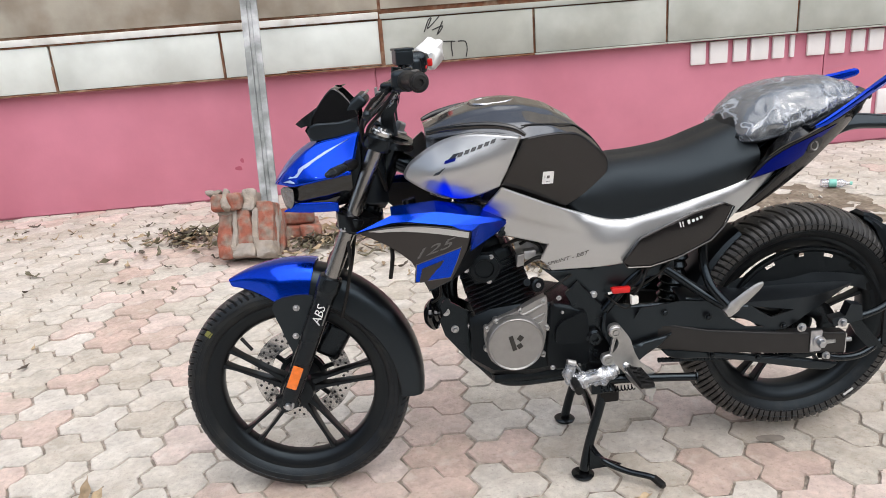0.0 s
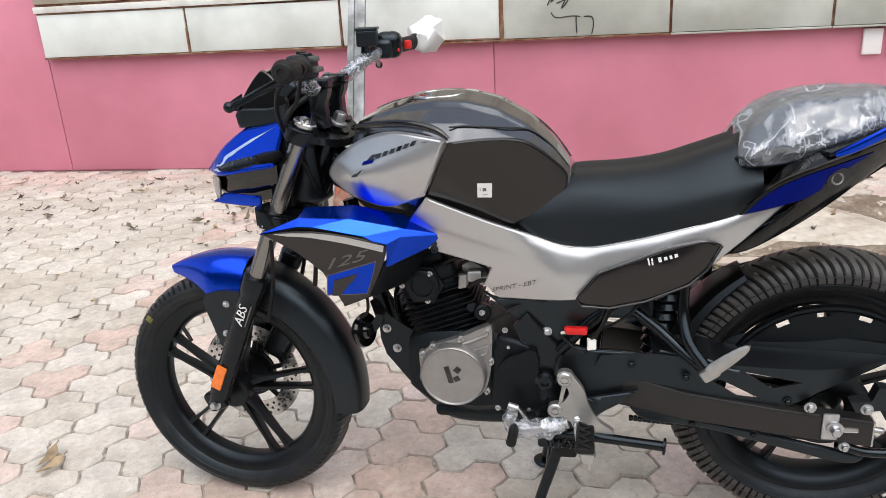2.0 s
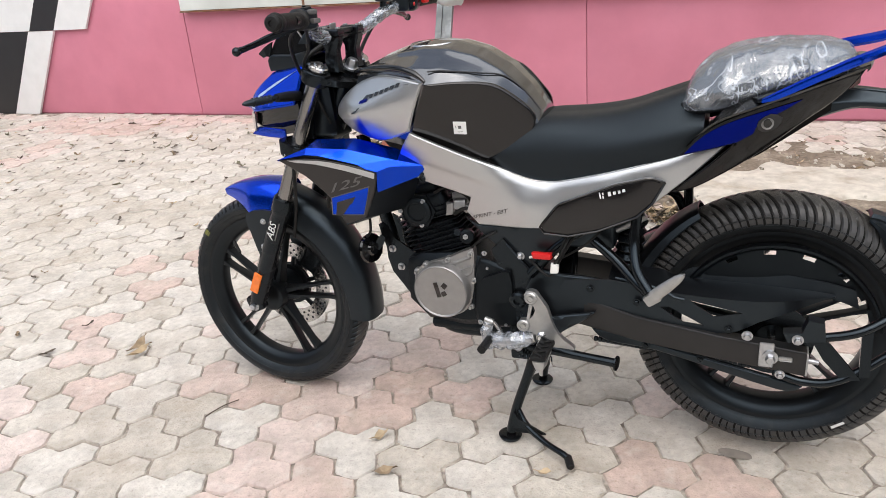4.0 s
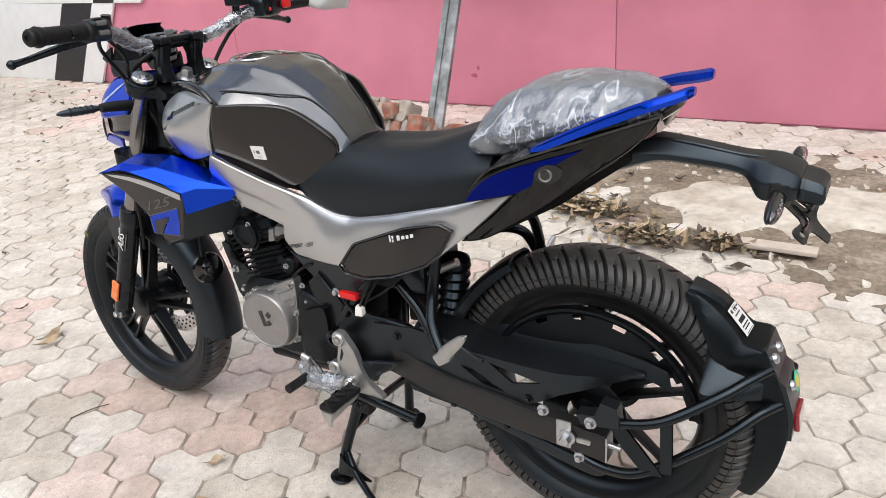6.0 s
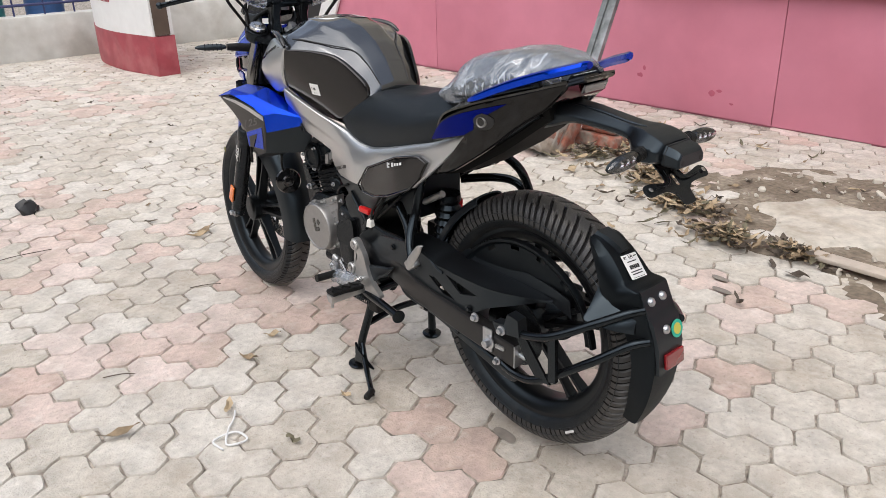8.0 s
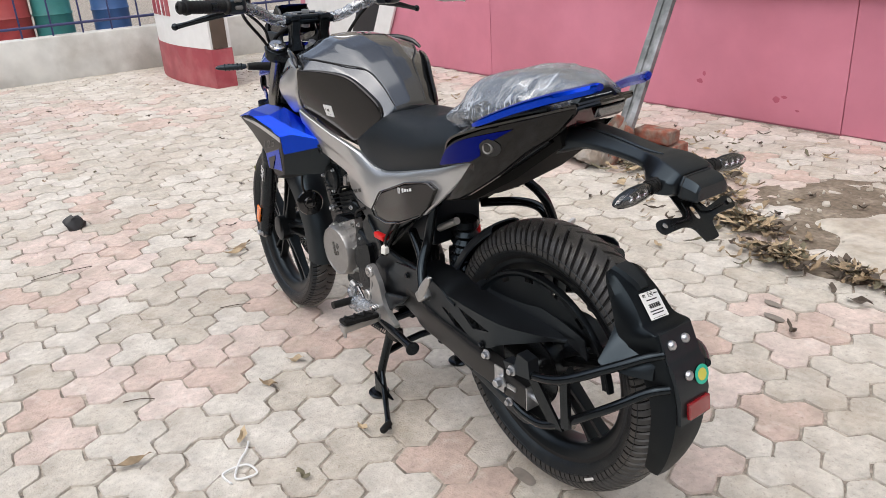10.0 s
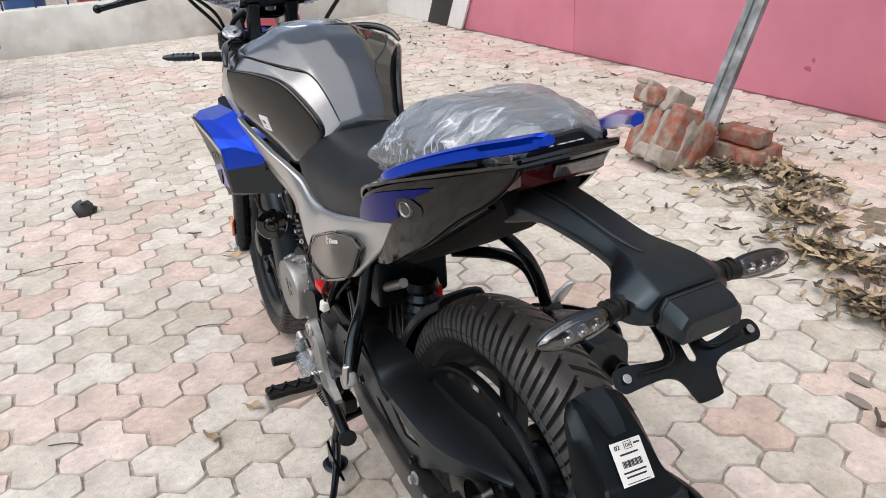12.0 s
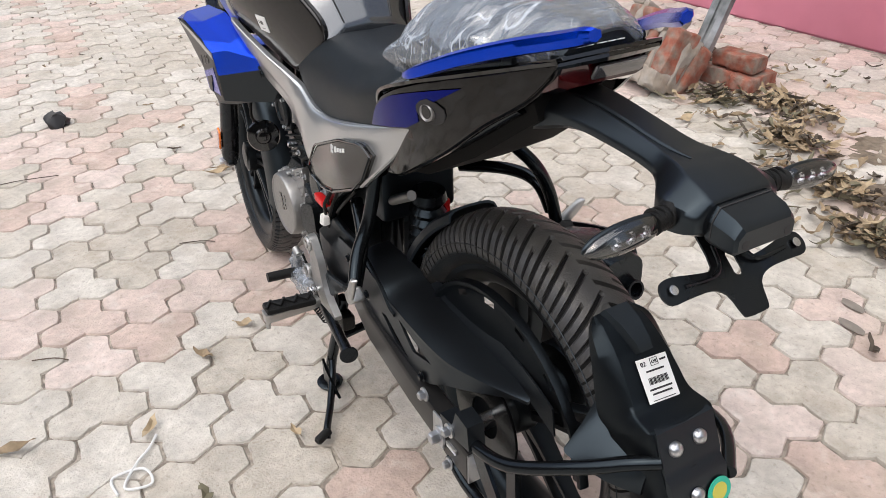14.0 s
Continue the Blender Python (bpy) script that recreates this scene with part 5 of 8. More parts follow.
SCREEN = [(0.124, 0.950), (0.146, 0.984), (0.167, 1.014), (0.186, 1.035), (0.197, 1.042), (0.210, 1.036), (0.226, 1.020), (0.251, 0.986), (0.246, 0.960), (0.215, 0.945), (0.135, 0.930)]
for sd in (-1, 1):
    part("screen_side", panel(SCREEN, lambda x, z: 0.058 - (z - 0.93) * 0.10 - max(0, 0.15 - x) * 0.25, sd, 0.003, 0.003, 0.015, 3, (0, 7, 10)), P_smoke, bike, "smoked black side of the fly screen", M=STEER)
    part("screen_base", panel([(0.130, 0.952), (0.150, 0.966), (0.205, 0.966), (0.250, 0.975), (0.252, 0.940), (0.190, 0.930), (0.136, 0.926)], lambda x, z: 0.064 - max(0, 0.15 - x) * 0.25, sd, 0.006, 0.004, 0.015, 2, (0, 3, 4, 6)), P_plastic, bike, M=STEER)
    hn = patch([[(0.106, -0.058, 0.968), (0.128, -0.060, 0.984), (0.150, -0.058, 0.996)], [(0.118, -0.056, 0.958), (0.130, -0.060, 0.962), (0.140, -0.058, 0.960)]], 0.006, 4, 2)
    part("screen_horn", mirror(hn) if sd > 0 else hn, P_satin, bike, M=STEER)
# headlamp cowl
hl = part("headlamp", loft([[(x, y * w, z0 + (z1 - z0) * v) for y, v in ((-0.7, 0.05), (-1, 0.3), (-1, 0.75), (-0.75, 0.98), (0, 1.0), (0.75, 0.98), (1, 0.75), (1, 0.3), (0.7, 0.05), (0, 0))] for x, w, z0, z1 in ((0.068, 0.055, 0.775, 0.835), (0.10, 0.074, 0.765, 0.865), (0.16, 0.082, 0.760, 0.915), (0.225, 0.082, 0.770, 0.925))]), P_gloss, bike, "black headlamp body with blue cowl", M=STEER)
fh = tps([(0.044, 0.830, 0.045), (0.10, 0.86, 0.082), (0.146, 0.92, 0.066), (0.25, 0.94, 0.080), (0.235, 0.87, 0.098), (0.17, 0.84, 0.100), (0.08, 0.825, 0.078)])
COWL = [(0.040, 0.828), (0.075, 0.868), (0.140, 0.918), (0.200, 0.932), (0.252, 0.944), (0.238, 0.890), (0.225, 0.850), (0.150, 0.838), (0.085, 0.826)]
for sd in (-1, 1):
    part("cowl", panel(COWL, fh, sd, 0.004, 0.006, 0.016, 4, (0, 4, 6, 8)), P_blue, hl, "metallic blue cowl side", M=STEER)
    part("lower_strip", panel([(0.052, 0.765), (0.085, 0.787), (0.19, 0.790), (0.19, 0.768), (0.12, 0.764)], lambda x, z: 0.062 + (x - 0.05) * 0.30, sd, 0.004, 0.003, 0.02, 3, (0, 1, 2, 3)), P_blue, hl, "blue strip under the lamp", M=STEER)
    part("lamp_glass", panel([(0.050, 0.818), (0.062, 0.772), (0.082, 0.785), (0.084, 0.822)], lambda x, z: 0.050 + (x - 0.05) * 0.9, sd, 0.004, 0.002, 0.02, 3), P_clearlens, hl, "clear position lamp glass", M=STEER)
    arm = tube([(0.232, 0.085 * sd, 0.872), (0.226, 0.13 * sd, 0.877), (0.222, 0.160 * sd, 0.879)], [0.013, 0.012, 0.010], 12, 4)
    ind = part("indicator", arm, P_soft, bike, "black stalk front indicator", M=STEER)
    rings = [[(0.194 + 0.028 * (1 - s) + ca * ww * 0.75, sd * (0.166 + 0.082 * s), 0.880 + sa * ww * 0.6) for ca, sa in [(math.cos(2 * math.pi * k / 12), math.sin(2 * math.pi * k / 12)) for k in range(12)]] for s, ww in ((0, 0.010), (0.15, 0.015), (0.6, 0.016), (0.9, 0.011), (1.0, 0.004))]
    part("lens", loft(rings), P_plastic, ind, "dark ribbed indicator body", M=STEER)
    for k in range(5):
        part("rib", lathe([(0.0095, 0), (0.0108, 0.002), (0.0095, 0.004)], (0.219 - 0.004 * k, sd * (0.176 + 0.011 * k), 0.880), (-0.36, sd, 0), 14), P_satin, ind, M=STEER)
part("brow", patch([[(0.038, -0.04, 0.832), (0.033, 0, 0.836), (0.038, 0.04, 0.832)], [(0.09, -0.062, 0.882), (0.08, 0, 0.890), (0.09, 0.062, 0.882)], [(0.15, -0.066, 0.924), (0.145, 0, 0.930), (0.15, 0.066, 0.924)]], 0.004, 5, 4, (0, 0, -1)), P_blue, hl, "blue cowl top", M=STEER)
part("stay", box((0.235, -0.06, 0.84), (0.03, 0.02, 0.16), 0.004), P_plastic, bike, M=STEER)
part("stay", box((0.235, 0.06, 0.84), (0.03, 0.02, 0.16), 0.004), P_plastic, bike, M=STEER)
part("loom", lump(box((0.262, 0, 0.84), (0.07, 0.12, 0.16), 0.02, seg=3), 0.02, 30), P_plastic, bike, "bundled black wiring behind the headlamp", M=STEER)

# ---- front mudguard ----
def arc_guard(c, r, a0, a1, halfw, drop, n=22, lift=None, m=9, thick=0.004):
    """A mudguard bent over a tyre: angles in degrees from +x; halfw and drop may vary by the fraction along it."""
    rows = []
    for i in range(n + 1):
        s = i / n
        a = radians(a0 + (a1 - a0) * s)
        rr = r(s) if callable(r) else r
        w = halfw(s) if callable(halfw) else halfw
        d = drop(s) if callable(drop) else drop
        row = []
        for k in range(m):
            q = -1 + 2 * k / (m - 1)
            y = w * math.sin(q * math.pi / 2) if abs(q) < 1 else w * q
            rad = rr - d * abs(q) ** 3
            row.append((c[0] + rad * math.cos(a), y, c[2] + rad * math.sin(a)))
        rows.append(row)
    bm = bmesh.new()
    out = [[bm.verts.new(p) for p in r_] for r_ in rows]
    inn = []
    for r_ in rows:
        inn.append([bm.verts.new((c[0] + (p[0] - c[0]) * (1 - thick / 0.33), p[1] * 0.95, c[2] + (p[2] - c[2]) * (1 - thick / 0.33))) for p in r_])
    R, C = len(rows), m
    for i in range(R - 1):
        for j in range(C - 1):
            bm.faces.new((out[i][j], out[i][j + 1], out[i + 1][j + 1], out[i + 1][j]))
            bm.faces.new((inn[i][j], inn[i + 1][j], inn[i + 1][j + 1], inn[i][j + 1]))
        for j in (0, C - 1):
            bm.faces.new((out[i][j], out[i + 1][j], inn[i + 1][j], inn[i][j]))
    for j in range(C - 1):
        for i in (0, R - 1):
            bm.faces.new((out[i][j], out[i][j + 1], inn[i][j + 1], inn[i][j]))
    return bm


guard = part("front_mudguard", arc_guard(FC, lambda s: 0.338 - 0.012 * s, 92, -6, lambda s: 0.062 - 0.006 * s, lambda s: 0.085 - 0.030 * s ** 1.5), P_plastic, bike, "black plastic front mudguard with blue nose", M=STEER)
part("nose", arc_guard(FC, lambda s: 0.331 + 0.016 * s, 115, 76, lambda s: 0.012 + 0.056 * min(1, s * 1.7), lambda s: 0.015 + 0.085 * min(1.0, s * 1.6), 16, m=11), P_blue, guard, "metallic blue mudguard nose", M=STEER)
for sd in (-1, 1):
    part("bracket", plate([(0.000, 0.545), (0.085, 0.560), (0.100, 0.52), (0.060, 0.40), (0.040, 0.395), (0.010, 0.48)], sd * 0.066, sd * 0.074, 3, bev=0.002), P_plastic, guard, M=STEER)
    for x, z in ((0.055, 0.528), (0.045, 0.455)):
        part("bolt", hexbolt((x, sd * 0.074, z), (0, sd, 0), 0.0065, 0.006), P_zinc, guard, M=STEER)
caliper = part("brake_caliper", lump(box((0.115, 0.062, 0.385), (0.07, 0.05, 0.10), 0.014, Matrix.Rotation(radians(30), 4, "Y"), seg=3), 0.006, 40), P_satin, bike, "black front brake caliper", M=STEER)
part("hose", tube([(0.12, 0.07, 0.42), (0.17, 0.09, 0.55), (0.20, 0.10, 0.68), (0.25, 0.10, 0.80)], 0.005, 8), P_soft, caliper, M=STEER)

# ---- tank and body panels ----
ST = [  # station x, then half-section (y, z) from the crown down
    (0.395, [(0, 0.938), (0.045, 0.936), (0.085, 0.920), (0.118, 0.885), (0.125, 0.840), (0.100, 0.790)]),
    (0.43, [(0, 0.950), (0.06, 0.946), (0.105, 0.928), (0.140, 0.892), (0.145, 0.840), (0.115, 0.780)]),
    (0.50, [(0, 0.973), (0.075, 0.966), (0.135, 0.944), (0.170, 0.910), (0.160, 0.840), (0.125, 0.770)]),
    (0.56, [(0, 0.984), (0.085, 0.975), (0.150, 0.950), (0.186, 0.922), (0.162, 0.835), (0.125, 0.755)]),
    (0.62, [(0, 0.981), (0.085, 0.972), (0.152, 0.948), (0.184, 0.918), (0.152, 0.825), (0.115, 0.740)]),
    (0.68, [(0, 0.964), (0.078, 0.956), (0.135, 0.930), (0.158, 0.900), (0.134, 0.815), (0.106, 0.730)]),
    (0.74, [(0, 0.931), (0.068, 0.924), (0.108, 0.900), (0.126, 0.870), (0.114, 0.795), (0.098, 0.720)]),
    (0.79, [(0, 0.886), (0.058, 0.880), (0.088, 0.858), (0.102, 0.830), (0.100, 0.770), (0.092, 0.71)]),
    (0.83, [(0, 0.828), (0.05, 0.822), (0.075, 0.804), (0.088, 0.780), (0.090, 0.740), (0.085, 0.70)]),
]


def tank_half(x):
    """Half-section of the tank at x."""
    xs = [s[0] for s in ST]
    x = min(max(x, xs[0]), xs[-1])
    return np.array([[np.interp(x, xs, [s[1][k][c] for s in ST]) for c in (0, 1)] for k in range(6)])


rings = []
for x in np.linspace(0.395, 0.83, 40):
    h = spline(tank_half(float(x)) - np.array([[0, 0]] + [[0.004, 0.0]] * 3 + [[0.009, 0.0]] * 2), 6, sharp=(1, 2, 3))
    lift = 0.0055 * min(1, max(0, (float(x) - 0.40) / 0.05)) * min(1, max(0, (0.80 - float(x)) / 0.12))      # raised centre field
    h = [(p[0], p[1] + lift * min(1, max(0, (float(h[6][0]) + 0.006 - p[0]) / 0.012))) for p in h]
    left = [(float(x), -float(p[0]), float(p[1])) for p in h]
    right = [(float(x), float(p[0]), float(p[1])) for p in h[::-1][:-1]]
    rings.append(left + right)
tank = part("fuel_tank", loft(rings), P_grey, bike, "dark metallic grey fuel tank")
KNEE = [(0.604, 0.921), (0.660, 0.922), (0.715, 0.916), (0.748, 0.903), (0.785, 0.872), (0.815, 0.838), (0.812, 0.800), (0.778, 0.772), (0.706, 0.735), (0.630, 0.765), (0.548, 0.806)]
SILV = [(0.598, 0.926), (0.548, 0.812), (0.475, 0.786), (0.415, 0.795), (0.360, 0.822), (0.338, 0.842), (0.362, 0.878), (0.425, 0.918), (0.500, 0.936)]
fsil = tps([(0.598, 0.926, 0.186), (0.548, 0.812, 0.166), (0.475, 0.786, 0.148), (0.415, 0.79, 0.132), (0.36, 0.825, 0.118), (0.335, 0.842, 0.098), (0.362, 0.878, 0.108), (0.425, 0.918, 0.128), (0.50, 0.936, 0.158), (0.46, 0.86, 0.172), (0.53, 0.88, 0.184), (0.40, 0.85, 0.150)])
fkn = poly_fit([(0.606, 0.918, 0.188), (0.685, 0.905, 0.164), (0.735, 0.885, 0.134), (0.775, 0.838, 0.112), (0.79, 0.80, 0.104), (0.712, 0.75, 0.112), (0.556, 0.812, 0.162), (0.64, 0.80, 0.141), (0.66, 0.85, 0.146), (0.60, 0.86, 0.172), (0.72, 0.81, 0.124), (0.745, 0.90, 0.116), (0.785, 0.866, 0.098), (0.815, 0.83, 0.088), (0.81, 0.80, 0.092)])
for sd in (-1, 1):
    part("knee_panel", panel(KNEE, fkn, sd, 0.006, 0.005, 0.012, 4, (0, 8, 10)), P_brown, tank, "glossy graphite knee panel")
    part("side_cover", panel(SILV, fsil, sd, 0.006, 0.006, 0.012, 5, (0, 1)), P_silverfade, tank, "metallic silver tank side cover")
    lip = [(0.398, sd * 0.098, 0.934), (0.43, sd * 0.118, 0.943), (0.48, sd * 0.143, 0.950), (0.535, sd * 0.166, 0.952), (0.580, sd * 0.182, 0.944), (0.606, sd * 0.189, 0.928)]
    part("top_edge", tube(lip, [0.005, 0.007, 0.008, 0.008, 0.007, 0.004], 10, 6), P_gloss, tank, "black lip between the covers")
# filler cap ring, cap, sticker on the crown
part("filler_ring", lathe([(0.044, 0.0), (0.055, 0.004), (0.057, 0.008), (0.054, 0.011), (0.045, 0.010), (0.041, 0.006)], (0.560, 0, 0.973), (-0.03, 0, 1), 40), P_steel, tank, "bright metal filler ring")
part("filler_cap", lathe([(0.041, 0.0), (0.041, 0.007), (0.036, 0.009), (0.006, 0.010)], (0.560, 0, 0.971), (-0.03, 0, 1), 32), P_satin, tank, "black filler cap")
part("label", box((0.443, -0.035, 0.9535), (0.020, 0.030, 0.001), 0.0003, Matrix.Rotation(radians(-20), 4, "Y")), P_label, tank, "small printed white sticker")
# seam between the crown and the knee surround
def on_crown(x, y):
    h = np.array(spline(tank_half(x), 6))
    return float(np.interp(y, h[:16, 0], h[:16, 1]))


for sd in (-1, 1):
    seam = [(x, sd * y, on_crown(x, y) - 0.0006) for x, y in ((0.602, 0.160), (0.63, 0.150), (0.665, 0.132), (0.70, 0.108), (0.745, 0.070), (0.785, 0.056), (0.82, 0.046))]
    part("seam", tube(seam, 0.0016, 6, 5), P_ink, tank, "dark seam line of the tank cover")
# sticker on the knee panel
SK = (0.662, 0.818)
yk = fkn(*SK)
st = part("sticker", conform(box((SK[0], -yk, SK[1]), (0.027, 0.002, 0.030), 0, Matrix.Rotation(radians(4), 4, "Y")), fkn, -1, 0.0016), P_label, tank, "square white inspection sticker")
for dx, dz, w, h in ((0.0, 0.002, 0.007, 0.007), (-0.008, 0.003, 0.0012, 0.006), (0.0, -0.009, 0.010, 0.0010)):
    part("print", conform(box((SK[0] + dx, -yk, SK[1] + dz), (w, 0.002, h), 0), fkn, -1, 0.0022), P_decalgrey, st)
# slanted name badge as a row of plain dark strokes
def slash(x, z, w, h, lean=0.55):
    """One slanted stroke laid on the silver cover."""
    bm = bmesh.new()
    grid_mesh(bm, [[(x + dx * w / 2 + (dz * h / 2 + dx * w / 2 * 0.33) * lean, y, z + dz * h / 2 + dx * w / 2 * 0.33) for dx, dz in ((-1, -1), (1, -1), (1, 1), (-1, 1))] for y in (-0.17, -0.168)])
    return conform(bm, fsil, -1, 0.0018)


for k in range(6):
    part("badge_stroke", slash(0.464 + k * 0.0145, 0.893 + k * 0.0052, 0.0082, 0.009), P_gloss, tank, "plain dark stroke of a name badge")
part("badge_stroke", slash(0.432, 0.872, 0.010, 0.046, 1.05), P_gloss, tank, "long slanted dark stroke of a name badge")
part("badge_stroke", slash(0.441, 0.880, 0.020, 0.007), P_navy, tank, "deep blue stroke of a name badge")

# silver frame cover, its side panel, and the black cover below
FRAME = [(0.552, 0.812), (0.625, 0.775), (0.700, 0.738), (0.790, 0.702), (0.850, 0.694), (0.905, 0.703), (1.010, 0.730), (1.118, 0.760), (1.228, 0.797), (1.165, 0.735), (1.105, 0.682), (1.050, 0.635), (1.000, 0.622), (0.905, 0.598), (0.835, 0.588), (0.750, 0.580), (0.676, 0.573), (0.648, 0.605), (0.664, 0.646), (0.600, 0.668), (0.540, 0.688), (0.50, 0.735)]
ffr0 = tps(ease=2.5e-3, samples=[(0.552, 0.812, 0.170), (0.70, 0.738, 0.130), (0.79, 0.702, 0.122), (0.85, 0.694, 0.122), (1.0, 0.728, 0.132), (1.118, 0.76, 0.128), (1.228, 0.797, 0.116), (1.105, 0.682, 0.132), (1.05, 0.635, 0.140), (0.835, 0.588, 0.134), (0.676, 0.573, 0.096), (0.622, 0.602, 0.094), (0.655, 0.648, 0.112), (0.558, 0.69, 0.124), (0.50, 0.735, 0.128), (0.60, 0.74, 0.142), (0.80, 0.645, 0.140), (1.0, 0.67, 0.146)])


def ffr(x, z):
    """The fairing with its pressed crease line."""
    zl = 0.745 - (x - 0.55) * 0.40
    fade = min(1, max(0, (0.76 - x) / 0.10))
    zt = float(np.interp(x, [0.62, 0.75, 0.85, 0.93, 1.02, 1.10, 1.23], [0.76, 0.690, 0.672, 0.689, 0.716, 0.733, 0.790]))      # chamfer along the top
    return ffr0(x, z) + 0.006 * fade / (1 + math.exp(-max(-60, min(60, (z - zl) / 0.004)))) - 0.42 * 0.004 * math.log1p(math.exp(max(-40, min(40, (z - zt - 0.008) / 0.004)))) * min(1, max(0, (x - 0.66) / 0.08))


SIDEP = [(0.836, 0.598), (0.872, 0.646), (0.880, 0.653), (1.000, 0.704), (1.062, 0.718), (1.078, 0.719), (1.102, 0.709), (1.078, 0.664), (1.046, 0.634), (0.965, 0.598), (0.900, 0.580), (0.846, 0.582)]
fsp = lambda x, z: ffr(x, z) + 0.010
for sd in (-1, 1):
    fc = part("frame_cover", panel(FRAME, ffr, sd, 0.008, 0.004, 0.008, 4, (0, 8, 11, 16, 17, 18, 20)), P_silverfade, bike, "long metallic silver side fairing")
    sp = part("side_panel", panel(SIDEP, fsp, sd, 0.014, 0.005, 0.014, 1), P_brown, fc, "glossy graphite side panel")
    part("screw", hexbolt((0.553, sd * (ffr(0.553, 0.705) + 0.0005), 0.705), (0, sd, 0), 0.006, 0.003), P_plastic, fc)
    rim_ = [(x, sd * (fsp(x, z) + 0.002), z) for x, z in [tuple(p) for p in spline(SIDEP, 1, True)]]
    part("rim", tube(rim_[::1] + [rim_[0]], 0.0022, 6, 1), P_gloss, sp, "gloss black rim")
    # plain emblem on the side panel
    for x, z, w, h in ((0.970, 0.679, 0.003, 0.013), (0.976, 0.683, 0.003, 0.005), (0.977, 0.676, 0.003, 0.005), (0.990, 0.684, 0.006, 0.009), (1.0005, 0.6865, 0.006, 0.006), (1.010, 0.689, 0.005, 0.006), (1.0195, 0.692, 0.006, 0.006)):
        if sd < 0:
            part("emblem", conform(box((x, -fsp(x, z), z), (w, 0.002, h), 0, Matrix.Rotation(radians(-14), 4, "Y")), fsp, -1, 0.0014), P_decal, sp, "plain pale emblem mark")
part("bolt", lathe([(0.0085, 0), (0.0088, 0.002), (0.0070, 0.004), (0.0042, 0.004), (0.0042, 0.001), (0.001, 0.001)], (0.553, -ffr(0.553, 0.690) - 0.002, 0.690), LEFT, 20), P_satin, bike, "black socket bolt")
m_spr = Matrix.Translation((0.662, -0.13, 0.587)) @ pose(0, 0, 0, 90, 0, 0) @ pose(0, 0, 0, 0, 0, 19)
part("lettering", conform(text_mesh("SPRINT - EBT", 0.0135, 0.001, m_spr @ Matrix.Diagonal((1.28, 1.0, 1.0, 1.0)), 0.45), ffr, -1, 0.0012), P_decalgrey, bike, "small dark grey lettering on the silver fairing")
UNDER = [(0.640, 0.590), (0.676, 0.572), (0.75, 0.578), (0.835, 0.587), (0.88, 0.575), (0.87, 0.535), (0.822, 0.478), (0.798, 0.464), (0.736, 0.504)]
for sd in (-1, 1):
    part("lower_cover", panel(UNDER, lambda x, z: 0.094 + (x - 0.64) * 0.10 - (0.58 - z) * 0.12, sd, 0.006, 0.004, 0.02, 3, (0, 5, 6)), P_plastic, bike, "black plastic cover under the fairing")
    part("bolt", hexbolt((0.775, sd * 0.099, 0.502), (0, sd, 0), 0.008, 0.007), P_zinc, bike)

# tank shrouds: flat facets folded along crisp lines
def facets(points, faces, thick, inward, side):
    """A folded sheet of flat facets with thickness; points given for the left side."""
    bm = bmesh.new()
    w = Vector(inward).normalized() * thick
    P_ = [Vector(p) for p in points]
    a = [bm.verts.new(p) for p in P_]
    b = [bm.verts.new(p + w) for p in P_]
    count = collections.Counter()
    for f in faces:
        bm.faces.new([a[i] for i in f])
        bm.faces.new([b[i] for i in f[::-1]])
        for i, j in zip(f, f[1:] + f[:1]):
            count[(i, j)] += 1
    for i, j in list(count):
        if (j, i) not in count:
            bm.faces.new((a[j], a[i], b[i], b[j]))
    crisp = [e for e in bm.edges if len(e.link_faces) == 2 and e.calc_face_angle(0) > 0.12]
    bmesh.ops.bevel(bm, geom=crisp, offset=0.0007, segments=1, affect="EDGES", clamp_overlap=True)
    return bm if side < 0 else mirror(bm)


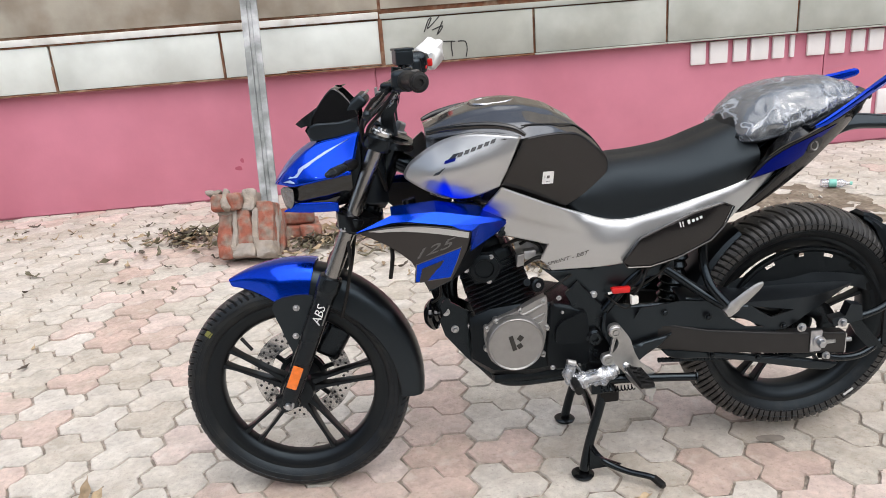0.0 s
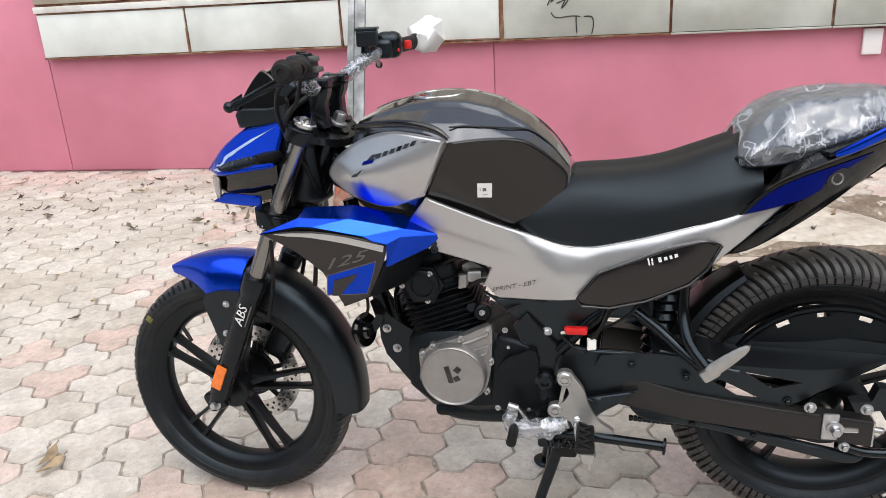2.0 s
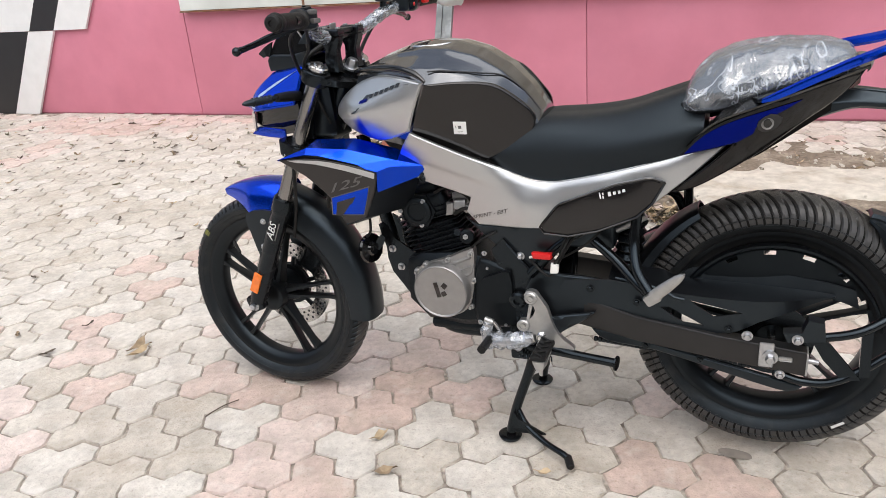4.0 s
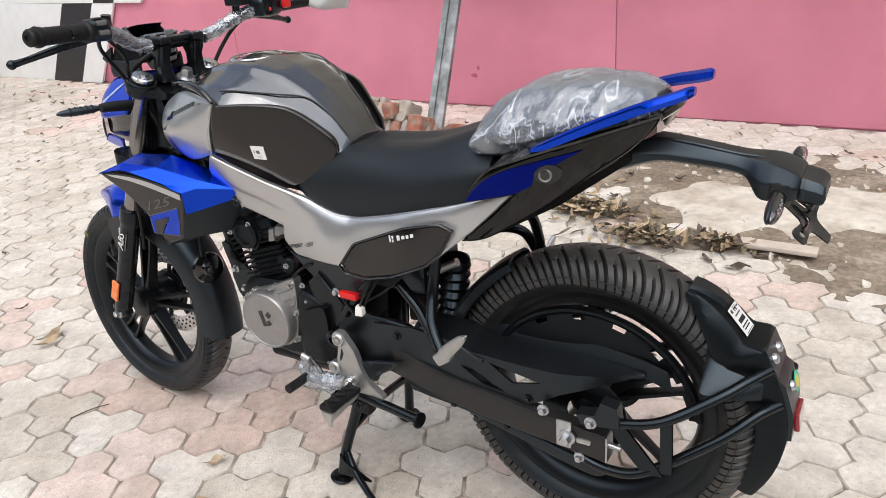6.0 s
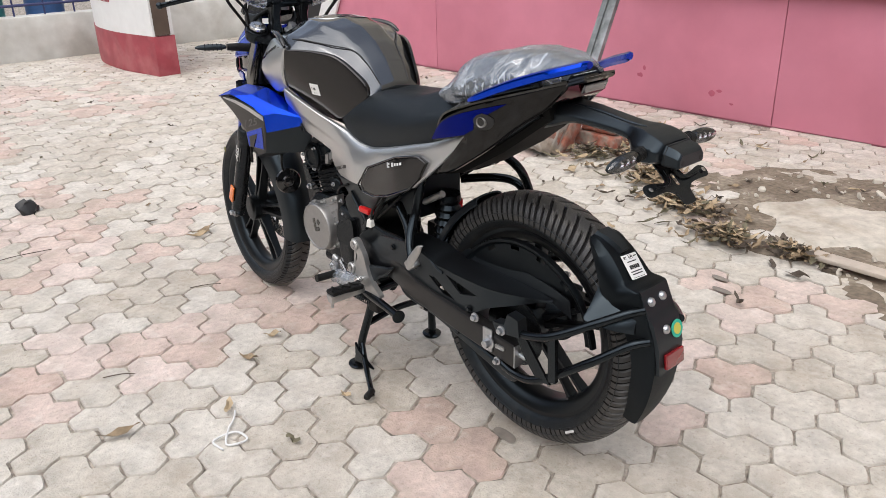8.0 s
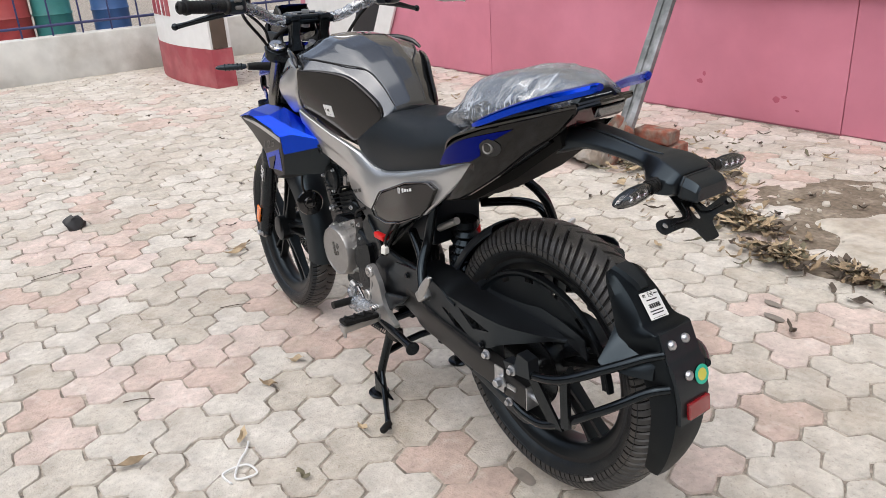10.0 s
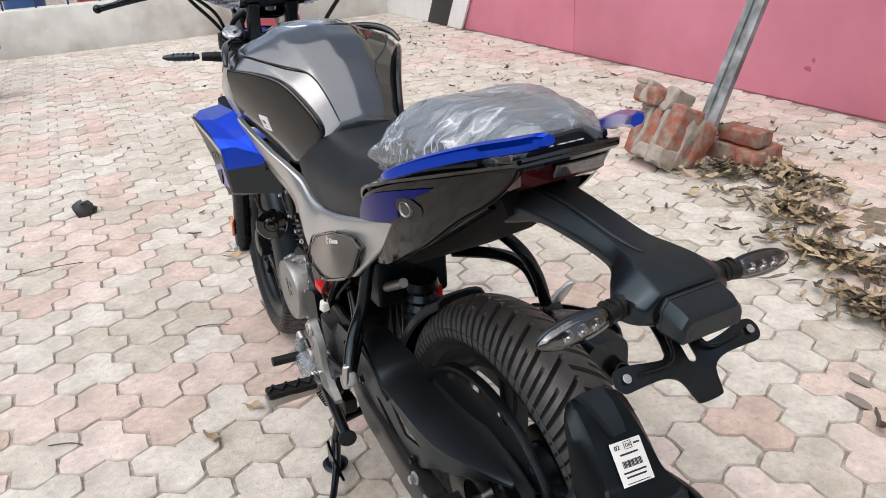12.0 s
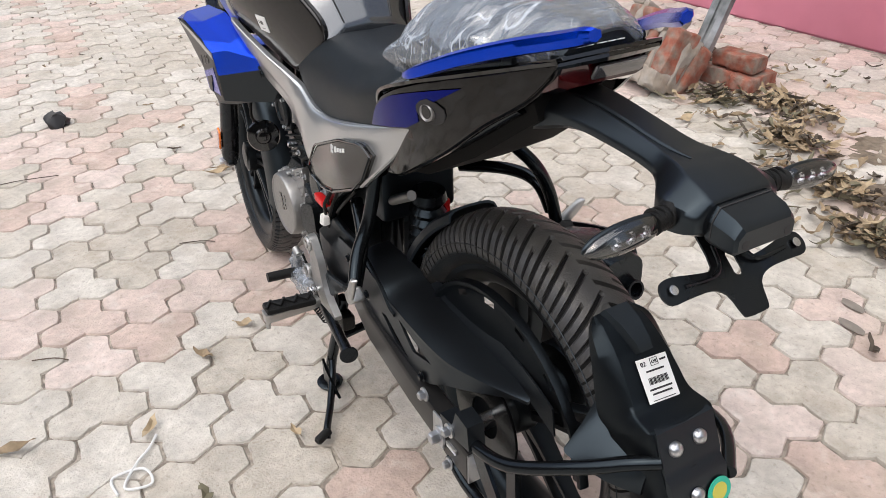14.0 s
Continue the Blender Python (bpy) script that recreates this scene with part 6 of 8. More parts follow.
FSH = tps([(0.223, 0.747, 0.2065), (0.33, 0.757, 0.211), (0.475, 0.725, 0.201), (0.462, 0.68, 0.196), (0.425, 0.608, 0.182), (0.371, 0.586, 0.183), (0.336, 0.665, 0.195), (0.29, 0.71, 0.202), (0.40, 0.69, 0.199)])
SHRD = [(0.223, 0.747), (0.252, 0.752), (0.330, 0.7555), (0.410, 0.744), (0.475, 0.726), (0.462, 0.680), (0.425, 0.608), (0.371, 0.586), (0.353, 0.630), (0.336, 0.665), (0.288, 0.710)]
for sd in (-1, 1):
    sh = part("shroud", panel(SHRD, FSH, sd, 0.006, 0.003, 0.015, 2, (0, 4, 6, 7, 9)), P_matgrey, bike, "matt graphite tank shroud with blue wing")
    part("top_strip", panel([(0.248, 0.7495), (0.330, 0.7525), (0.40, 0.743), (0.470, 0.7245), (0.467, 0.711), (0.40, 0.729), (0.325, 0.743), (0.275, 0.745)], lambda x, z: FSH(x, z) + 0.0012, sd, 0.001, 0, 0.02, 2, (0, 3, 4)), P_silver, sh, "silver top edge")
    wing = facets([(0.221, -0.207, 0.749), (0.300, -0.199, 0.779), (0.400, -0.192, 0.776), (0.500, -0.168, 0.749), (0.573, -0.130, 0.724),
                   (0.300, -0.150, 0.786), (0.400, -0.142, 0.789), (0.500, -0.132, 0.764),
                   (0.300, -0.2105, 0.7655), (0.334, -0.2125, 0.7655), (0.432, -0.2065, 0.7455), (0.498, -0.178, 0.7345), (0.476, -0.2025, 0.7285), (0.470, -0.196, 0.680), (0.545, -0.131, 0.700), (0.448, -0.2055, 0.7360)],
                  [(0, 1, 8), (1, 2, 9, 8), (2, 3, 10, 9), (3, 11, 10), (3, 4, 11), (1, 5, 6, 2), (2, 6, 7, 3), (3, 7, 4), (10, 11, 12, 15), (11, 13, 12), (11, 4, 14, 13)], 0.004, (0, 0.6, -0.8), sd)
    part("wing", wing, P_blue, sh, "metallic blue wing of the shroud", angle=8)
    # solid black strip that stands in for the shaded gap under the wing
    part("gap_shade", facets([(0.220, -0.2075, 0.7475), (0.300, -0.2105, 0.7630), (0.334, -0.2120, 0.7630), (0.432, -0.2060, 0.7430), (0.432, -0.2000, 0.7370), (0.334, -0.2060, 0.7540), (0.300, -0.2050, 0.7550), (0.240, -0.2030, 0.7500)], [(0, 1, 6, 7), (1, 2, 5, 6), (2, 3, 4, 5)], 0.004, (0, 1, 0), sd), P_gloss, sh, "black strip painting the dark gap under the wing")
    part("inner_box", patch([[(0.470, sd * 0.196, 0.690), (0.510, sd * 0.140, 0.700), (0.54, sd * 0.09, 0.700)], [(0.425, sd * 0.180, 0.606), (0.46, sd * 0.115, 0.600), (0.49, sd * 0.07, 0.60)]], 0.006, 4, 3, (-0.5, -sd * 0.5, 0)), P_plastic, sh, "black plastic back of the shroud")
    part("lower_lip", patch([[(0.425, sd * 0.181, 0.607), (0.371, sd * 0.182, 0.585)], [(0.455, sd * 0.118, 0.600), (0.385, sd * 0.150, 0.580)]], 0.005, 4, 1, (0, 0, 1)), P_plastic, sh)
md = lambda x, z, rz: Matrix.Translation((x, -0.2, z)) @ pose(0, 0, 0, 90, 0, 0) @ pose(0, 0, 0, 0, 0, rz)
part("lettering", conform(text_mesh("125", 0.029, 0.001, md(0.337, 0.668, 16) @ Matrix.Diagonal((2.2, 1.0, 1.0, 1.0)), 0.5), FSH, -1, 0.0014), P_decalgrey, bike, "grey number lettering on the shroud")


def flat_shape(outline, off, y=-0.2, f=FSH):
    """A thin printed shape on the shroud, from an outline in x and z."""
    bm = bmesh.new()
    a = [bm.verts.new((x, y, z)) for x, z in outline]
    b = [bm.verts.new((x, y + 0.002, z)) for x, z in outline]
    bm.faces.new(a)
    bm.faces.new(b[::-1])
    for i in range(len(a)):
        bm.faces.new((a[i], b[i], b[i - 1], a[i - 1]))
    bmesh.ops.triangulate(bm, faces=bm.faces[:])
    return conform(bm, f, -1, off)


LETTER = [(0.348, 0.657), (0.449, 0.689), (0.440, 0.661), (0.413, 0.640), (0.422, 0.617), (0.342, 0.614)]
part("letter", flat_shape(LETTER, 0.0016), P_blue, bike, "large blue letter printed on the shroud")
part("counter", flat_shape([(0.359, 0.646), (0.410, 0.663), (0.398, 0.645), (0.374, 0.637), (0.367, 0.612), (0.350, 0.612)], 0.0024), P_matgrey, bike, "grey counter of the printed letter")
for streak in ([(0.076, 0.846), (0.110, 0.872), (0.170, 0.905), (0.232, 0.932), (0.212, 0.922), (0.165, 0.896), (0.118, 0.870), (0.100, 0.850)], [(0.118, 0.868), (0.128, 0.882), (0.148, 0.890), (0.132, 0.876)], [(0.062, 0.836), (0.078, 0.842), (0.150, 0.850), (0.090, 0.836)]):
    part("streak", flat_shape(streak, 0.0013, f=fh), P_decalpale, hl, "pale silver streak on the blue cowl", M=STEER)
cx_, cz_ = sum(p[0] for p in LETTER) / len(LETTER), sum(p[1] for p in LETTER) / len(LETTER)
part("accent", flat_shape([(cx_ + (x - cx_) * 1.05, cz_ + (z - cz_) * 1.08) for x, z in LETTER], 0.0009), P_decalgrey, bike, "grey outline round the blue letter")

# ---- seats and tail ----
def seat_ring(x, zc, hw, zs, zb, yb, dip=0.0, n=5):
    h = [(0, zc - dip), (hw * 0.5, zc), (hw * 0.84, zs), (hw, (zs + zb) / 2 + 0.012), (hw * 0.955, zb + 0.012), (min(yb, hw * 0.88), zb)]
    f = spline(h, 4)
    left = [(x, -float(p[0]), float(p[1])) for p in f]
    right = [(x, float(p[0]), float(p[1])) for p in f[::-1][:-1]]
    return left + right


def ring_stack(stations, n=5):
    keys = spline(stations, n)
    return [seat_ring(*[float(v) for v in k]) for k in keys]


seat = part("rider_seat", loft(ring_stack([(0.702, 0.768, 0.098, 0.760, 0.730, 0.08), (0.735, 0.789, 0.108, 0.775, 0.708, 0.09), (0.78, 0.812, 0.113, 0.793, 0.690, 0.095), (0.84, 0.823, 0.115, 0.804, 0.680, 0.098), (0.92, 0.827, 0.121, 0.804, 0.692, 0.102), (1.00, 0.838, 0.127, 0.810, 0.714, 0.108), (1.07, 0.860, 0.129, 0.826, 0.733, 0.108), (1.13, 0.880, 0.126, 0.840, 0.752, 0.105), (1.17, 0.886, 0.118, 0.844, 0.775, 0.10)])), P_seat, bike, "black vinyl rider seat")
pill_st = [(1.122, 0.872, 0.090, 0.862, 0.842, 0.08), (1.142, 0.905, 0.110, 0.880, 0.842, 0.10), (1.185, 0.938, 0.118, 0.905, 0.848, 0.105), (1.26, 0.957, 0.115, 0.925, 0.862, 0.10), (1.34, 0.962, 0.102, 0.932, 0.880, 0.09), (1.405, 0.958, 0.084, 0.934, 0.897, 0.075), (1.438, 0.945, 0.062, 0.930, 0.908, 0.05)]
pillion = part("pillion_seat", loft(ring_stack(pill_st)), P_seat, bike, "black pillion seat in crumpled clear polythene")
wrap = []
for k in spline(pill_st, 10):
    r = [float(v) for v in k]
    base = seat_ring(r[0] - (r[0] - 1.28) * 0.03, r[1] + 0.006, r[2] + 0.004, r[3] + 0.008, r[4] - 0.004, r[5] + 0.008)
    dense = spline(base, 3, True)
    wrap.append([tuple(p) for p in dense])
film = loft(wrap)
for v in film.verts:
    ridge = 1 - abs(noise.noise(Vector((v.co.x * 20, v.co.y * 6, v.co.z * 9)) + Vector((2, 5, 1)))) * 2.6
    fine = 1 - abs(noise.noise(v.co * 27 + Vector((9, 1, 4)))) * 2.2
    lo = float(np.interp(v.co.x, [1.1, 1.2, 1.3, 1.4, 1.46], [0.845, 0.858, 0.885, 0.914, 0.934]))
    side_ = (0.25 + 0.85 * min(1, max(0, (abs(v.co.y) - 0.05) / 0.05))) * min(1, max(0, (v.co.z - lo) / 0.02))
    nrm = Vector((0.15 * (v.co.x - 1.28) / 0.16, v.co.y / 0.11, max(0.0, (v.co.z - 0.90) / 0.05))).normalized()
    v.co += nrm * (0.0115 * ridge + 0.0050 * fine) * side_
    v.co.z = max(v.co.z, lo + 0.002)
part("polythene", film, P_film, pillion, "crumpled clear polythene cover", angle=50)

TAIL = [(1.128, 0.768), (1.165, 0.815), (1.215, 0.848), (1.300, 0.882), (1.380, 0.905), (1.452, 0.928), (1.440, 0.905), (1.405, 0.868), (1.350, 0.828), (1.280, 0.772), (1.200, 0.718), (1.150, 0.690), (1.105, 0.680), (1.170, 0.735), (1.230, 0.795)]
ftl = poly_fit([(1.128, 0.768, 0.138), (1.165, 0.776, 0.150), (1.215, 0.848, 0.166), (1.30, 0.882, 0.146), (1.38, 0.905, 0.108), (1.452, 0.928, 0.074), (1.405, 0.868, 0.080), (1.294, 0.837, 0.142), (1.28, 0.772, 0.112), (1.20, 0.718, 0.112), (1.15, 0.69, 0.118), (1.105, 0.68, 0.126), (1.23, 0.795, 0.140)])
for sd in (-1, 1):
    tl = part("tail_fairing", panel(TAIL, ftl, sd, 0.005, 0.005, 0.016, 4, (0, 5, 12, 14)), P_tail, bike, "glossy black tail side fairing")
    part("blue_insert", panel([(1.136, 0.774), (1.172, 0.814), (1.222, 0.843), (1.300, 0.868), (1.345, 0.880), (1.305, 0.856), (1.272, 0.838), (1.262, 0.816), (1.235, 0.800)], lambda x, z: ftl(x, z) + 0.0015, sd, 0.001, 0, 0.016, 3, (0, 4, 7, 8)), P_navy, tl, "deep blue painted field")
    top_ = patch([[(1.140, sd * 0.140, 0.790), (1.19, sd * 0.163, 0.842), (1.26, sd * 0.162, 0.872), (1.35, sd * 0.130, 0.900), (1.455, sd * 0.076, 0.931)], [(1.17, sd * 0.118, 0.805), (1.20, sd * 0.128, 0.855), (1.26, sd * 0.130, 0.885), (1.35, sd * 0.105, 0.907), (1.455, sd * 0.05, 0.934)]], 0.005, 6, 2, (0, -sd * 0.5, -1))
    part("top_edge", top_, P_gloss, tl, "gloss black top edge")
    lk = part("lock" if sd < 0 else "plug", lathe([(0.0115, -0.004), (0.0115, 0.002), (0.0105, 0.003), (0.009, 0.0012), (0.003, 0.0008)], (1.286, sd * (ftl(1.286, 0.836) + 0.003), 0.836), (0.28, sd, 0.0), 24), P_cover, tl, "silver seat lock barrel")
    part("keyway", lathe([(0.0078, 0), (0.0078, 0.0018)], (1.286, sd * (ftl(1.286, 0.836) + 0.0032), 0.836), (0.28, sd, 0.0), 20), P_gloss, tl)
    part("recess", panel([(1.270, 0.842), (1.292, 0.856), (1.312, 0.845), (1.304, 0.826), (1.285, 0.817), (1.270, 0.825)], lambda x, z: ftl(x, z) + 0.0022, sd, 0.001, 0, 0.02, 2), P_ink, tl)
    g = loft([[(x, sd * (y + dy * wy), z + dz * wz) for dy, dz in ((-1, -0.4), (-0.8, 0.6), (0, 1), (0.8, 0.7), (1, 0.0), (0.6, -0.8), (-0.4, -1))] for x, y, z, wy, wz in [tuple(map(float, q)) for q in spline([(1.272, 0.163, 0.884, 0.003, 0.004), (1.30, 0.161, 0.895, 0.007, 0.0085), (1.36, 0.143, 0.921, 0.008, 0.010), (1.42, 0.112, 0.943, 0.010, 0.0105), (1.47, 0.082, 0.958, 0.0125, 0.0105), (1.492, 0.069, 0.965, 0.0120, 0.0100), (1.500, 0.063, 0.967, 0.009, 0.007)], 5)]])
    part("grab_rail", g, P_blue, bike, "metallic blue grab rail")
    part("grab_stay", box((1.33, sd * 0.115, 0.902), (0.16, 0.03, 0.012), 0.004, Matrix.Rotation(radians(-16), 4, "Y") @ Matrix.Rotation(radians(-sd * 22), 4, "Z")), P_satin, bike)
part("tail_deck", patch([[(1.40, -0.088, 0.917), (1.42, 0, 0.925), (1.40, 0.088, 0.917)], [(1.455, -0.076, 0.934), (1.468, 0, 0.940), (1.455, 0.076, 0.934)], [(1.452, -0.073, 0.926), (1.466, 0, 0.930), (1.452, 0.073, 0.926)]], 0.006, 6, 2, (0, 0, -1)), P_gloss, bike, "gloss black tail deck")
for k, (y, w) in enumerate(((-0.030, 0.008), (-0.018, 0.008), (0.0, 0.010), (0.014, 0.008), (0.027, 0.008))):
    part("emblem", box((1.438, y, 0.9335 + 0.002), (0.010, w, 0.0012), 0.0003, Matrix.Rotation(radians(-18), 4, "Y")), P_decal, bike, "plain pale emblem mark")
lamp = part("tail_lamp", loft([[(x, y * w, z0 + (z1 - z0) * v) for y, v in ((-1, 0.15), (-1, 0.85), (-0.85, 1), (0.85, 1), (1, 0.85), (1, 0.15), (0.8, 0), (-0.8, 0))] for x, w, z0, z1 in ((1.395, 0.074, 0.874, 0.905), (1.43, 0.069, 0.884, 0.916), (1.444, 0.062, 0.893, 0.919))]), P_lamplens, bike, "dark red tail lamp")
part("lamp_centre", box((1.447, 0.022, 0.9065), (0.006, 0.075, 0.022), 0.003, Matrix.Rotation(radians(28), 4, "Y")), P_clearlens, lamp, "clear centre lens")
part("under_tray", loft([[(x, y * w, z + v) for y, v in ((-1, 0.02), (1, 0.02), (0.8, -0.02), (-0.8, -0.02))] for x, w, z in ((1.00, 0.085, 0.66), (1.15, 0.085, 0.70), (1.28, 0.080, 0.775), (1.40, 0.066, 0.862))]), P_shadeblack, bike, "black under-seat tray")
def hanger_ring(x, w, wt, z0, z1, zs):
    """Section of the hanger: foot, shoulder height zs, flat top of half-width wt."""
    h = [(w * 0.72, z0), (w * 0.97, z0 + 0.006), (w, zs - 0.004), (w * 0.96, zs + 0.002), (wt * 1.06, z1 - 0.0025), (wt * 0.94, z1), (0.0, z1 + 0.001)]
    return [(x, -y, z) for y, z in h] + [(x, y, z) for y, z in h[-2::-1]]


arm_st = [(1.330, 0.056, 0.030, 0.806, 0.862, 0.838), (1.380, 0.048, 0.027, 0.822, 0.876, 0.852), (1.440, 0.041, 0.025, 0.840, 0.876, 0.857), (1.500, 0.036, 0.024, 0.838, 0.869, 0.853), (1.555, 0.034, 0.024, 0.832, 0.861, 0.847),
          (1.578, 0.037, 0.027, 0.824, 0.858, 0.840), (1.600, 0.056, 0.032, 0.800, 0.857, 0.832), (1.622, 0.068, 0.038, 0.800, 0.854, 0.833), (1.642, 0.066, 0.040, 0.801, 0.848, 0.831), (1.654, 0.058, 0.040, 0.803, 0.842, 0.826), (1.658, 0.048, 0.038, 0.806, 0.838, 0.824)]
hanger = part("plate_hanger", loft([hanger_ring(*map(float, q)) for q in spline(arm_st, 5)]), P_plastic, bike, "matt black number-plate hanger arm", angle=30)
part("rib", tube([(1.36, -0.020, 0.872), (1.46, -0.017, 0.8745), (1.56, -0.014, 0.860), (1.60, -0.012, 0.858)], [0.002, 0.0035, 0.0035, 0.001], 8, 6), P_plastic, hanger)
part("plate_lamp", loft([[(x, y * w, z0 + (z1 - z0) * v) for y, v in ((-1, 0.12), (-1, 0.62), (-0.93, 0.78), (-0.80, 1), (0.80, 1), (0.93, 0.78), (1, 0.62), (1, 0.12), (0.94, 0), (-0.94, 0))] for x, w, z0, z1 in ((1.656, 0.0425, 0.800, 0.836), (1.661, 0.0435, 0.799, 0.8365), (1.682, 0.0425, 0.798, 0.831), (1.690, 0.041, 0.798, 0.826), (1.693, 0.038, 0.801, 0.822))]), P_plastic, hanger, "black plate lamp housing", angle=25)
part("lamp_seam", loft([[(x, y * 0.0438, 0.799 + 0.0378 * v) for y, v in ((-1, 0.12), (-1, 0.62), (-0.93, 0.78), (-0.80, 1), (0.80, 1), (0.93, 0.78), (1, 0.62), (1, 0.12), (0.94, 0), (-0.94, 0))] for x in (1.6625, 1.6640)]), P_ink, hanger)
for y in (-0.028, 0.030):
    part("screw", lathe([(0.0052, 0), (0.0052, 0.0015), (0.003, 0.002)], (1.6918, y, 0.808), (1, 0, 0.1), 12), P_ink, hanger)
# bare pressed bracket with a slot through it
wing_l = [(-0.024, 0.046), (-0.026, 0.006), (-0.048, 0.004), (-0.080, 0.010), (-0.096, 0.007), (-0.100, -0.006), (-0.092, -0.016), (-0.070, -0.016), (-0.040, -0.017), (-0.024, -0.026), (-0.018, -0.048), (-0.012, -0.053)]
ring_o = [tuple(map(float, p)) for p in spline(wing_l + [(-u, v) for u, v in wing_l[::-1]], 3, True, (0, len(wing_l) * 2 - 1))]
ring_i = [(0.004 + 0.0055 * math.cos(a), (0.010 if math.sin(a) > 0 else -0.006) + 0.0055 * math.sin(a)) for a in [2 * math.pi * (k + 0.5) / 16 for k in range(16)]]
bm = bmesh.new()
edges_ = []
for loop_ in (ring_o, ring_i):
    vs = [bm.verts.new((u, 0, v)) for u, v in loop_]
    edges_ += [bm.edges.new((vs[i - 1], vs[i])) for i in range(len(vs))]
bmesh.ops.triangle_fill(bm, edges=edges_, use_beauty=True)
for v in bm.verts:
    v.co.y += 0.004 * (1 - min(1, (abs(v.co.x) / 0.05) ** 2))
bmesh.ops.recalc_face_normals(bm, faces=bm.faces)
bmesh.ops.solidify(bm, geom=bm.faces[:], thickness=0.0022)
PLM = Matrix.Translation((1.668, -0.006, 0.768)) @ Matrix.Rotation(radians(-50), 4, "Y") @ Matrix.Rotation(radians(90), 4, "Z")
brk = part("plate_bracket", bm, P_satin, hanger, "bare black metal plate bracket with slot", M=PLM)
for u in (-0.086, 0.086):
    part("hole", lathe([(0.0050, 0), (0.0050, 0.0012), (0.0030, 0.0014)], (u, 0.0032 - 0.006, -0.003), (0, -1, 0), 14), P_steel, brk, "bare metal eyelet", M=PLM)
for side_u in (-1, 1):
    part("bead", tube([(side_u * 0.017, -0.0030, 0.024), (side_u * 0.021, -0.0030, 0.004), (side_u * 0.034, -0.0024, -0.005), (side_u * 0.070, -0.0014, -0.003)], 0.0022, 6, 5), P_satin, brk, M=PLM)
for sd in (-1, 1):
    ind = part("indicator", tube([(1.628, sd * 0.064, 0.824), (1.632, sd * 0.076, 0.823), (1.635, sd * 0.092, 0.822)], [0.0125, 0.0105, 0.0115], 14, 3), P_soft, bike, "clear-lens rear indicator on rubber stalk")
    for k in range(3):
        part("rib", lathe([(0.0105, 0), (0.0128, 0.0012), (0.0128, 0.0028), (0.0105, 0.004)], (1.631, sd * (0.070 + 0.0075 * k), 0.823), (0.1, sd, 0), 16), P_soft, ind)
    LEAFS = [(0, 0.0085), (0.06, 0.0118), (0.25, 0.0145), (0.55, 0.0150), (0.80, 0.0118), (0.93, 0.0075), (1.0, 0.002)]

    def lens_rings(dx, grow, depth):
        return loft([[(1.634 + dx + ca * ww * depth * 0.7, sd * (0.090 + 0.084 * s_), 0.822 - 0.006 * s_ + sa * ww * grow) for ca, sa in [(math.cos(2 * math.pi * k / 18), math.sin(2 * math.pi * k / 18)) for k in range(18)]] for s_, ww in [tuple(map(float, q)) for q in spline(LEAFS, 3)]])
    part("shell", lens_rings(-0.002, 1.0, 0.75), P_plastic, ind)
    part("lens", lens_rings(0.003, 0.97, 1.0), P_lens, ind, "clear glossy lens over three lamps")
    for k in range(3):
        part("led", lathe([(0.0015, 0.0), (0.0035, 0.0012), (0.0064, 0.0040), (0.0066, 0.0044)], (1.6385, sd * (0.108 + 0.0175 * k), 0.8212 - 0.0012 * k), (1, 0, 0.25), 16, caps=False), P_led, ind, "bright little reflector")

# ---- engine ----
engine = part("engine", loft([[(x, y * w, z0 + (z1 - z0) * v) for y, v in ((-1, 0.12), (-1, 0.85), (-0.8, 1), (0.8, 1), (1, 0.85), (1, 0.12), (0.8, 0), (-0.8, 0))] for x, w, z0, z1 in ((0.470, 0.075, 0.335, 0.455), (0.52, 0.095, 0.300, 0.480), (0.62, 0.100, 0.292, 0.490), (0.70, 0.095, 0.300, 0.480), (0.79, 0.085, 0.310, 0.455), (0.83, 0.070, 0.33, 0.42))]), P_engine, bike, "black single-cylinder engine")
CD = Vector((-0.33, 0, 0.944)).normalized()      # cylinder leans forwards
CB = Vector((0.5735, 0, 0.449))
RC_ = CD.to_track_quat("Z", "Y").to_matrix().to_4x4()
part("cylinder", box(CB + CD * 0.055, (0.110, 0.115, 0.12), 0.012, RC_), P_engine, engine)
for k in range(9):
    part("fin", box(CB + CD * (0.008 + k * 0.0125), (0.136, 0.158, 0.0040), 0.0018, RC_, seg=1), P_engine, engine, "cooling fin" if k == 0 else "")
part("cylinder_head", box(CB + CD * 0.152, (0.140, 0.135, 0.070), 0.018, RC_, seg=3), P_engine, engine, "black cylinder head")
for k in range(3):
    part("fin", box(CB + CD * (0.125 + k * 0.0125), (0.150, 0.150, 0.0042), 0.0018, RC_, seg=1), P_engine, engine)
part("cam_cover", merge(lathe([(0.036, 0), (0.038, 0.004), (0.036, 0.016), (0.030, 0.020), (0.024, 0.020), (0.022, 0.016)], CB + CD * 0.150 + Vector((-0.012, -0.066, 0)), LEFT, 28), lathe([(0.046, 0), (0.048, 0.003), (0.046, 0.009), (0.040, 0.010)], CB + CD * 0.150 + Vector((-0.012, -0.066, 0)), LEFT, 6)), P_engine, engine, "round cam chain cover")
for dx, dz in ((-0.044, 0.0), (0.018, 0.028), (0.010, -0.034)):
    part("bolt", hexbolt(CB + CD * 0.150 + Vector((-0.012 + dx, -0.081, dz)), LEFT, 0.005, 0.006), P_zinc, engine)
part("rocker_cover", box(CB + CD * 0.195, (0.105, 0.10, 0.03), 0.010, RC_, seg=3), P_engine, engine)
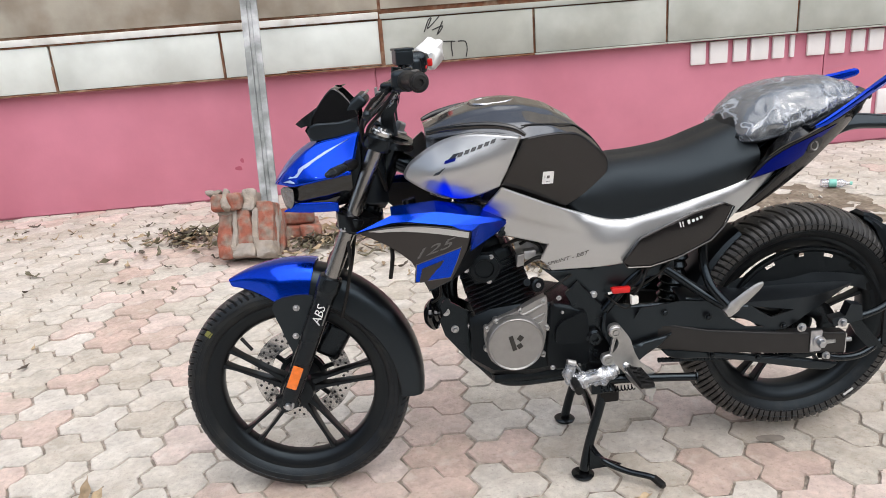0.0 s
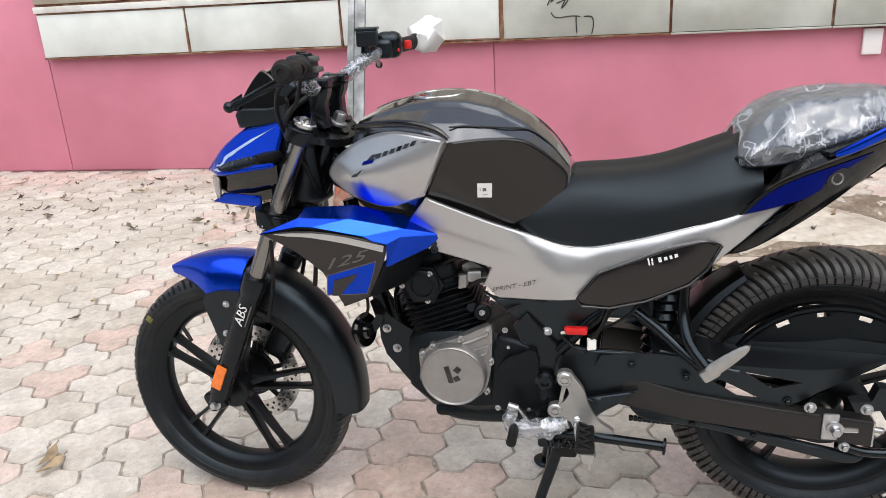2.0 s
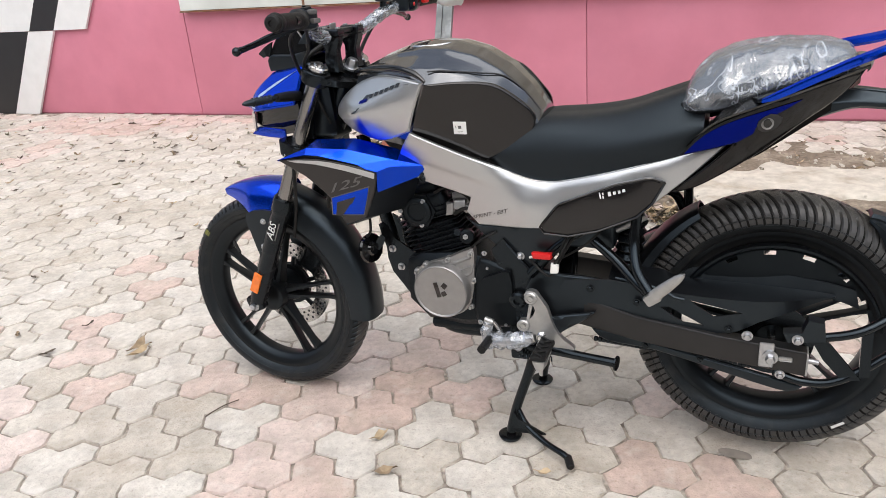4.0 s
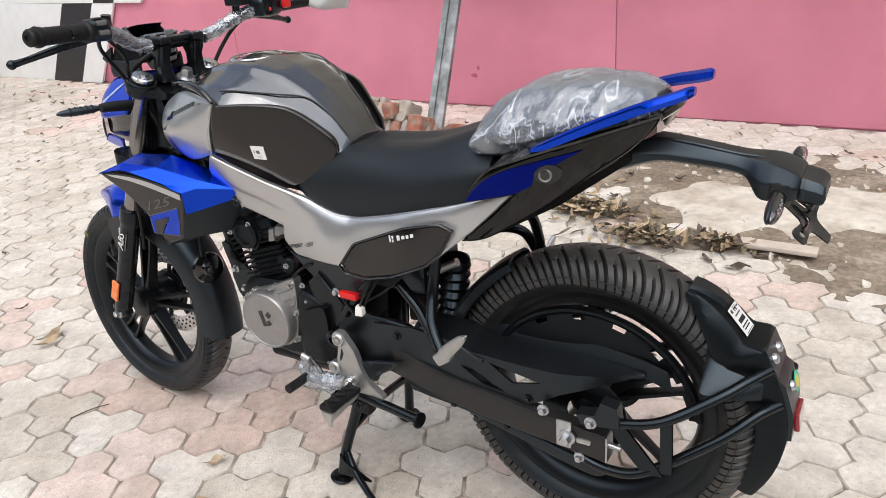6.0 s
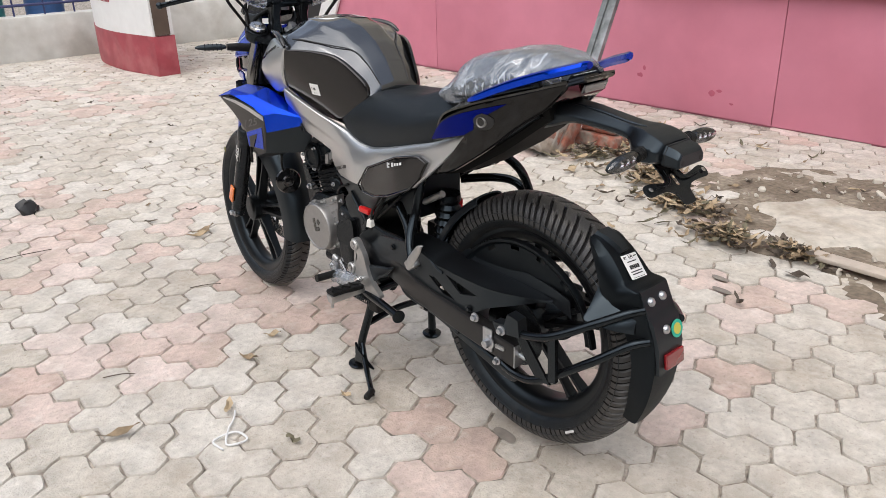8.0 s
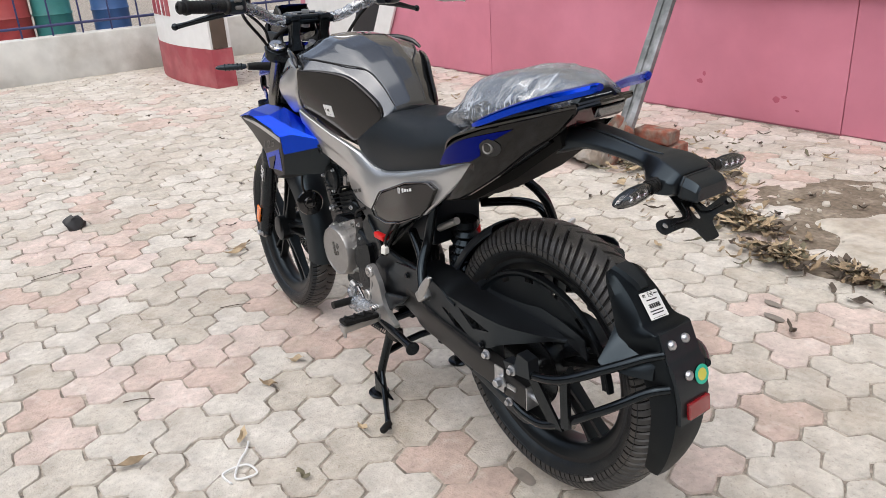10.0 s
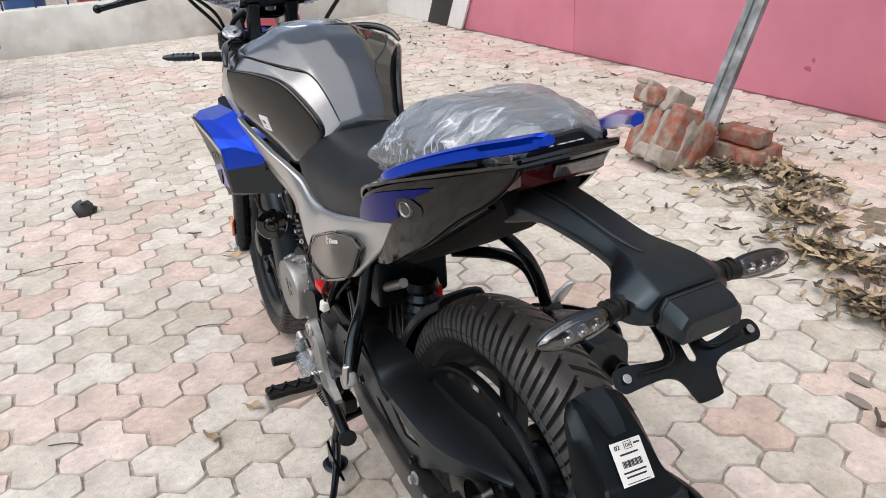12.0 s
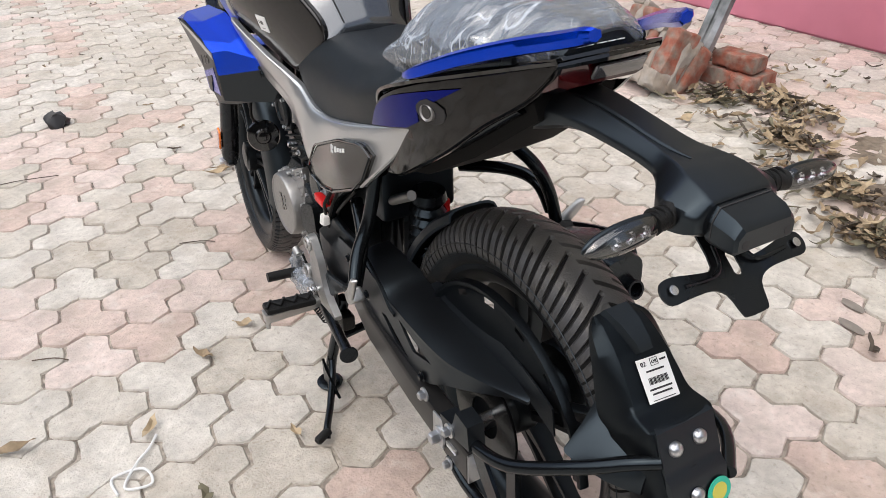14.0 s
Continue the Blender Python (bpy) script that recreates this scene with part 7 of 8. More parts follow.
cover = part("clutch_cover", lathe([(0.068, 0.0), (0.0725, 0.004), (0.0725, 0.024), (0.0710, 0.034), (0.0695, 0.038), (0.0675, 0.0395), (0.0655, 0.0385), (0.0640, 0.0370), (0.002, 0.0375)], (0.575, -0.088, 0.400), LEFT, 64), P_cover, engine, "satin grey round alternator cover")
part("cover_flange", plate([(0.656, 0.424), (0.651, 0.390), (0.640, 0.356), (0.612, 0.332), (0.576, 0.325), (0.540, 0.332), (0.514, 0.353), (0.503, 0.388), (0.500, 0.436), (0.513, 0.449), (0.530, 0.462), (0.590, 0.482), (0.646, 0.508), (0.660, 0.503)], -0.102, -0.078, 3, bev=0.004), P_cover, engine, "cast aluminium cover flange")
for pts, r in (([(0.535, 0.452), (0.582, 0.466), (0.606, 0.470), (0.650, 0.490)], 0.0042), ([(0.606, 0.468), (0.616, 0.452), (0.652, 0.466)], 0.0034), ([(0.636, 0.440), (0.650, 0.448), (0.655, 0.470)], 0.003)):
    part("rib", tube([(x, -0.1015, z) for x, z in pts], r, 8, 5), P_cover, engine, "cast rib")
for x, z in ((0.507, 0.440), (0.531, 0.459), (0.592, 0.479), (0.651, 0.498), (0.657, 0.428), (0.645, 0.356), (0.505, 0.385)):
    part("bolt", merge(lathe([(0.0080, -0.012), (0.0080, -0.001), (0.0068, 0.001)], (x, -0.102, z), LEFT, 16), hexbolt((x, -0.103, z), LEFT, 0.0050, 0.009)), P_castal, engine)
for x, z, w, h, a in ((0.567, 0.405, 0.011, 0.040, -14), (0.586, 0.417, 0.013, 0.014, 40), (0.584, 0.396, 0.013, 0.012, -30)):
    part("emblem", box((x, -0.1260, z), (w, 0.0012, h), 0.0003, Matrix.Rotation(radians(a), 4, "Y")), P_gloss, cover, "plain dark emblem mark")
part("gear_cover", panel([(0.655, 0.325), (0.665, 0.47), (0.70, 0.485), (0.765, 0.455), (0.795, 0.40), (0.79, 0.33), (0.72, 0.310)], lambda x, z: 0.112 - abs(x - 0.72) * 0.10, -1, 0.02, 0.010, 0.02, 4), P_engine, engine, "black sprocket cover")
part("raised_face", plate([(0.676, 0.424), (0.690, 0.446), (0.713, 0.456), (0.752, 0.465), (0.752, 0.392), (0.698, 0.386), (0.676, 0.394)], -0.122, -0.104, 3, bev=0.005), P_engine, engine)
part("pivot_bolt", merge(lathe([(0.021, 0), (0.021, 0.012), (0.015, 0.015), (0.015, 0.018), (0.009, 0.018), (0.008, 0.012)], (0.771, -0.112, 0.396), LEFT, 24)), P_satin, engine)
part("frame_plate", panel([(0.705, 0.515), (0.735, 0.545), (0.800, 0.470), (0.815, 0.440), (0.820, 0.300), (0.742, 0.298), (0.738, 0.430)], lambda x, z: 0.108, -1, 0.008, 0.004, 0.02, 1), P_satin, bike, "black pressed frame plate")
part("starter_cap", lathe([(0.017, 0), (0.018, 0.004), (0.018, 0.022), (0.014, 0.026), (0.006, 0.026)], (0.634, -0.070, 0.535), (0.35, -0.93, 0.1), 24), P_engine, engine, "small round black cap")
part("bolt", hexbolt((0.640, -0.098, 0.540), (0.35, -0.93, 0.1), 0.005, 0.005), P_zinc, engine)
for pts, r in (([(0.560, -0.075, 0.640), (0.600, -0.090, 0.660), (0.645, -0.085, 0.640), (0.660, -0.07, 0.600)], 0.004), ([(0.610, -0.080, 0.590), (0.640, -0.092, 0.610), (0.668, -0.085, 0.600), (0.680, -0.075, 0.560)], 0.0045), ([(0.655, -0.095, 0.515), (0.690, -0.108, 0.545), (0.720, -0.100, 0.560)], 0.0035)):
    part("hose", tube(pts, r, 8, 6), P_soft, engine, "black rubber hose")
for x, z in ((0.688, 0.505), (0.668, 0.318), (0.735, 0.32), (0.695, 0.468)):
    part("bolt", hexbolt((x, -0.106, z), LEFT, 0.005, 0.006), P_zinc, engine)
part("intake", tube([(0.60, -0.02, 0.62), (0.66, -0.03, 0.625), (0.73, -0.02, 0.64)], 0.028, 16, 4), P_castal, engine, "throttle body")
part("air_box", box((0.80, 0, 0.60), (0.20, 0.15, 0.13), 0.02, seg=3), P_plastic, bike, "black air box")
part("spark_wire", tube([(0.60, -0.085, 0.645), (0.64, -0.08, 0.66), (0.69, -0.06, 0.65)], 0.0035, 8), P_soft, engine)
part("starter", cyl((0.615, -0.055, 0.535), (0.615, -0.085, 0.545), 0.009, 16), P_engine, engine, "small black fitting")
for x, y, z, sz in ((0.625, -0.075, 0.615, (0.03, 0.02, 0.025)), (0.650, -0.07, 0.605, (0.035, 0.02, 0.02)), (0.60, -0.08, 0.605, (0.02, 0.016, 0.03))):
    part("fitting", lump(box((x, y, z), sz, 0.004), 0.004, 60), P_cover, engine, "dull carburettor fitting")
# exhaust, down tube, engine plate, horn
exh = part("exhaust", tube([(0.49, 0.03, 0.58), (0.452, 0.03, 0.568), (0.434, 0.03, 0.50), (0.450, 0.03, 0.425), (0.512, 0.03, 0.325), (0.57, 0.035, 0.275), (0.70, 0.06, 0.265), (0.82, 0.12, 0.285), (0.92, 0.155, 0.35)], 0.018, 16, 6), P_satin, bike, "black exhaust pipe and muffler")
part("muffler", loft([[(x, 0.168 + yy + math.copysign(abs(ca) ** 0.6, ca) * ry, z + math.copysign(abs(sa) ** 0.6, sa) * rz) for ca, sa in [(math.cos(2 * math.pi * k / 24), math.sin(2 * math.pi * k / 24)) for k in range(24)]] for x, yy, z, ry, rz in ((0.90, -0.012, 0.335, 0.026, 0.030), (0.95, 0.0, 0.362, 0.050, 0.058), (1.05, 0.008, 0.405, 0.058, 0.068), (1.22, 0.014, 0.470, 0.058, 0.070), (1.30, 0.016, 0.484, 0.050, 0.056), (1.322, 0.017, 0.490, 0.044, 0.046))]), P_satin, exh, "black muffler")
part("tail_pipe", lathe([(0.016, -0.01), (0.0165, 0.022), (0.0165, 0.025), (0.0125, 0.025), (0.012, 0.0)], (1.315, 0.203, 0.474), (0.95, 0, 0.25), 24), P_satin, exh, "open tail pipe")
part("heat_shield", panel([(0.98, 0.40), (1.05, 0.47), (1.22, 0.535), (1.30, 0.535), (1.28, 0.46), (1.10, 0.385)], lambda x, z: 0.234, 1, 0.004, 0.004, 0.03, 3), P_plastic, exh)
part("down_tube", tube([(0.345, 0.0, 0.76), (0.374, -0.010, 0.63), (0.402, -0.018, 0.52), (0.422, -0.020, 0.440), (0.452, -0.020, 0.384), (0.490, -0.020, 0.327), (0.512, -0.021, 0.293), (0.545, -0.024, 0.260), (0.590, -0.026, 0.249), (0.680, -0.026, 0.250), (0.800, -0.026, 0.254)], 0.0165, 14, 6), P_frame, bike, "gloss black frame down tube")
for sd in (-1, 1):
    ep = part("engine_plate", plate([(0.380, 0.532), (0.404, 0.530), (0.425, 0.494), (0.493, 0.452), (0.520, 0.440), (0.520, 0.300), (0.502, 0.286), (0.408, 0.402), (0.397, 0.470)], sd * 0.030, sd * 0.036, 2, bev=0.0015), P_frame, bike, "black engine mounting plate")
    for x, z in ((0.414, 0.467), (0.434, 0.418), (0.477, 0.423), (0.499, 0.439)):
        part("bolt", hexbolt((x, sd * 0.036, z), (0, sd, 0), 0.0080, 0.009), P_zinc, ep)
horn = part("horn", lathe([(0.012, -0.018), (0.027, -0.014), (0.037, -0.003), (0.039, 0.003), (0.036, 0.009), (0.019, 0.011), (0.015, 0.017), (0.010, 0.017), (0.010, 0.022), (0.003, 0.023)], (0.378, -0.092, 0.489), (0.93, -0.33, 0.12), 36), P_gloss, bike, "round black horn")
part("bracket", plate([(0.396, 0.482), (0.412, 0.494), (0.424, 0.520), (0.412, 0.528), (0.398, 0.508), (0.388, 0.492)], -0.094, -0.090, 2, bev=0.001), P_frame, horn, "pressed black horn bracket")
part("wire", tube([(0.375, -0.10, 0.52), (0.40, -0.12, 0.55), (0.395, -0.11, 0.60), (0.37, -0.08, 0.66)], 0.0035, 8), P_soft, bike, "thin black wire")
part("cable", tube([(0.195, -0.095, 0.74), (0.205, -0.11, 0.66), (0.19, -0.10, 0.58), (0.165, -0.09, 0.50)], 0.0045, 8), P_soft, bike, "black cable beside the fork", M=STEER)
part("cable", tube([(0.29, -0.10, 0.715), (0.295, -0.115, 0.66), (0.285, -0.11, 0.60)], 0.005, 8), P_soft, bike, "black cable under the shroud")
part("main_frame", tube([(0.32, 0, 0.86), (0.50, 0, 0.77), (0.75, 0, 0.66), (0.86, 0, 0.55), (0.86, 0, 0.38)], 0.024, 12), P_frame, bike, "black spine frame")
for sd in (-1, 1):
    part("seat_rail", tube([(0.74, sd * 0.07, 0.68), (1.0, sd * 0.085, 0.66), (1.2, sd * 0.085, 0.74), (1.38, sd * 0.065, 0.86)], 0.0125, 12), P_frame, bike, "black seat rail")
    part("seat_rail", tube([(0.80, sd * 0.105, 0.46), (0.88, sd * 0.108, 0.55), (0.96, sd * 0.105, 0.60), (1.05, sd * 0.10, 0.66)], 0.0125, 12), P_frame, bike)
part("battery_box", box((0.92, 0.0, 0.60), (0.14, 0.15, 0.16), 0.012), P_plastic, bike, "black battery box")

# ---- swingarm, chain cover, rear details ----
for sd in (-1, 1):
    sw = part("swingarm", loft([[(x, sd * (y + yy * 0.018), z + zz * h) for yy, zz in ((-1, -0.8), (-0.8, -1), (0.8, -1), (1, -0.8), (1, 0.8), (0.8, 1), (-0.8, 1), (-1, 0.8))] for x, y, z, h in ((0.84, 0.095, 0.395, 0.040), (0.93, 0.110, 0.385, 0.035), (1.05, 0.130, 0.366, 0.030), (1.22, 0.138, 0.346, 0.028), (1.40, 0.140, 0.328, 0.028))]), P_swing, bike, "dark grey box-section swingarm")
    part("end_plate", box((1.402, sd * 0.140, 0.328), (0.004, 0.034, 0.054), 0.001), P_zinc, sw, "bright end plate")
    part("adjuster", cyl((1.404, sd * 0.140, 0.330), (1.425, sd * 0.140, 0.328), 0.006, 12), P_zinc, sw, "chain adjuster bolt")
    part("adjuster_plate", box((1.322, sd * 0.1595, 0.344), (0.030, 0.004, 0.058), 0.003), P_zinc, sw, "bright adjuster plate")
    part("axle_bolt", hexbolt((1.330, sd * 0.1615, 0.341), (0, sd, 0), 0.0125, 0.014), P_zinc, sw, "large zinc axle bolt")
    part("slot", box((1.360, sd * 0.1588, 0.338), (0.028, 0.002, 0.010), 0.003), P_castal, sw)
    part("bolt", hexbolt((1.2817, sd * 0.159, 0.385), (0, sd, 0), 0.009, 0.009), P_zinc, sw)
part("axle", cyl((1.333, -0.16, 0.341), (1.333, 0.16, 0.341), 0.009, 14), P_steel, bike)
part("sprocket", ring_mesh([(-0.088, 0.035), (-0.084, 0.035), (-0.084, 0.085), (-0.088, 0.085), (-0.088, 0.035)], RC, 64), P_frame, rear_wheel, "black rear sprocket")
part("drum", lathe([(0.06, 0.045), (0.075, 0.05), (0.075, 0.085), (0.06, 0.095), (0.02, 0.1)], RC, RIGHT, 40), P_alloy, rear_wheel, "black rear brake hub")
bm = bmesh.new()
for k in range(38):
    s = k / 38
    box((0.95 + 0.36 * s, -0.086, 0.296 - 0.026 * s), (0.009, 0.010, 0.011), 0.0015, bm=bm, seg=1)
part("chain", bm, P_frame, bike, "black drive chain")
# black covers over and under the chain
def holed_plate(outline, holes, f, thick):
    """A sheet with openings: outlines in x and z, laid at y = f(x, z)."""
    bm = bmesh.new()
    edges = []
    for loop_ in [outline] + holes:
        pts = []
        for (x0, z0), (x1, z1) in zip(loop_, loop_[1:] + loop_[:1]):
            k = max(1, int(math.dist((x0, z0), (x1, z1)) / 0.02))
            pts += [(x0 + (x1 - x0) * i / k, z0 + (z1 - z0) * i / k) for i in range(k)]
        vs = [bm.verts.new((x, 0, z)) for x, z in pts]
        edges += [bm.edges.new((vs[i - 1], vs[i])) for i in range(len(vs))]
    bmesh.ops.triangle_fill(bm, edges=edges, use_beauty=True)
    for v in bm.verts:
        v.co.y = f(v.co.x, v.co.z)
    bmesh.ops.recalc_face_normals(bm, faces=bm.faces)
    bmesh.ops.solidify(bm, geom=bm.faces[:], thickness=thick)
    return bm


def guard_y(x, z):
    """Outer face of the chain guard: follows the swingarm, then runs in towards the wheel; leans in towards its top."""
    y = float(np.interp(x, [0.86, 1.10, 1.29, 1.36, 1.445], [0.124, 0.141, 0.141, 0.122, 0.088]))
    return -(y - 0.10 * max(0.0, z - 0.43) * (1 if x < 1.33 else 0.3))


cguard = part("chain_guard", patch([[(0.985, -0.066, 0.486), (1.06, -0.064, 0.484), (1.095, -0.062, 0.480), (1.125, -0.061, 0.469), (1.20, -0.062, 0.466), (1.30, -0.066, 0.465), (1.38, -0.072, 0.463), (1.445, -0.082, 0.461)],
                                    [(0.985, -0.100, 0.484), (1.06, -0.104, 0.481), (1.095, -0.104, 0.477), (1.125, -0.104, 0.467), (1.20, -0.106, 0.464), (1.30, -0.104, 0.463), (1.38, -0.096, 0.461), (1.447, -0.084, 0.460)],
                                    [(0.985, -0.122, 0.474), (1.06, -0.132, 0.471), (1.095, -0.135, 0.467), (1.125, -0.137, 0.459), (1.20, -0.139, 0.456), (1.30, -0.137, 0.455), (1.37, -0.118, 0.456), (1.446, -0.087, 0.458)]], 0.005, 6, 1, (0, 0, -1)), P_plastic, bike, "long black plastic chain guard", angle=20)
part("outer_face", holed_plate([(0.868, 0.432), (0.885, 0.462), (0.985, 0.474), (1.06, 0.470), (1.095, 0.466), (1.125, 0.459), (1.20, 0.456), (1.30, 0.455), (1.37, 0.456), (1.446, 0.458), (1.39, 0.440), (1.303, 0.408), (1.262, 0.383), (1.215, 0.372), (1.10, 0.386), (1.00, 0.398), (0.92, 0.408)],
                               [[(1.160, 0.446), (1.212, 0.412), (1.270, 0.427)], [(1.100, 0.424), (1.118, 0.427), (1.195, 0.388), (1.150, 0.392)]], guard_y, 0.005), P_plastic, cguard, "outer face with triangular openings", angle=25)
part("ledge", tube([(1.00, -0.121, 0.476), (1.09, -0.134, 0.466), (1.13, -0.139, 0.450), (1.15, -0.140, 0.447)], 0.004, 8, 5), P_plastic, cguard)
part("fin", patch([[(1.128, -0.060, 0.467), (1.165, -0.061, 0.490), (1.25, -0.063, 0.492), (1.35, -0.067, 0.490), (1.43, -0.072, 0.482), (1.485, -0.076, 0.470)], [(1.128, -0.062, 0.463), (1.165, -0.066, 0.462), (1.25, -0.070, 0.462), (1.35, -0.074, 0.460), (1.43, -0.078, 0.452), (1.495, -0.078, 0.430)]], 0.003, 6, 1, (0, 1, 0)), P_plastic, cguard, "thin upright fin of the guard")
part("lower_guard", panel([(0.945, 0.338), (1.00, 0.335), (1.25, 0.292), (1.37, 0.270), (1.40, 0.262), (1.37, 0.246), (1.28, 0.262), (1.10, 0.302), (0.98, 0.312)], lambda x, z: 0.118 + (x - 0.95) * 0.05, -1, 0.006, 0.005, 0.02, 3, (0, 4)), P_plastic, cguard, "black lower chain cover")
for x, z in ((1.05, 0.432), (1.244, 0.386), (1.07, 0.318), (1.19, 0.298)):
    part("bolt", hexbolt((x, -0.128 if z < 0.35 else -0.1435, z), LEFT, 0.007, 0.005), P_frame, cguard)
part("front_cover", panel([(0.79, 0.415), (0.815, 0.47), (0.87, 0.465), (0.95, 0.462), (0.985, 0.44), (1.0, 0.395), (0.93, 0.372), (0.90, 0.345), (0.84, 0.335)], lambda x, z: 0.128 - (0.02 if z > 0.45 else 0), -1, 0.008, 0.006, 0.02, 3), P_plastic, cguard, "black swingarm pivot cover")
part("heel_plate", panel([(0.80, 0.36), (0.86, 0.375), (0.94, 0.392), (0.96, 0.398), (0.93, 0.37), (0.88, 0.335), (0.86, 0.295), (0.82, 0.29)], lambda x, z: 0.148, -1, 0.006, 0.004, 0.02, 3), P_plastic, cguard)
for x, z in ((0.832, 0.330), (0.862, 0.312), (0.945, 0.448)):
    part("bolt", hexbolt((x, -0.149 if z < 0.4 else -0.129, z), LEFT, 0.007, 0.005), P_frame, cguard)
hug = part("hugger", arc_guard(RC, lambda s: 0.337 - 0.012 * s, 184, 122, lambda s: 0.076 - 0.030 * s * s, lambda s: 0.040 - 0.022 * s, 18), P_plastic, bike, "black inner mudguard ahead of the rear tyre")
# dished ring inside the rim with a row of slots
bm = bmesh.new()
RAD = ((0.075, -0.070), (0.112, -0.069), (0.150, -0.067), (0.194, -0.065), (0.203, -0.0645), (0.206, -0.066), (0.211, -0.071), (0.217, -0.071), (0.219, -0.064), (0.219, -0.058))
NN = 132
vs = [[bm.verts.new((RC[0] + r * math.cos(radians(-4 + 186 * i / NN)), y, RC[2] + r * math.sin(radians(-4 + 186 * i / NN)))) for r, y in RAD] for i in range(NN + 1)]
for i in range(NN):
    for j in range(len(RAD) - 1):
        a_ = radians(-4 + 186 * (i + 0.5) / NN)
        if j == 3 and i % 16 in (4, 5, 6, 7, 8) or i < 9 or j < 3 and RC[2] + 0.5 * (RAD[j][0] + RAD[j + 1][0]) * math.sin(a_) < 0.452:
            continue
        bm.faces.new((vs[i][j], vs[i][j + 1], vs[i + 1][j + 1], vs[i + 1][j]))
bmesh.ops.solidify(bm, geom=bm.faces[:], thickness=0.003)
part("wheel_cover", bm, P_plastic, cguard, "black dished cover inside the rear rim")
# rear mudguard on tubular stays
rows = []
for a, r, wt, w, d in [tuple(map(float, k)) for k in spline([(58.5, 0.321, 0.026, 0.032, 0.008), (55, 0.327, 0.032, 0.047, 0.016), (49, 0.331, 0.036, 0.053, 0.034), (42, 0.332, 0.040, 0.058, 0.048), (36.5, 0.334, 0.044, 0.060, 0.056), (33.2, 0.354, 0.048, 0.060, 0.066), (31.5, 0.358, 0.048, 0.060, 0.068), (26, 0.355, 0.047, 0.058, 0.062), (17, 0.358, 0.046, 0.056, 0.058), (6, 0.355, 0.044, 0.054, 0.050), (-7, 0.346, 0.040, 0.050, 0.045), (-23, 0.333, 0.026, 0.034, 0.030)], 4)]:
    rows.append([(RC[0] + rr * math.cos(radians(a)), y, RC[2] + rr * math.sin(radians(a))) for y, rr in ((-w, r - d), (-w * 0.98, r - d * 0.5), (-wt - 0.004, r - 0.006), (-wt, r - 0.001), (0, r + 0.0015), (wt, r - 0.001), (wt + 0.004, r - 0.006), (w * 0.98, r - d * 0.5), (w, r - d))])
bm = grid_mesh(bmesh.new(), rows, False)
bmesh.ops.solidify(bm, geom=bm.faces[:], thickness=0.004)
mud = part("rear_mudguard", bm, P_plastic, bike, "matt black rear tyre mudguard", angle=45)
part("scoop", loft([[(RC[0] + r * math.cos(radians(a)), y * w, RC[2] + r * math.sin(radians(a))) for y, r in ((-1, r0 - 0.004), (-0.75, r0 + 0.006), (0.75, r0 + 0.006), (1, r0 - 0.004))] for a, r0, w in ((58.5, 0.322, 0.024), (54, 0.331, 0.020), (49, 0.336, 0.015), (47, 0.334, 0.013))]), P_plastic, mud)
for sd in (-1, 1):
    part("side_wing", patch([[(1.545, sd * 0.049, 0.535), (1.561, sd * 0.052, 0.508), (1.600, sd * 0.054, 0.490), (1.640, sd * 0.052, 0.480)], [(1.546, sd * 0.078, 0.494), (1.556, sd * 0.082, 0.480), (1.600, sd * 0.078, 0.468), (1.640, sd * 0.058, 0.462)], [(1.545, sd * 0.102, 0.466), (1.553, sd * 0.103, 0.459), (1.600, sd * 0.086, 0.450), (1.640, sd * 0.060, 0.445)]], 0.004, 4, 2, (0, -sd, 0)), P_plastic, mud)
LA = radians(41)
lab_m = Matrix.Translation((RC[0] + 0.3350 * math.cos(LA), 0.002, RC[2] + 0.3350 * math.sin(LA))) @ Matrix.Rotation(-LA - 0.02, 4, "Y") @ Matrix.Rotation(radians(-4), 4, "X")
lab = part("label", box((0, 0, 0), (0.001, 0.047, 0.054), 0.0003), P_label, mud, "white printed parts label", M=lab_m)
for z, w, h in ((0.0105, 0.027, 0.0022), (-0.0115, 0.034, 0.0022), (-0.0170, 0.030, 0.0022), (-0.0245, 0.034, 0.0009)):
    part("print", box((0.0009, 0.0, z), (0.0006, w, h), 0), P_ink, lab, M=lab_m)
part("print", box((0.0009, 0.0155, 0.0205), (0.0006, 0.009, 0.0022), 0), P_ink, lab, M=lab_m)
for k in range(16):
    part("barcode", box((0.0009, -0.014 + k * 0.0019, -0.0015), (0.0006, 0.0005 + 0.0005 * (k * 7 % 3), 0.0085), 0), P_ink, lab, M=lab_m)
for dy, dz, w, h in ((0.0, 0.0045, 0.011, 0.0006), (0.0, -0.0045, 0.011, 0.0006), (-0.0055, 0.0, 0.0006, 0.009), (0.0055, 0.0, 0.0006, 0.009)):
    part("frame_line", box((0.0009, 0.002 + dy, 0.0205 + dz), (0.0006, w, h), 0), P_ink, lab, M=lab_m)
for words, y, size in (("02", -0.019, 0.0085), ("OK", -0.0022, 0.0062)):
    part("lettering", text_mesh(words, size, 0.0004, lab_m @ Matrix.Translation((0.0011, y, 0.0205 - size * 0.36)) @ pose(0, 0, 0, 90, 0, 90)), P_ink, lab)
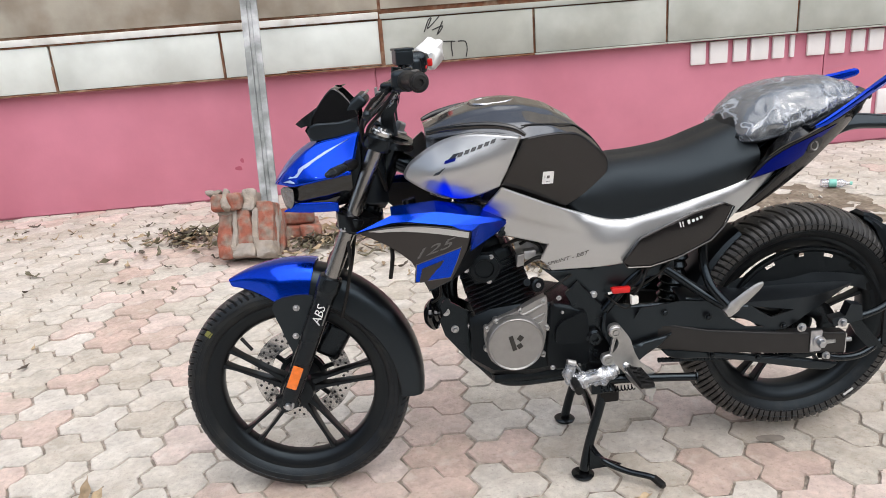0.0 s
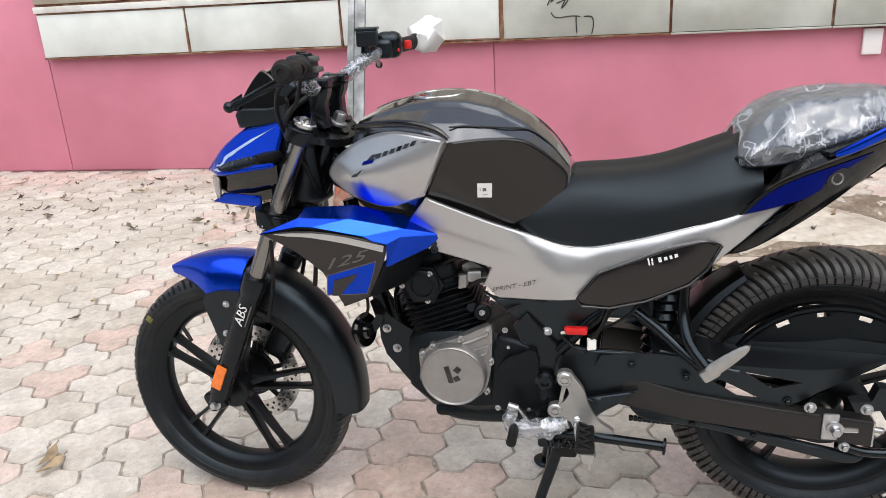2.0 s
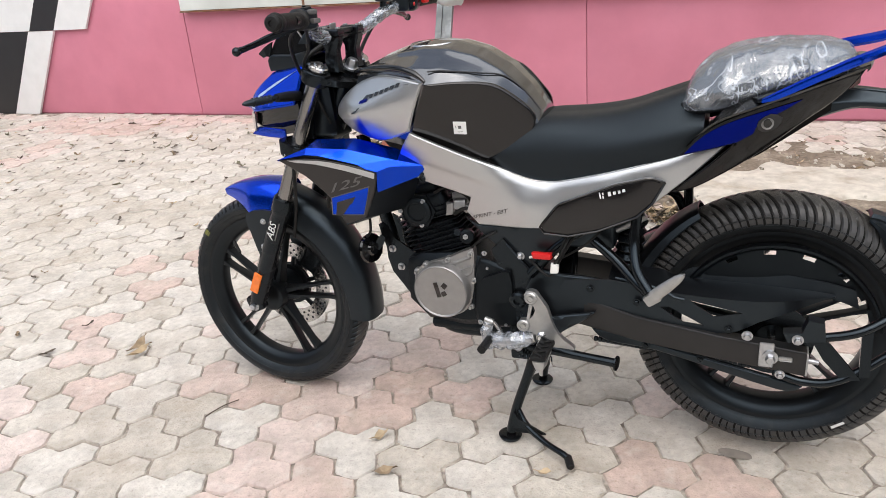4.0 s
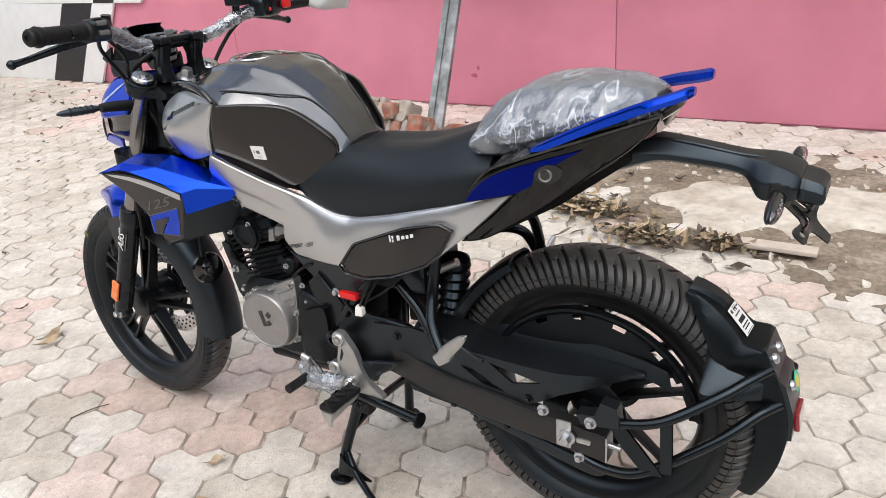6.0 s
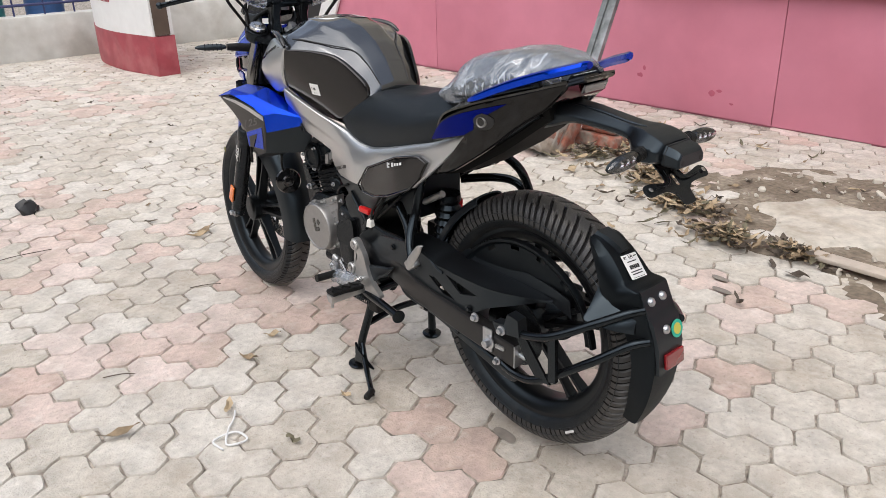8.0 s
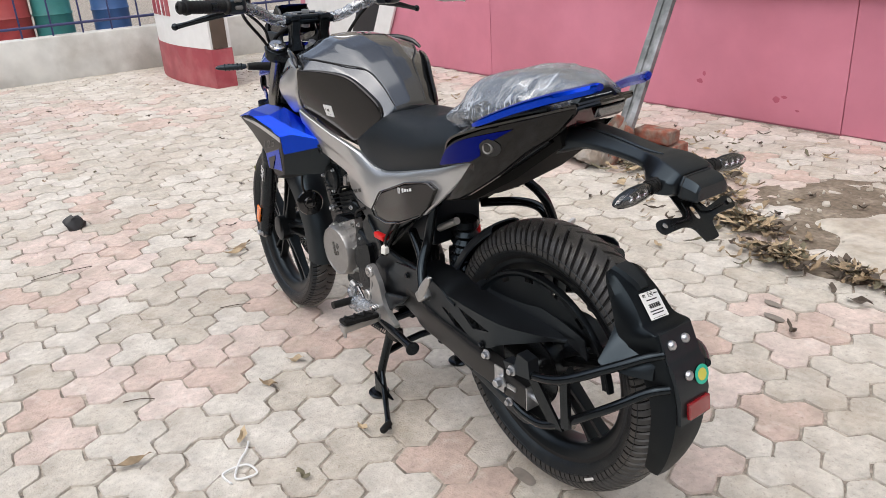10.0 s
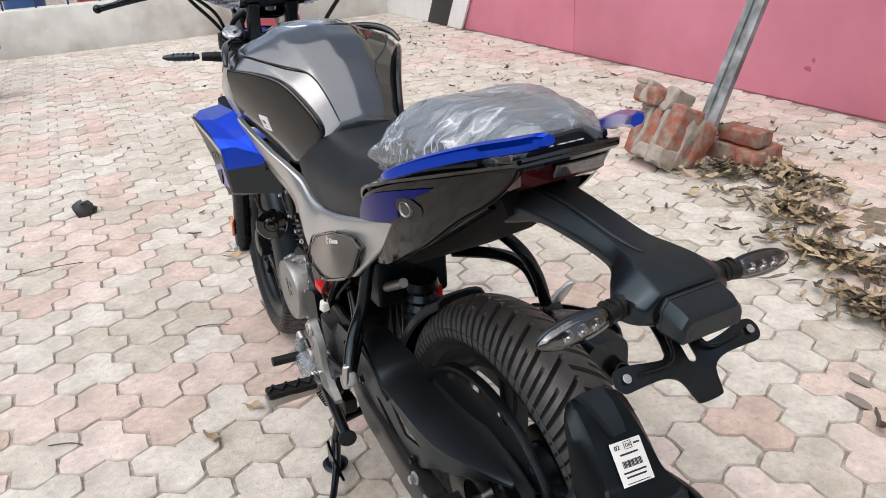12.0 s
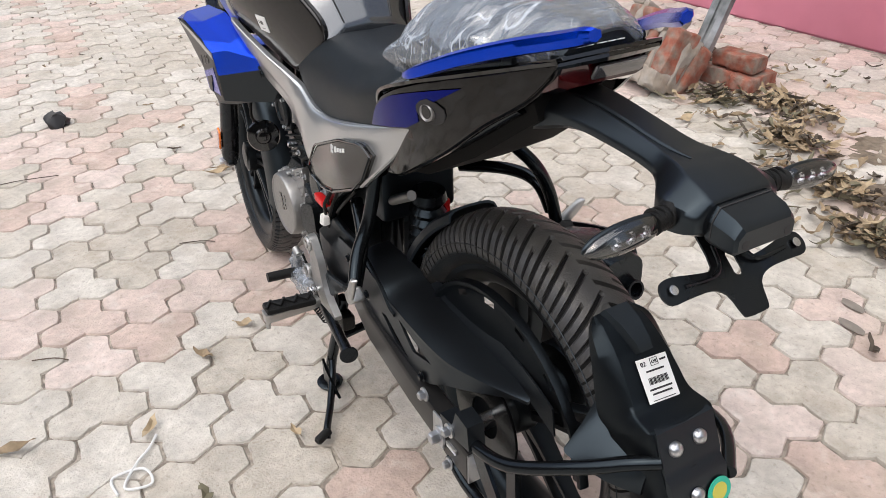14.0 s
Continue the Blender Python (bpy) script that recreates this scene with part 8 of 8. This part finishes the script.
plt = part("stay_plate", loft([[(RC[0] + r * math.cos(radians(a)), y * w, RC[2] + r * math.sin(radians(a))) for y, r in ((-1, r0 - 0.02), (-0.9, r0), (0.9, r0), (1, r0 - 0.02))] for a, r0, w in ((33, 0.3545, 0.047), (32, 0.3600, 0.050), (24.5, 0.3580, 0.050), (23, 0.3570, 0.049), (21, 0.3645, 0.049), (12, 0.3655, 0.046), (3, 0.360, 0.041))]), P_plastic, mud, "ribbed black mounting plate")
for a, y in ((28, -0.023), (28.2, 0.016), (18.0, -0.008)):
    part("dome_bolt", lathe([(0.010, 0), (0.009, 0.004), (0.006, 0.0065), (0.001, 0.0075)], (RC[0] + (0.3585 if a > 20 else 0.3650) * math.cos(radians(a)), y, RC[2] + (0.3585 if a > 20 else 0.3650) * math.sin(radians(a))), (math.cos(radians(a)), 0, math.sin(radians(a))), 20), P_zinc, mud, "shiny domed bolt")
a = radians(16.5)
stk_m = Matrix.Translation((RC[0] + 0.3658 * math.cos(a), 0.026, RC[2] + 0.3658 * math.sin(a))) @ Matrix.Rotation(-a, 4, "Y") @ Matrix.Rotation(radians(90), 4, "Y")
sticker = part("sticker", lathe([(0.019, 0.0), (0.019, 0.001)], n=32, axis=(0, 0, 1)), P_green, mud, "round green and yellow sticker", M=stk_m)
part("print", lathe([(0.012, 0.0), (0.012, 0.0016)], n=24, axis=(0, 0, 1)), P_yellow, sticker, M=stk_m)
a = radians(7.5)
part("reflector", box((RC[0] + 0.3665 * math.cos(a), 0.006, RC[2] + 0.3665 * math.sin(a)), (0.010, 0.060, 0.034), 0.003, Matrix.Rotation(-a, 4, "Y")), P_redlens, mud, "red rear reflector")
for sd in (-1,):
    for pts in ([(1.39, -0.158, 0.402), (1.43, -0.160, 0.400), (1.50, -0.152, 0.420), (1.58, -0.110, 0.465), (1.625, -0.070, 0.490), (1.648, -0.042, 0.497)], [(1.34, -0.150, 0.300), (1.40, -0.152, 0.285), (1.47, -0.150, 0.300), (1.58, -0.118, 0.378), (1.640, -0.075, 0.425), (1.668, -0.045, 0.434)]):
        part("stay", tube(pts, 0.0095, 12, 6), P_frame, mud, "gloss black tubular stay")
    part("stay_link", plate([(1.495, 0.425), (1.515, 0.430), (1.520, 0.315), (1.500, 0.310)], -0.155, -0.145, 1), P_frame, mud)
    part("stay_link", plate([(1.400, 0.395), (1.430, 0.395), (1.505, 0.305), (1.470, 0.300), (1.43, 0.345)], -0.156, -0.150, 1), P_frame, mud)
    part("gusset", plate([(1.395, 0.44), (1.425, 0.435), (1.43, 0.395), (1.36, 0.385), (1.35, 0.405), (1.385, 0.41)], -0.172, -0.145, 1, bev=0.003), P_plastic, mud, "black stay bracket")
    part("bolt", hexbolt((1.378, -0.172, 0.394), LEFT, 0.009, 0.009), P_zinc, mud)
    part("bolt", hexbolt((1.352, -0.158, 0.300), LEFT, 0.008, 0.009), P_zinc, mud)
part("stay", tube([(1.36, 0.15, 0.36), (1.48, 0.15, 0.40), (1.60, 0.12, 0.44), (1.675, 0.05, 0.455)], 0.0095, 12, 6), P_frame, mud)

# pillion peg hangers, pegs, shock absorber
def peg_shape(p0, p1, wide, thick):
    """A folded footpeg: a tapered blade from root to tip."""
    p0, p1 = Vector(p0), Vector(p1)
    d = (p1 - p0).normalized()
    up = Vector((0, 0, 1)) - d * d.z
    up.normalize()
    o = d.cross(up)
    return loft([[p0.lerp(p1, s_) + up * (w * wide * math.cos(2 * math.pi * k / 12)) + o * (thick * math.sin(2 * math.pi * k / 12)) for k in range(12)] for s_, w in ((0, 0.75), (0.12, 1.0), (0.5, 0.92), (0.82, 0.70), (0.95, 0.42), (1.0, 0.12))])


hg = part("peg_hanger", merge(tube([(1.045, -0.108, 0.650), (1.040, -0.125, 0.570), (1.050, -0.155, 0.515), (1.080, -0.178, 0.475)], 0.0115, 14, 6), tube([(0.945, -0.105, 0.560), (1.00, -0.122, 0.520), (1.04, -0.148, 0.492), (1.078, -0.176, 0.470)], 0.0115, 14, 6)), P_frame, bike, "black tubular pillion peg hanger")
part("lug", box((1.088, -0.182, 0.465), (0.036, 0.024, 0.026), 0.006, Matrix.Rotation(radians(-35), 4, "Y")), P_castal, hg, "bare aluminium lug")
part("pillion_peg", peg_shape((1.084, -0.188, 0.466), (1.152, -0.206, 0.536), 0.0135, 0.0055), P_castal, hg, "folded aluminium pillion footpeg")
part("peg_recess", peg_shape((1.096, -0.1945, 0.480), (1.136, -0.2055, 0.520), 0.0075, 0.0018), P_cover, hg)
hg = part("peg_hanger", merge(tube([(1.09, 0.100, 0.690), (1.125, 0.145, 0.640), (1.128, 0.180, 0.580), (1.128, 0.200, 0.515)], 0.0115, 14, 6), tube([(0.955, 0.105, 0.580), (1.03, 0.160, 0.588), (1.09, 0.182, 0.580), (1.118, 0.196, 0.530)], 0.0115, 14, 6)), P_frame, bike, "black tubular pillion peg hanger")
part("peg_mount", merge(cyl((1.128, 0.190, 0.502), (1.140, 0.226, 0.498), 0.0135, 18, bev=0.002), cyl((1.140, 0.226, 0.498), (1.142, 0.232, 0.4975), 0.010, 14)), P_soft, hg, "black rubber-faced peg mount")
part("pillion_peg", peg_shape((1.128, 0.212, 0.506), (1.134, 0.256, 0.545), 0.013, 0.006), P_castal, hg, "knurled aluminium pillion footpeg")
part("shock", lathe([(0.02, 0), (0.02, 0.03), (0.034, 0.035)] + [(0.034 if k % 2 else 0.027, 0.045 + k * 0.011) for k in range(16)] + [(0.03, 0.225), (0.018, 0.23)], (0.995, 0.0, 0.36), (0.12, 0, 1), 24), P_satin, bike, "black rear shock absorber")
part("reservoir_tube", cyl((0.99, -0.055, 0.565), (1.055, -0.05, 0.600), 0.009, 12), P_castal, bike, "short aluminium tube")

# red and white connectors on loose wires
part("connector", lump(box((0.835, -0.128, 0.520), (0.045, 0.018, 0.016), 0.004), 0.003, 60), P_redplug, bike, "bright red plug")
part("connector", lump(box((0.865, -0.138, 0.495), (0.018, 0.014, 0.022), 0.003), 0.004, 60), P_whiteplug, bike, "white plug")
part("connector", box((1.03, 0.03, 0.545), (0.012, 0.012, 0.035), 0.003), P_redplug, bike, "small red plug")
for pts in ([(0.855, -0.125, 0.52), (0.88, -0.132, 0.545), (0.895, -0.12, 0.58)], [(0.865, -0.135, 0.505), (0.885, -0.142, 0.54), (0.905, -0.12, 0.585)], [(0.80, -0.115, 0.505), (0.85, -0.128, 0.47), (0.88, -0.13, 0.52), (0.91, -0.12, 0.575)], [(0.86, -0.11, 0.50), (0.93, -0.125, 0.55), (0.97, -0.115, 0.59)]):
    part("wire", tube(pts, 0.003, 8, 6), P_soft, bike, "loose black wire")
part("wire", tube([(0.805, -0.126, 0.512), (0.815, -0.130, 0.516), (0.825, -0.128, 0.520)], 0.003, 8, 4), P_whiteplug, bike, "white lead")

# footrest bracket, peg, gear lever, stands
fb = part("footrest_bracket", plate([(0.797, 0.431), (0.806, 0.441), (0.823, 0.440), (0.834, 0.425), (0.850, 0.402), (0.858, 0.375), (0.868, 0.350), (0.886, 0.324), (0.912, 0.305), (0.906, 0.292), (0.872, 0.284), (0.848, 0.296), (0.832, 0.314), (0.813, 0.334), (0.790, 0.336), (0.779, 0.347), (0.783, 0.362), (0.800, 0.366), (0.812, 0.372), (0.822, 0.392), (0.814, 0.408), (0.800, 0.413)], -0.158, -0.143, 2, bev=0.003), P_castal, bike, "cast aluminium footrest bracket")
part("web", plate([(0.800, 0.366), (0.806, 0.364), (0.816, 0.405), (0.808, 0.410)], -0.156, -0.147, 1, bev=0.001), P_castal, fb)
for x, z in ((0.813, 0.424), (0.793, 0.351)):
    part("bolt", lathe([(0.0150, 0), (0.0155, 0.003), (0.013, 0.006), (0.0085, 0.006), (0.0085, 0.003), (0.006, 0.003), (0.006, 0.007), (0.002, 0.007)], (x, -0.158, z), LEFT, 24), P_castal, fb, "polished bolt boss")
part("spring_pin", merge(cyl((0.838, -0.158, 0.332), (0.838, -0.180, 0.332), 0.006, 12), tube([(0.838 + 0.009 * math.cos(k * 1.2), -0.162 - 0.0012 * k, 0.332 + 0.009 * math.sin(k * 1.2)) for k in range(16)], 0.0014, 6, 2)), P_steel, fb, "footpeg pin with spring")
peg = part("footpeg", loft([[(0.848 + dx * w + 0.012 * s, -0.165 - 0.115 * s, 0.318 + 0.008 * s + dz) for dx, dz in ((-1, -0.004), (-0.6, -0.016), (0.6, -0.016), (1, -0.004), (1, 0.004), (-1, 0.004))] for s, w in ((0, 0.012), (0.15, 0.018), (0.9, 0.017), (1.0, 0.012))]), P_castal, bike, "aluminium rider footpeg with black rubber")
part("rubber", box((0.855, -0.226, 0.330), (0.036, 0.100, 0.014), 0.005, Matrix.Rotation(radians(-5), 4, "X")), P_soft, peg, "ribbed black rubber pad")
for k in range(7):
    part("rib", box((0.855, -0.186 - k * 0.0135, 0.3355 + k * 0.0012), (0.030, 0.006, 0.005), 0.002, Matrix.Rotation(radians(35 if k % 2 else -35), 4, "Z")), P_soft, peg)
part("feeler", cyl((0.862, -0.274, 0.318), (0.864, -0.276, 0.296), 0.006, 12, 0.004), P_castal, peg, "peg tip feeler")
gl = part("gear_lever", merge(tube([(0.705, -0.150, 0.340), (0.700, -0.152, 0.312), (0.715, -0.156, 0.300), (0.770, -0.160, 0.308), (0.820, -0.158, 0.322)], [0.010, 0.010, 0.009, 0.010, 0.012], 12, 6), cyl((0.715, -0.150, 0.345), (0.695, -0.150, 0.352), 0.008, 12)), P_castal, bike, "aluminium gear lever wrapped in film")
fm = tube([(0.704, -0.150, 0.345), (0.700, -0.152, 0.312), (0.715, -0.156, 0.300), (0.770, -0.160, 0.308), (0.815, -0.158, 0.322)], [0.013, 0.016, 0.018, 0.021, 0.017], 14, 12)
part("film", lump(fm, 0.008, 70), P_film_t, gl, "crumpled clear packing film")
part("toe_rubber", tube([(0.708, -0.160, 0.305), (0.708, -0.19, 0.307), (0.707, -0.222, 0.309)], 0.0105, 14, 4), P_soft, gl, "black rubber toe piece")
part("linkage", tube([(0.715, -0.145, 0.345), (0.735, -0.14, 0.310), (0.74, -0.14, 0.290)], 0.005, 8), P_steel, gl)
ss = part("side_stand", tube([(0.775, -0.135, 0.283), (0.84, -0.150, 0.290), (0.93, -0.163, 0.289), (1.010, -0.174, 0.288)], [0.013, 0.012, 0.0105, 0.0105], 14, 5), P_frame, bike, "black side stand folded back")
part("foot", lathe([(0.015, 0), (0.0175, 0.001), (0.0175, 0.004), (0.015, 0.005)], (1.010, -0.174, 0.288), (0.97, -0.2, 0.0), 20), P_frame, ss)
part("spring", tube([(0.775 + 0.0022 * k, -0.158 + 0.007 * math.sin(k * 1.57), 0.268 + 0.007 * math.cos(k * 1.57)) for k in range(40)], 0.0016, 6, 2), P_frame, ss, "coil spring")
part("pivot", merge(box((0.785, -0.128, 0.275), (0.06, 0.04, 0.05), 0.006), hexbolt((0.785, -0.150, 0.278), LEFT, 0.009, 0.009)), P_frame, ss)
cs = part("centre_stand", tube([(0.805, -0.095, 0.270), (0.790, -0.105, 0.200), (0.755, -0.118, 0.090), (0.740, -0.124, 0.020)], [0.013, 0.0125, 0.012, 0.013], 14, 5), P_frame, bike, "black steel centre stand")
part("leg", tube([(0.805, 0.095, 0.270), (0.793, 0.115, 0.200), (0.768, 0.140, 0.090), (0.755, 0.152, 0.020)], [0.013, 0.0125, 0.012, 0.013], 14, 5), P_frame, cs)
part("cross_tube", tube([(0.775, -0.110, 0.150), (0.78, 0.0, 0.165), (0.778, 0.125, 0.150)], 0.010, 12, 4), P_frame, cs)
part("cross_tube", cyl((0.803, -0.10, 0.262), (0.803, 0.10, 0.262), 0.012, 14), P_frame, cs)
for y, x in ((-0.124, 0.736), (0.152, 0.752)):
    part("foot", lathe([(0.020, 0), (0.028, 0.004), (0.030, 0.010), (0.020, 0.016)], (x, y, -0.001), (0.05, 0, 1), 24), P_frame, cs, "round pressed steel foot")
part("tang", tube([(0.760, -0.122, 0.085), (0.785, -0.135, 0.050), (0.840, -0.165, 0.030), (0.895, -0.196, 0.026), (0.912, -0.206, 0.012)], [0.008, 0.009, 0.008, 0.008, 0.009], 12, 6), P_frame, cs, "foot lever of the stand")
part("gusset", plate([(0.752, 0.090), (0.765, 0.070), (0.835, 0.035), (0.75, 0.030)], -0.142, -0.136, 1), P_frame, cs)
part("lug", box((0.812, -0.10, 0.222), (0.05, 0.03, 0.035), 0.006), P_soft, cs, "rubber stop block")
part("tip", lathe([(0.010, 0), (0.010, 0.032), (0.007, 0.036)], (0.902, -0.196, 0.022), (0.4, -0.9, -0.1), 14), P_soft, cs)
part("sump_guard", box((0.66, 0, 0.282), (0.28, 0.15, 0.03), 0.012), P_engine, bike)


EVEN_SHADING = False

# ---- a second parked motorcycle far off ----
FAR = pose(-4.75, 0.58, 0, 0, 0, 86)
far = empty("parked_motorcycle", FAR, "dark commuter motorcycle parked by the white wall", "motorcycle")
for x, nm in ((0.0, "rear_wheel"), (-1.26, "front_wheel")):
    c = (x, 0, 0.30)
    w_ = part(nm, ring_mesh([(-0.03, 0.21), (-0.032, 0.225), (0.032, 0.225), (0.03, 0.21), (0, 0.20), (-0.03, 0.21)], c, 48), P_alloy, far)
    part("tyre", ring_mesh([(-0.03, 0.22), (-0.045, 0.25), (-0.04, 0.285), (0, 0.30), (0.04, 0.285), (0.045, 0.25), (0.03, 0.22)], c, 64), P_rubber, w_)
    part("hub", cyl((x, -0.06, 0.30), (x, 0.06, 0.30), 0.06, 20), P_alloy, w_)
    for k in range(5):
        a = 2 * math.pi * k / 5 + 0.4
        part("spoke", box((x + 0.13 * math.cos(a), 0, 0.30 + 0.13 * math.sin(a)), (0.16, 0.02, 0.022), 0.004, Matrix.Rotation(-a, 4, "Y")), P_alloy, w_)
part("mudguard", arc_guard((0, 0, 0.30), 0.335, 150, 20, 0.06, 0.04), P_gloss, far)
part("body", loft([[(x, y * w, z0 + (z1 - z0) * v) for y, v in ((-1, 0.2), (-0.8, 0.9), (0, 1), (0.8, 0.9), (1, 0.2), (0, 0))] for x, w, z0, z1 in ((-1.0, 0.08, 0.62, 0.86), (-0.75, 0.14, 0.60, 0.95), (-0.5, 0.11, 0.58, 0.82), (-0.1, 0.11, 0.60, 0.80), (0.20, 0.07, 0.62, 0.74))]), P_gloss, far, "gloss black tank, seat and tail")
part("tail_lamp", box((0.22, 0, 0.62), (0.06, 0.10, 0.07), 0.012), P_redlens, far, "red tail lamp")
part("plate_guard", box((0.29, 0, 0.46), (0.02, 0.13, 0.24), 0.008, Matrix.Rotation(radians(-22), 4, "Y")), P_plastic, far)
part("engine", lump(box((-0.62, 0, 0.38), (0.34, 0.22, 0.26), 0.03, seg=3), 0.02, 14), P_engine, far)
part("muffler", cyl((-0.5, 0.13, 0.30), (0.12, 0.15, 0.36), 0.04, 18), P_steel, far)
part("fork", cyl((-1.26, 0.08, 0.30), (-1.02, 0.08, 0.90), 0.02, 14), P_steel, far)
part("handlebar", cyl((-1.0, -0.35, 1.0), (-1.0, 0.35, 1.0), 0.012, 12), P_frame, far)
part("main_stand", cyl((-0.45, 0.10, 0.0), (-0.40, 0.10, 0.30), 0.014, 12), P_frame, far)
for y in (-0.09, 0.09):
    part("rear_indicator", box((0.20, y * 1.4, 0.66), (0.03, 0.06, 0.035), 0.008), P_orange, far)


# ---- pavers: three-hexagon concrete blocks, the nearest as pieces of their own ----
A6 = 0.0617
ROW = A6 * math.sqrt(3)


def trihex(sign, gap=0.0024):
    """Outline of three merged hexagons, the single one towards -x (sign 1) or +x (sign -1), centred on the single one."""
    c = [(0, 0), (sign * 1.5 * A6, ROW / 2), (sign * 1.5 * A6, -ROW / 2)]
    edges, known = {}, []

    def key(p):
        for q in known:
            if math.dist(p, q) < 1e-4:
                return q
        known.append(p)
        return p
    for cx, cy in c:
        vs = [(cx + A6 * math.cos(math.pi / 3 * k), cy + A6 * math.sin(math.pi / 3 * k)) for k in range(6)]
        for k in range(6):
            ka, kb = key(vs[k]), key(vs[(k + 1) % 6])
            if (kb, ka) in edges:
                del edges[(kb, ka)]
            else:
                edges[(ka, kb)] = 1
    nxt = {a: b for a, b in edges}
    p = next(iter(nxt))
    loop = [p]
    while nxt[loop[-1]] != p:
        loop.append(nxt[loop[-1]])
    area = sum(p[0] * q[1] - q[0] * p[1] for p, q in zip(loop, loop[1:] + loop[:1]))
    if area < 0:
        loop = loop[::-1]
    base = []
    for p, q, r in zip(loop[-1:] + loop[:-1], loop, loop[1:] + loop[:1]):
        n1 = Vector((p[1] - q[1], q[0] - p[0])).normalized()
        n2 = Vector((q[1] - r[1], r[0] - q[0])).normalized()
        m = (n1 + n2) / (1 + n1.dot(n2))
        base.append(Vector((q[0] + m.x * gap, q[1] + m.y * gap, 0)))
    return base


def paver_rings(base, seed):
    """Side, worn arris and top of a block with a slightly chipped outline."""
    r = random.Random(seed)
    cx = sum(p.x for p in base) / len(base)
    cy = sum(p.y for p in base) / len(base)
    pts = []
    for a, b in zip(base, base[1:] + base[:1]):
        for s in (0.0, 0.12, 0.5, 0.88):
            q = a.lerp(b, s)
            k = r.uniform(0.004, 0.034) if s == 0.0 else 0.0      # worn corners
            pts.append((q.x + (cx - q.x) * k + r.uniform(-1, 1) * 0.0022, q.y + (cy - q.y) * k + r.uniform(-1, 1) * 0.0022))
    rings = []
    for inset, z in ((0.0, -0.015), (0.0008, -0.0035), (0.0035, 0.0)):
        rings.append([(x + (cx - x) / math.hypot(cx - x, cy - y) * inset, y + (cy - y) / math.hypot(cx - x, cy - y) * inset, z) for x, y in pts])
    return rings


BASES = {s: trihex(s) for s in (1, -1)}
shapes = {}
for s in (1, -1):
    for v in range(5):
        for p in (0, 1):
            bm = bmesh.new()
            grid_mesh(bm, paver_rings(BASES[s], s * 10 + v), True, False)
            bm.verts.ensure_lookup_table()
            n = len(bm.verts) // 3
            bm.faces.new([bm.verts[2 * n + i] for i in range(n)])
            bmesh.ops.recalc_face_normals(bm, faces=bm.faces)
            me = bpy.data.meshes.new("paver")
            bm.to_mesh(me)
            bm.free()
            me.materials.append(M_paver[(p, 0)])
            me.polygons.foreach_set("use_smooth", [True] * len(me.polygons))
            me.set_sharp_from_angle(angle=radians(50))
            shapes[(s, v, p)] = me

paving = tagged(new("paving"), "worn grey and pink three-lobed concrete pavers", "paving", kind="structure")
joined = {0: ([], []), 1: ([], [])}
prng = random.Random(11)


def pinkish(x, y):
    """Pink blocks lie in patches and courses among the grey ones."""
    w = 0.07 * noise.noise((x * 4, y * 4, 3.3))
    if -0.38 < x + w < 0.04 and 0.85 < y < 2.05 or 0.0 < x < 0.34 and 1.78 < y + w < 2.02:
        return prng.random() < 0.88
    if 0.66 < x + w < 1.02 and 1.45 < y < 3.3:
        return prng.random() < 0.72
    if -1.55 < x + w < -1.0 and y > 2.2:
        return prng.random() < 0.7
    if x > 0.0 or -1.0 < x < -0.3 and y < 2.2:
        return prng.random() < 0.05
    return noise.noise((x * 0.9, y * 1.2, 7.7)) + 0.35 * prng.uniform(-1, 1) > (0.26 if x > -1.5 else 0.34)


for r in range(-22, 13):
    for half in (0, 1):
        for k in range(-38, 40):
            x = -0.2875 + 3 * A6 * k + (1.5 * A6 if half else 0)
            y = 1.247 + 3 * ROW * r + (1.5 * ROW if half else 0)
            if not (-6.60 < x < 6.4 and -5.5 < y < 5.12 + 0.0708 * x):
                continue
            if inside((x + 0.08 * noise.noise((x * 5, y * 5, 1)), y), SOIL):
                continue
            s = -1 if half else 1
            v, p = prng.randrange(5), int(pinkish(x, y))
            tilt = [prng.uniform(-0.5, 0.5), prng.uniform(-0.5, 0.5)]
            dz = prng.uniform(-0.0030, 0.0015)
            m = pose(x, y, dz, tilt[0], tilt[1], prng.uniform(-0.6, 0.6))
            if 0.9 < y < 3.3 and -1.45 < x < 1.95:
                ob = new("paver", shapes[(s, v, p)])
                ob.parent = paving
                ob.matrix_world = m
            else:
                me = shapes[(s, v, p)]
                V, F = joined[p]
                o = len(V)
                V.extend([tuple(m @ q.co) for q in me.vertices])
                F.extend([tuple(o + i for i in f.vertices) for f in me.polygons])
for p, (V, F) in joined.items():
    me = bpy.data.meshes.new("pavers")
    me.from_pydata(V, [], F)
    me.materials.append(M_paver[(p, 1)])
    me.polygons.foreach_set("use_smooth", [True] * len(me.polygons))
    me.set_sharp_from_angle(angle=radians(50))
    ob = new("pavers", me)
    ob.parent = paving
    tagged(ob, ("pinkish" if p else "grey") + " concrete pavers further off", kind="stuff")
